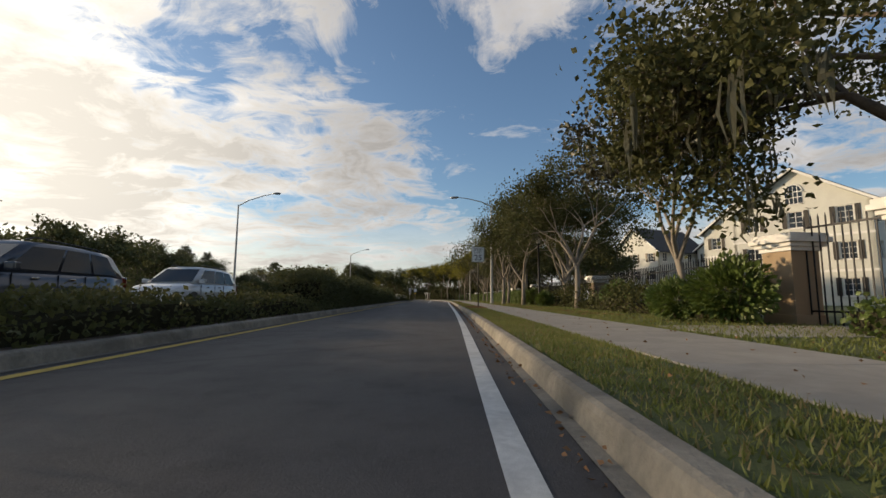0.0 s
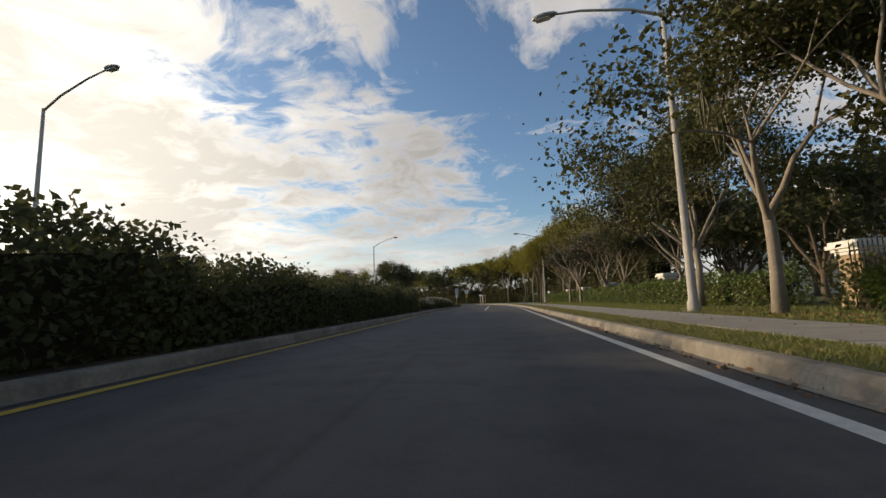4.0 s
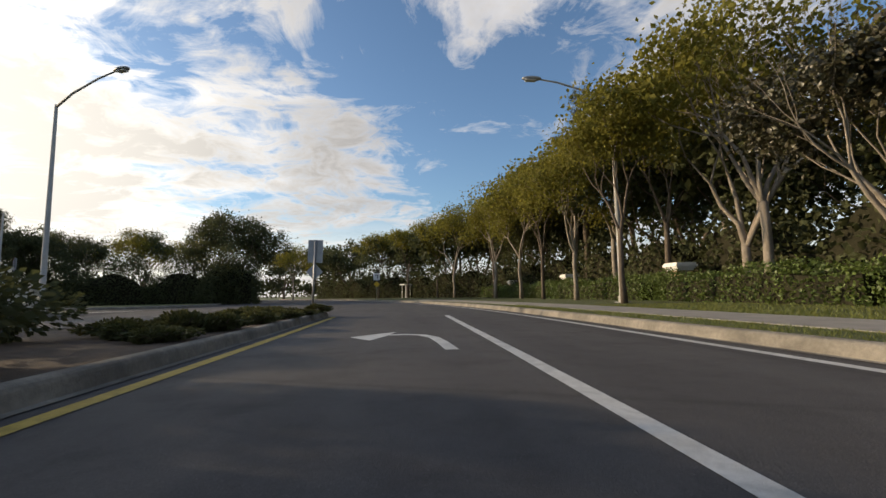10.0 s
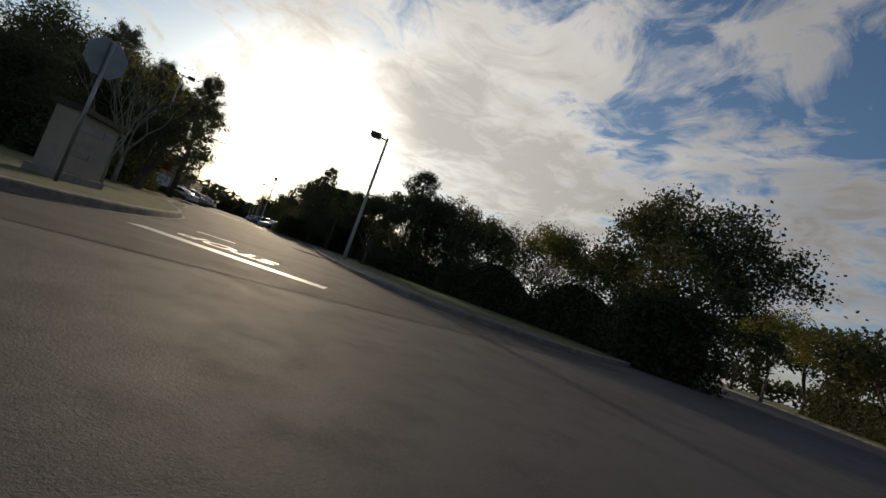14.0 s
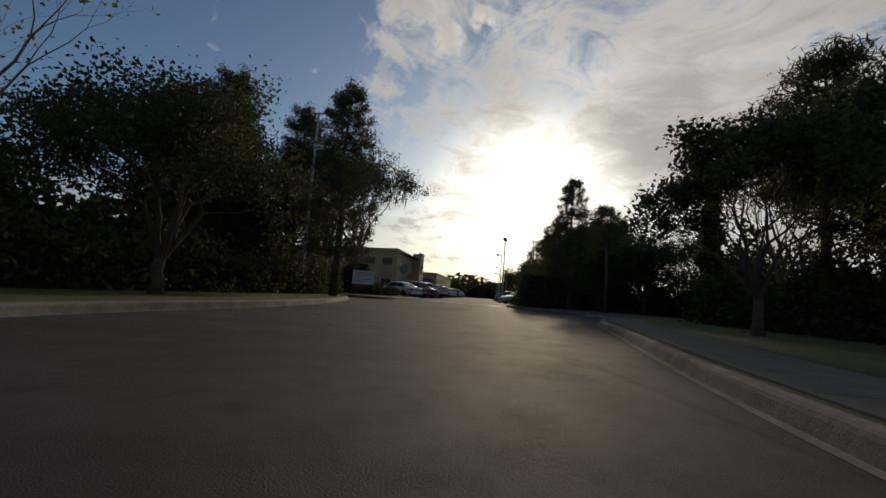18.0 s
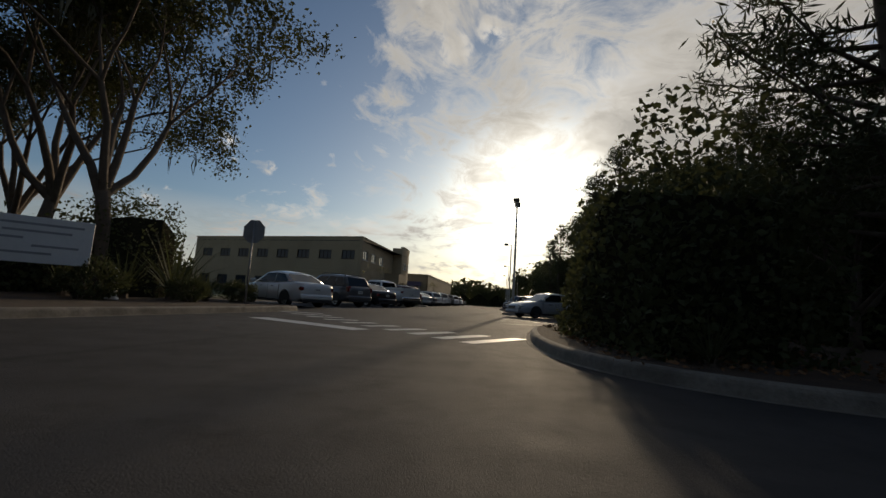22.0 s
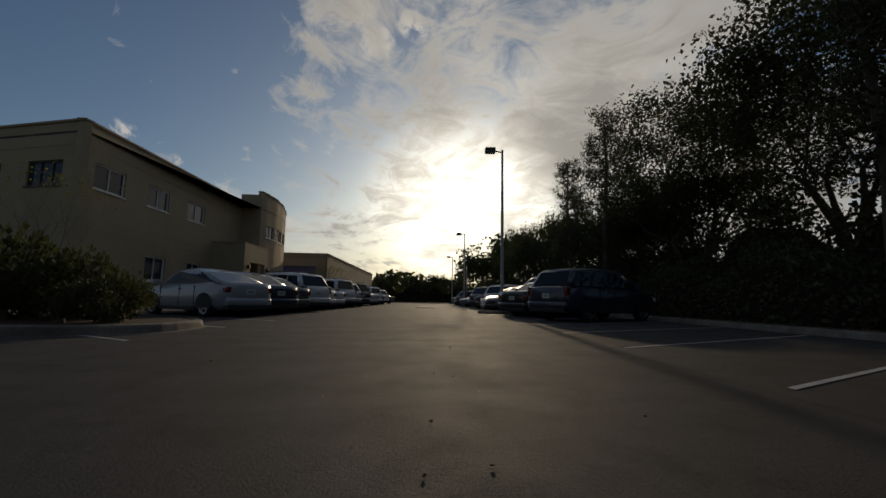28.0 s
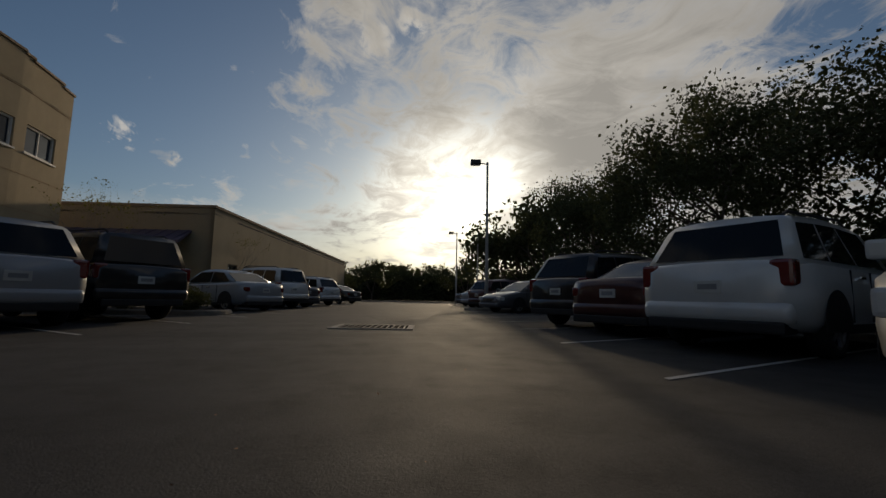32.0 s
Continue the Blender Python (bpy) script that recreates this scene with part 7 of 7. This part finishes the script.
def spiky(m, label, reach=0.8, blades=46, seed=1, group=""):
    """A clump of long arching blades."""
    rng = np.random.default_rng(seed)
    e = empty("spiky_plant", m, label, "plant", group)
    v, f = [], []
    for k in range(blades):
        a, t = rng.uniform(0, math.tau), rng.uniform(0.35, 1.15)
        ln = reach * rng.uniform(0.7, 1.15)
        d, w = np.array((math.cos(a), math.sin(a))), np.array((-math.sin(a), math.cos(a))) * 0.022
        prev = None
        for j in range(4):
            u = j / 3
            r_, z = ln * u * math.sin(t), ln * (u * math.cos(t) - 0.35 * u * u * math.sin(t)) + 0.05
            c = d * r_
            ww = w * (1 - u * 0.95)
            v += [(*(c - ww), z), (*(c + ww), z)]
            if prev is not None:
                f.append((prev, prev + 1, prev + 3, prev + 2))
            prev = len(v) - 2
    link("rosette", v, f, MAT["dark"], e)
    part("heart", lathe(bmesh.new(), [(0.12, -0.02), (0.09, 0.16), (0.02, 0.22)], 8), MAT["bark"], e)
    return e


sp = spiky(Matrix.Translation(lot(-25.4, -6.2, 0.12)), "spiky dark palm-like plant in the shrub bed", 1.25, 60, 91, "spiky plants")
for s, d, k in ((-26.6, -6.4, 2.0), (-24.6, -7.4, 1.3), (-27.8, -7.0, 1.4), (-28.9, -7.6, 1.2), (1.6, -6.4, 1.5), (1.0, -7.8, 1.6), (2.6, -8.2, 1.5), (2.2, -5.2, 0.9), (1.2, -5.0, 0.7), (2.8, -6.8, 0.8), (-27.6, 5.0, 0.6), (-26.6, 6.0, 0.65), (-33.8, 5.6, 0.6), (20.0, 10.8, 0.9), (25.0, 10.6, 0.8)):
    copy_thing(sp, Matrix.LocRotScale(lot(s, d, 0.12), Euler((0, 0, s)), (k, k, k)))
for s, d, k in ((6.3, -9.6, 0.52), (30.1, -8.0, 0.45), (45, -10.6, 0.55)):
    p = lot(s, d)
    place(bare_a, ((p.x, p.y, k, s * 20),))
for s, d, k in ((29.8, -4.9, 0.6), (30.5, -5.6, 0.65), (30.0, -6.8, 0.7), (1.6, -4.5, 0.8), (2.4, -5.8, 1.2), (1.2, -7.6, 1.5), (2.6, -7.4, 1.6), (-27.2, -5.4, 0.7), (-24.6, -5.6, 0.7), (-29.6, -6.0, 0.9)):
    copy_thing(lowg, Matrix.LocRotScale(lot(s, d, 0.12), Euler((0, 0, s)), (k * 0.9, k * 0.9, k)))
hedge("foundation_shrubs", [tuple(lot(s, -11.3)[:2]) for s in (12, 17, 22)], 0.9, 0.8, "dark shrubs before the office wall", "dark", dens=90, size=0.10, seed=77, wave=0.3, ragged=0.2)
for k, z in ((2.5, 1.1), (5.8, 1.3), (9.0, 1.2), (12.4, 1.5), (15.6, 1.2), (19.0, 1.4), (22.5, 1.2), (26.0, 1.3)):
    q = C0 + fv * k + Vector((0.869, -0.495)) * 1.5
    copy_thing(lowg, Matrix.LocRotScale((q.x, q.y, 0.12), Euler((0, 0, k)), (z * 0.75, z * 0.75, z)))
# distant woods that close the view
for name, a, b, h, seed in (("far_wood", (-250, 40), (-260, 260), 12, 101), ("far_wood", (-120, 330), (120, 330), 13, 102), ("far_wood", (-260, 260), (-100, 340), 12, 103), ("far_wood", (170, 330), (190, -60), 12, 104), ("far_wood", (-150, -60), (190, -90), 11, 105), ("far_wood", (-260, 60), (-150, -60), 11, 106), ("far_wood", (-62, -20), (-62, 74), 6, 107)):
    rng = np.random.default_rng(seed)
    n = 9000 if seed == 107 else 7500
    u = rng.random(n)
    base = h * (0.72 + 0.28 * np.sin(u * 43 + seed) * np.sin(u * 17))
    z = base * rng.random(n) ** 0.6 + rng.normal(0, 0.4, n)
    pts = np.stack([a[0] + (b[0] - a[0]) * u + rng.normal(0, 4, n), a[1] + (b[1] - a[1]) * u + rng.normal(0, 4, n), np.abs(z)], 1)
    wd = leaves(name, pts, 1.4 if seed != 107 else 0.75, MAT["oak"], None, seed)
    tagged(wd, "distant line of trees", "woods", kind="stuff")

# ---- grass, litter and stones ----
rng = np.random.default_rng(7)
def blades(name, n, xs, ys_, mat, h, label, z0=0.125, w=0.006):
    v = np.zeros((n, 3, 3))
    a = rng.uniform(0, math.tau, n)
    hh = h * rng.uniform(0.5, 1.3, n)
    bx, by = np.cos(a) * w, np.sin(a) * w
    v[:, 0] = np.stack([xs - bx, ys_ - by, np.full(n, z0)], 1)
    v[:, 1] = np.stack([xs + bx, ys_ + by, np.full(n, z0)], 1)
    v[:, 2] = np.stack([xs + rng.normal(0, h * 0.5, n), ys_ + rng.normal(0, h * 0.5, n), z0 + hh], 1)
    ob = link(name, v.reshape(-1, 3).tolist(), (3 * np.arange(n)[:, None] + [0, 1, 2]).tolist(), mat)
    return tagged(ob, label, "grass", kind="stuff")


ex, ey = np.array([p[0] for p in EDGE]), np.array([p[1] for p in EDGE])
n = 120000
yy = np.r_[rng.uniform(-1, 30, n * 2 // 3), rng.uniform(30, 80, n // 3)]
xx = np.interp(yy, ey, ex) + 0.53 + rng.random(n) * 0.86
clump = np.sin(xx * 9 + np.sin(yy * 5) * 2) * np.sin(yy * 7 + xx * 3)
keep = rng.random(n) < 0.55 + 0.45 * clump
blades("grass_strip", int(keep.sum()), xx[keep], yy[keep], MAT["blade"], 0.042, "coarse green grass on the strip beside the kerb", w=0.006)
n = 16000
yy = rng.uniform(-1, 60, n)
xx = np.interp(yy, ey, ex) + 0.53 + rng.random(n) * 0.86
blades("dry_grass", n, xx, yy, MAT["dryblade"], 0.045, "dry straw among the grass beside the kerb", w=0.006)
n = 60000
yy = rng.uniform(0, 78, n)
xx = np.interp(yy, ey, ex) + 3.05 + rng.random(n) ** 1.6 * 4.2
blades("lawn_grass", n, xx, yy, MAT["blade"], 0.06, "green lawn grass behind the sidewalk", w=0.010)


def scatter(name, pts, size, mat, label, category="litter"):
    ob = leaves(name, pts, size, mat, None, 5, flat=0.9)
    return tagged(ob, label, category, kind="stuff")


n = 2600
yy = rng.uniform(-1, 60, n)
xx = np.interp(yy, ey, ex) + np.where(rng.random(n) < 0.45, 0.18 + rng.random(n) ** 2 * 0.25, 0.6 + rng.random(n) * 5)
zz = np.where(xx - np.interp(yy, ey, ex) < 0.45, 0.018, 0.155)
scatter("fallen_leaves", np.stack([xx, yy, zz], 1), 0.026, MAT["litter"], "brown fallen leaves in the gutter and on the lawn")
n = 2200
yy = rng.uniform(12, 36, n)
xx = np.interp(yy, ey, ex) + 3.1 + rng.random(n) * 1.6
scatter("fallen_leaves", np.stack([xx, yy, np.full(n, 0.15)], 1), 0.04, MAT["litter"], "drift of brown fallen leaves beside the sidewalk")
n = 420
s_ = rng.uniform(-34, 25, n)
d_ = rng.normal(0.6, 1.5, n)
pp = np.array([tuple(lot(a, b, 0.014)) for a, b in zip(s_, d_)])
scatter("scattered_chips", pp, 0.013, MAT["litter"], "small leaves and chips scattered on the asphalt")
n = 1500
pp = np.array([tuple(lot(a, b, 0.155)) for a, b in zip(rng.uniform(-27, 20, n), rng.uniform(9.3, 12, n))] + [tuple(lot(a, b, 0.155)) for a, b in zip(rng.uniform(-34.2, -25.8, n), 4.6 + 4 * rng.random(n))])
pp = np.concatenate([pp, np.array([tuple(lot(a, b, 0.145)) for a, b in zip(rng.uniform(14.5, 15.8, 260), rng.uniform(3.7, 8.5, 260))])])
scatter("mulch_litter", pp, 0.05, MAT["litter"], "brown leaf litter on the planting beds")
n = 1800
yy = rng.uniform(19.2, 23.5, n)
xx = np.interp(yy, ey, ex) + 0.62 + rng.random(n) * 0.85
scatter("fallen_leaves", np.stack([xx, yy, np.full(n, 0.165)], 1), 0.034, MAT["litter"], "heap of brown fallen leaves on the grass strip")
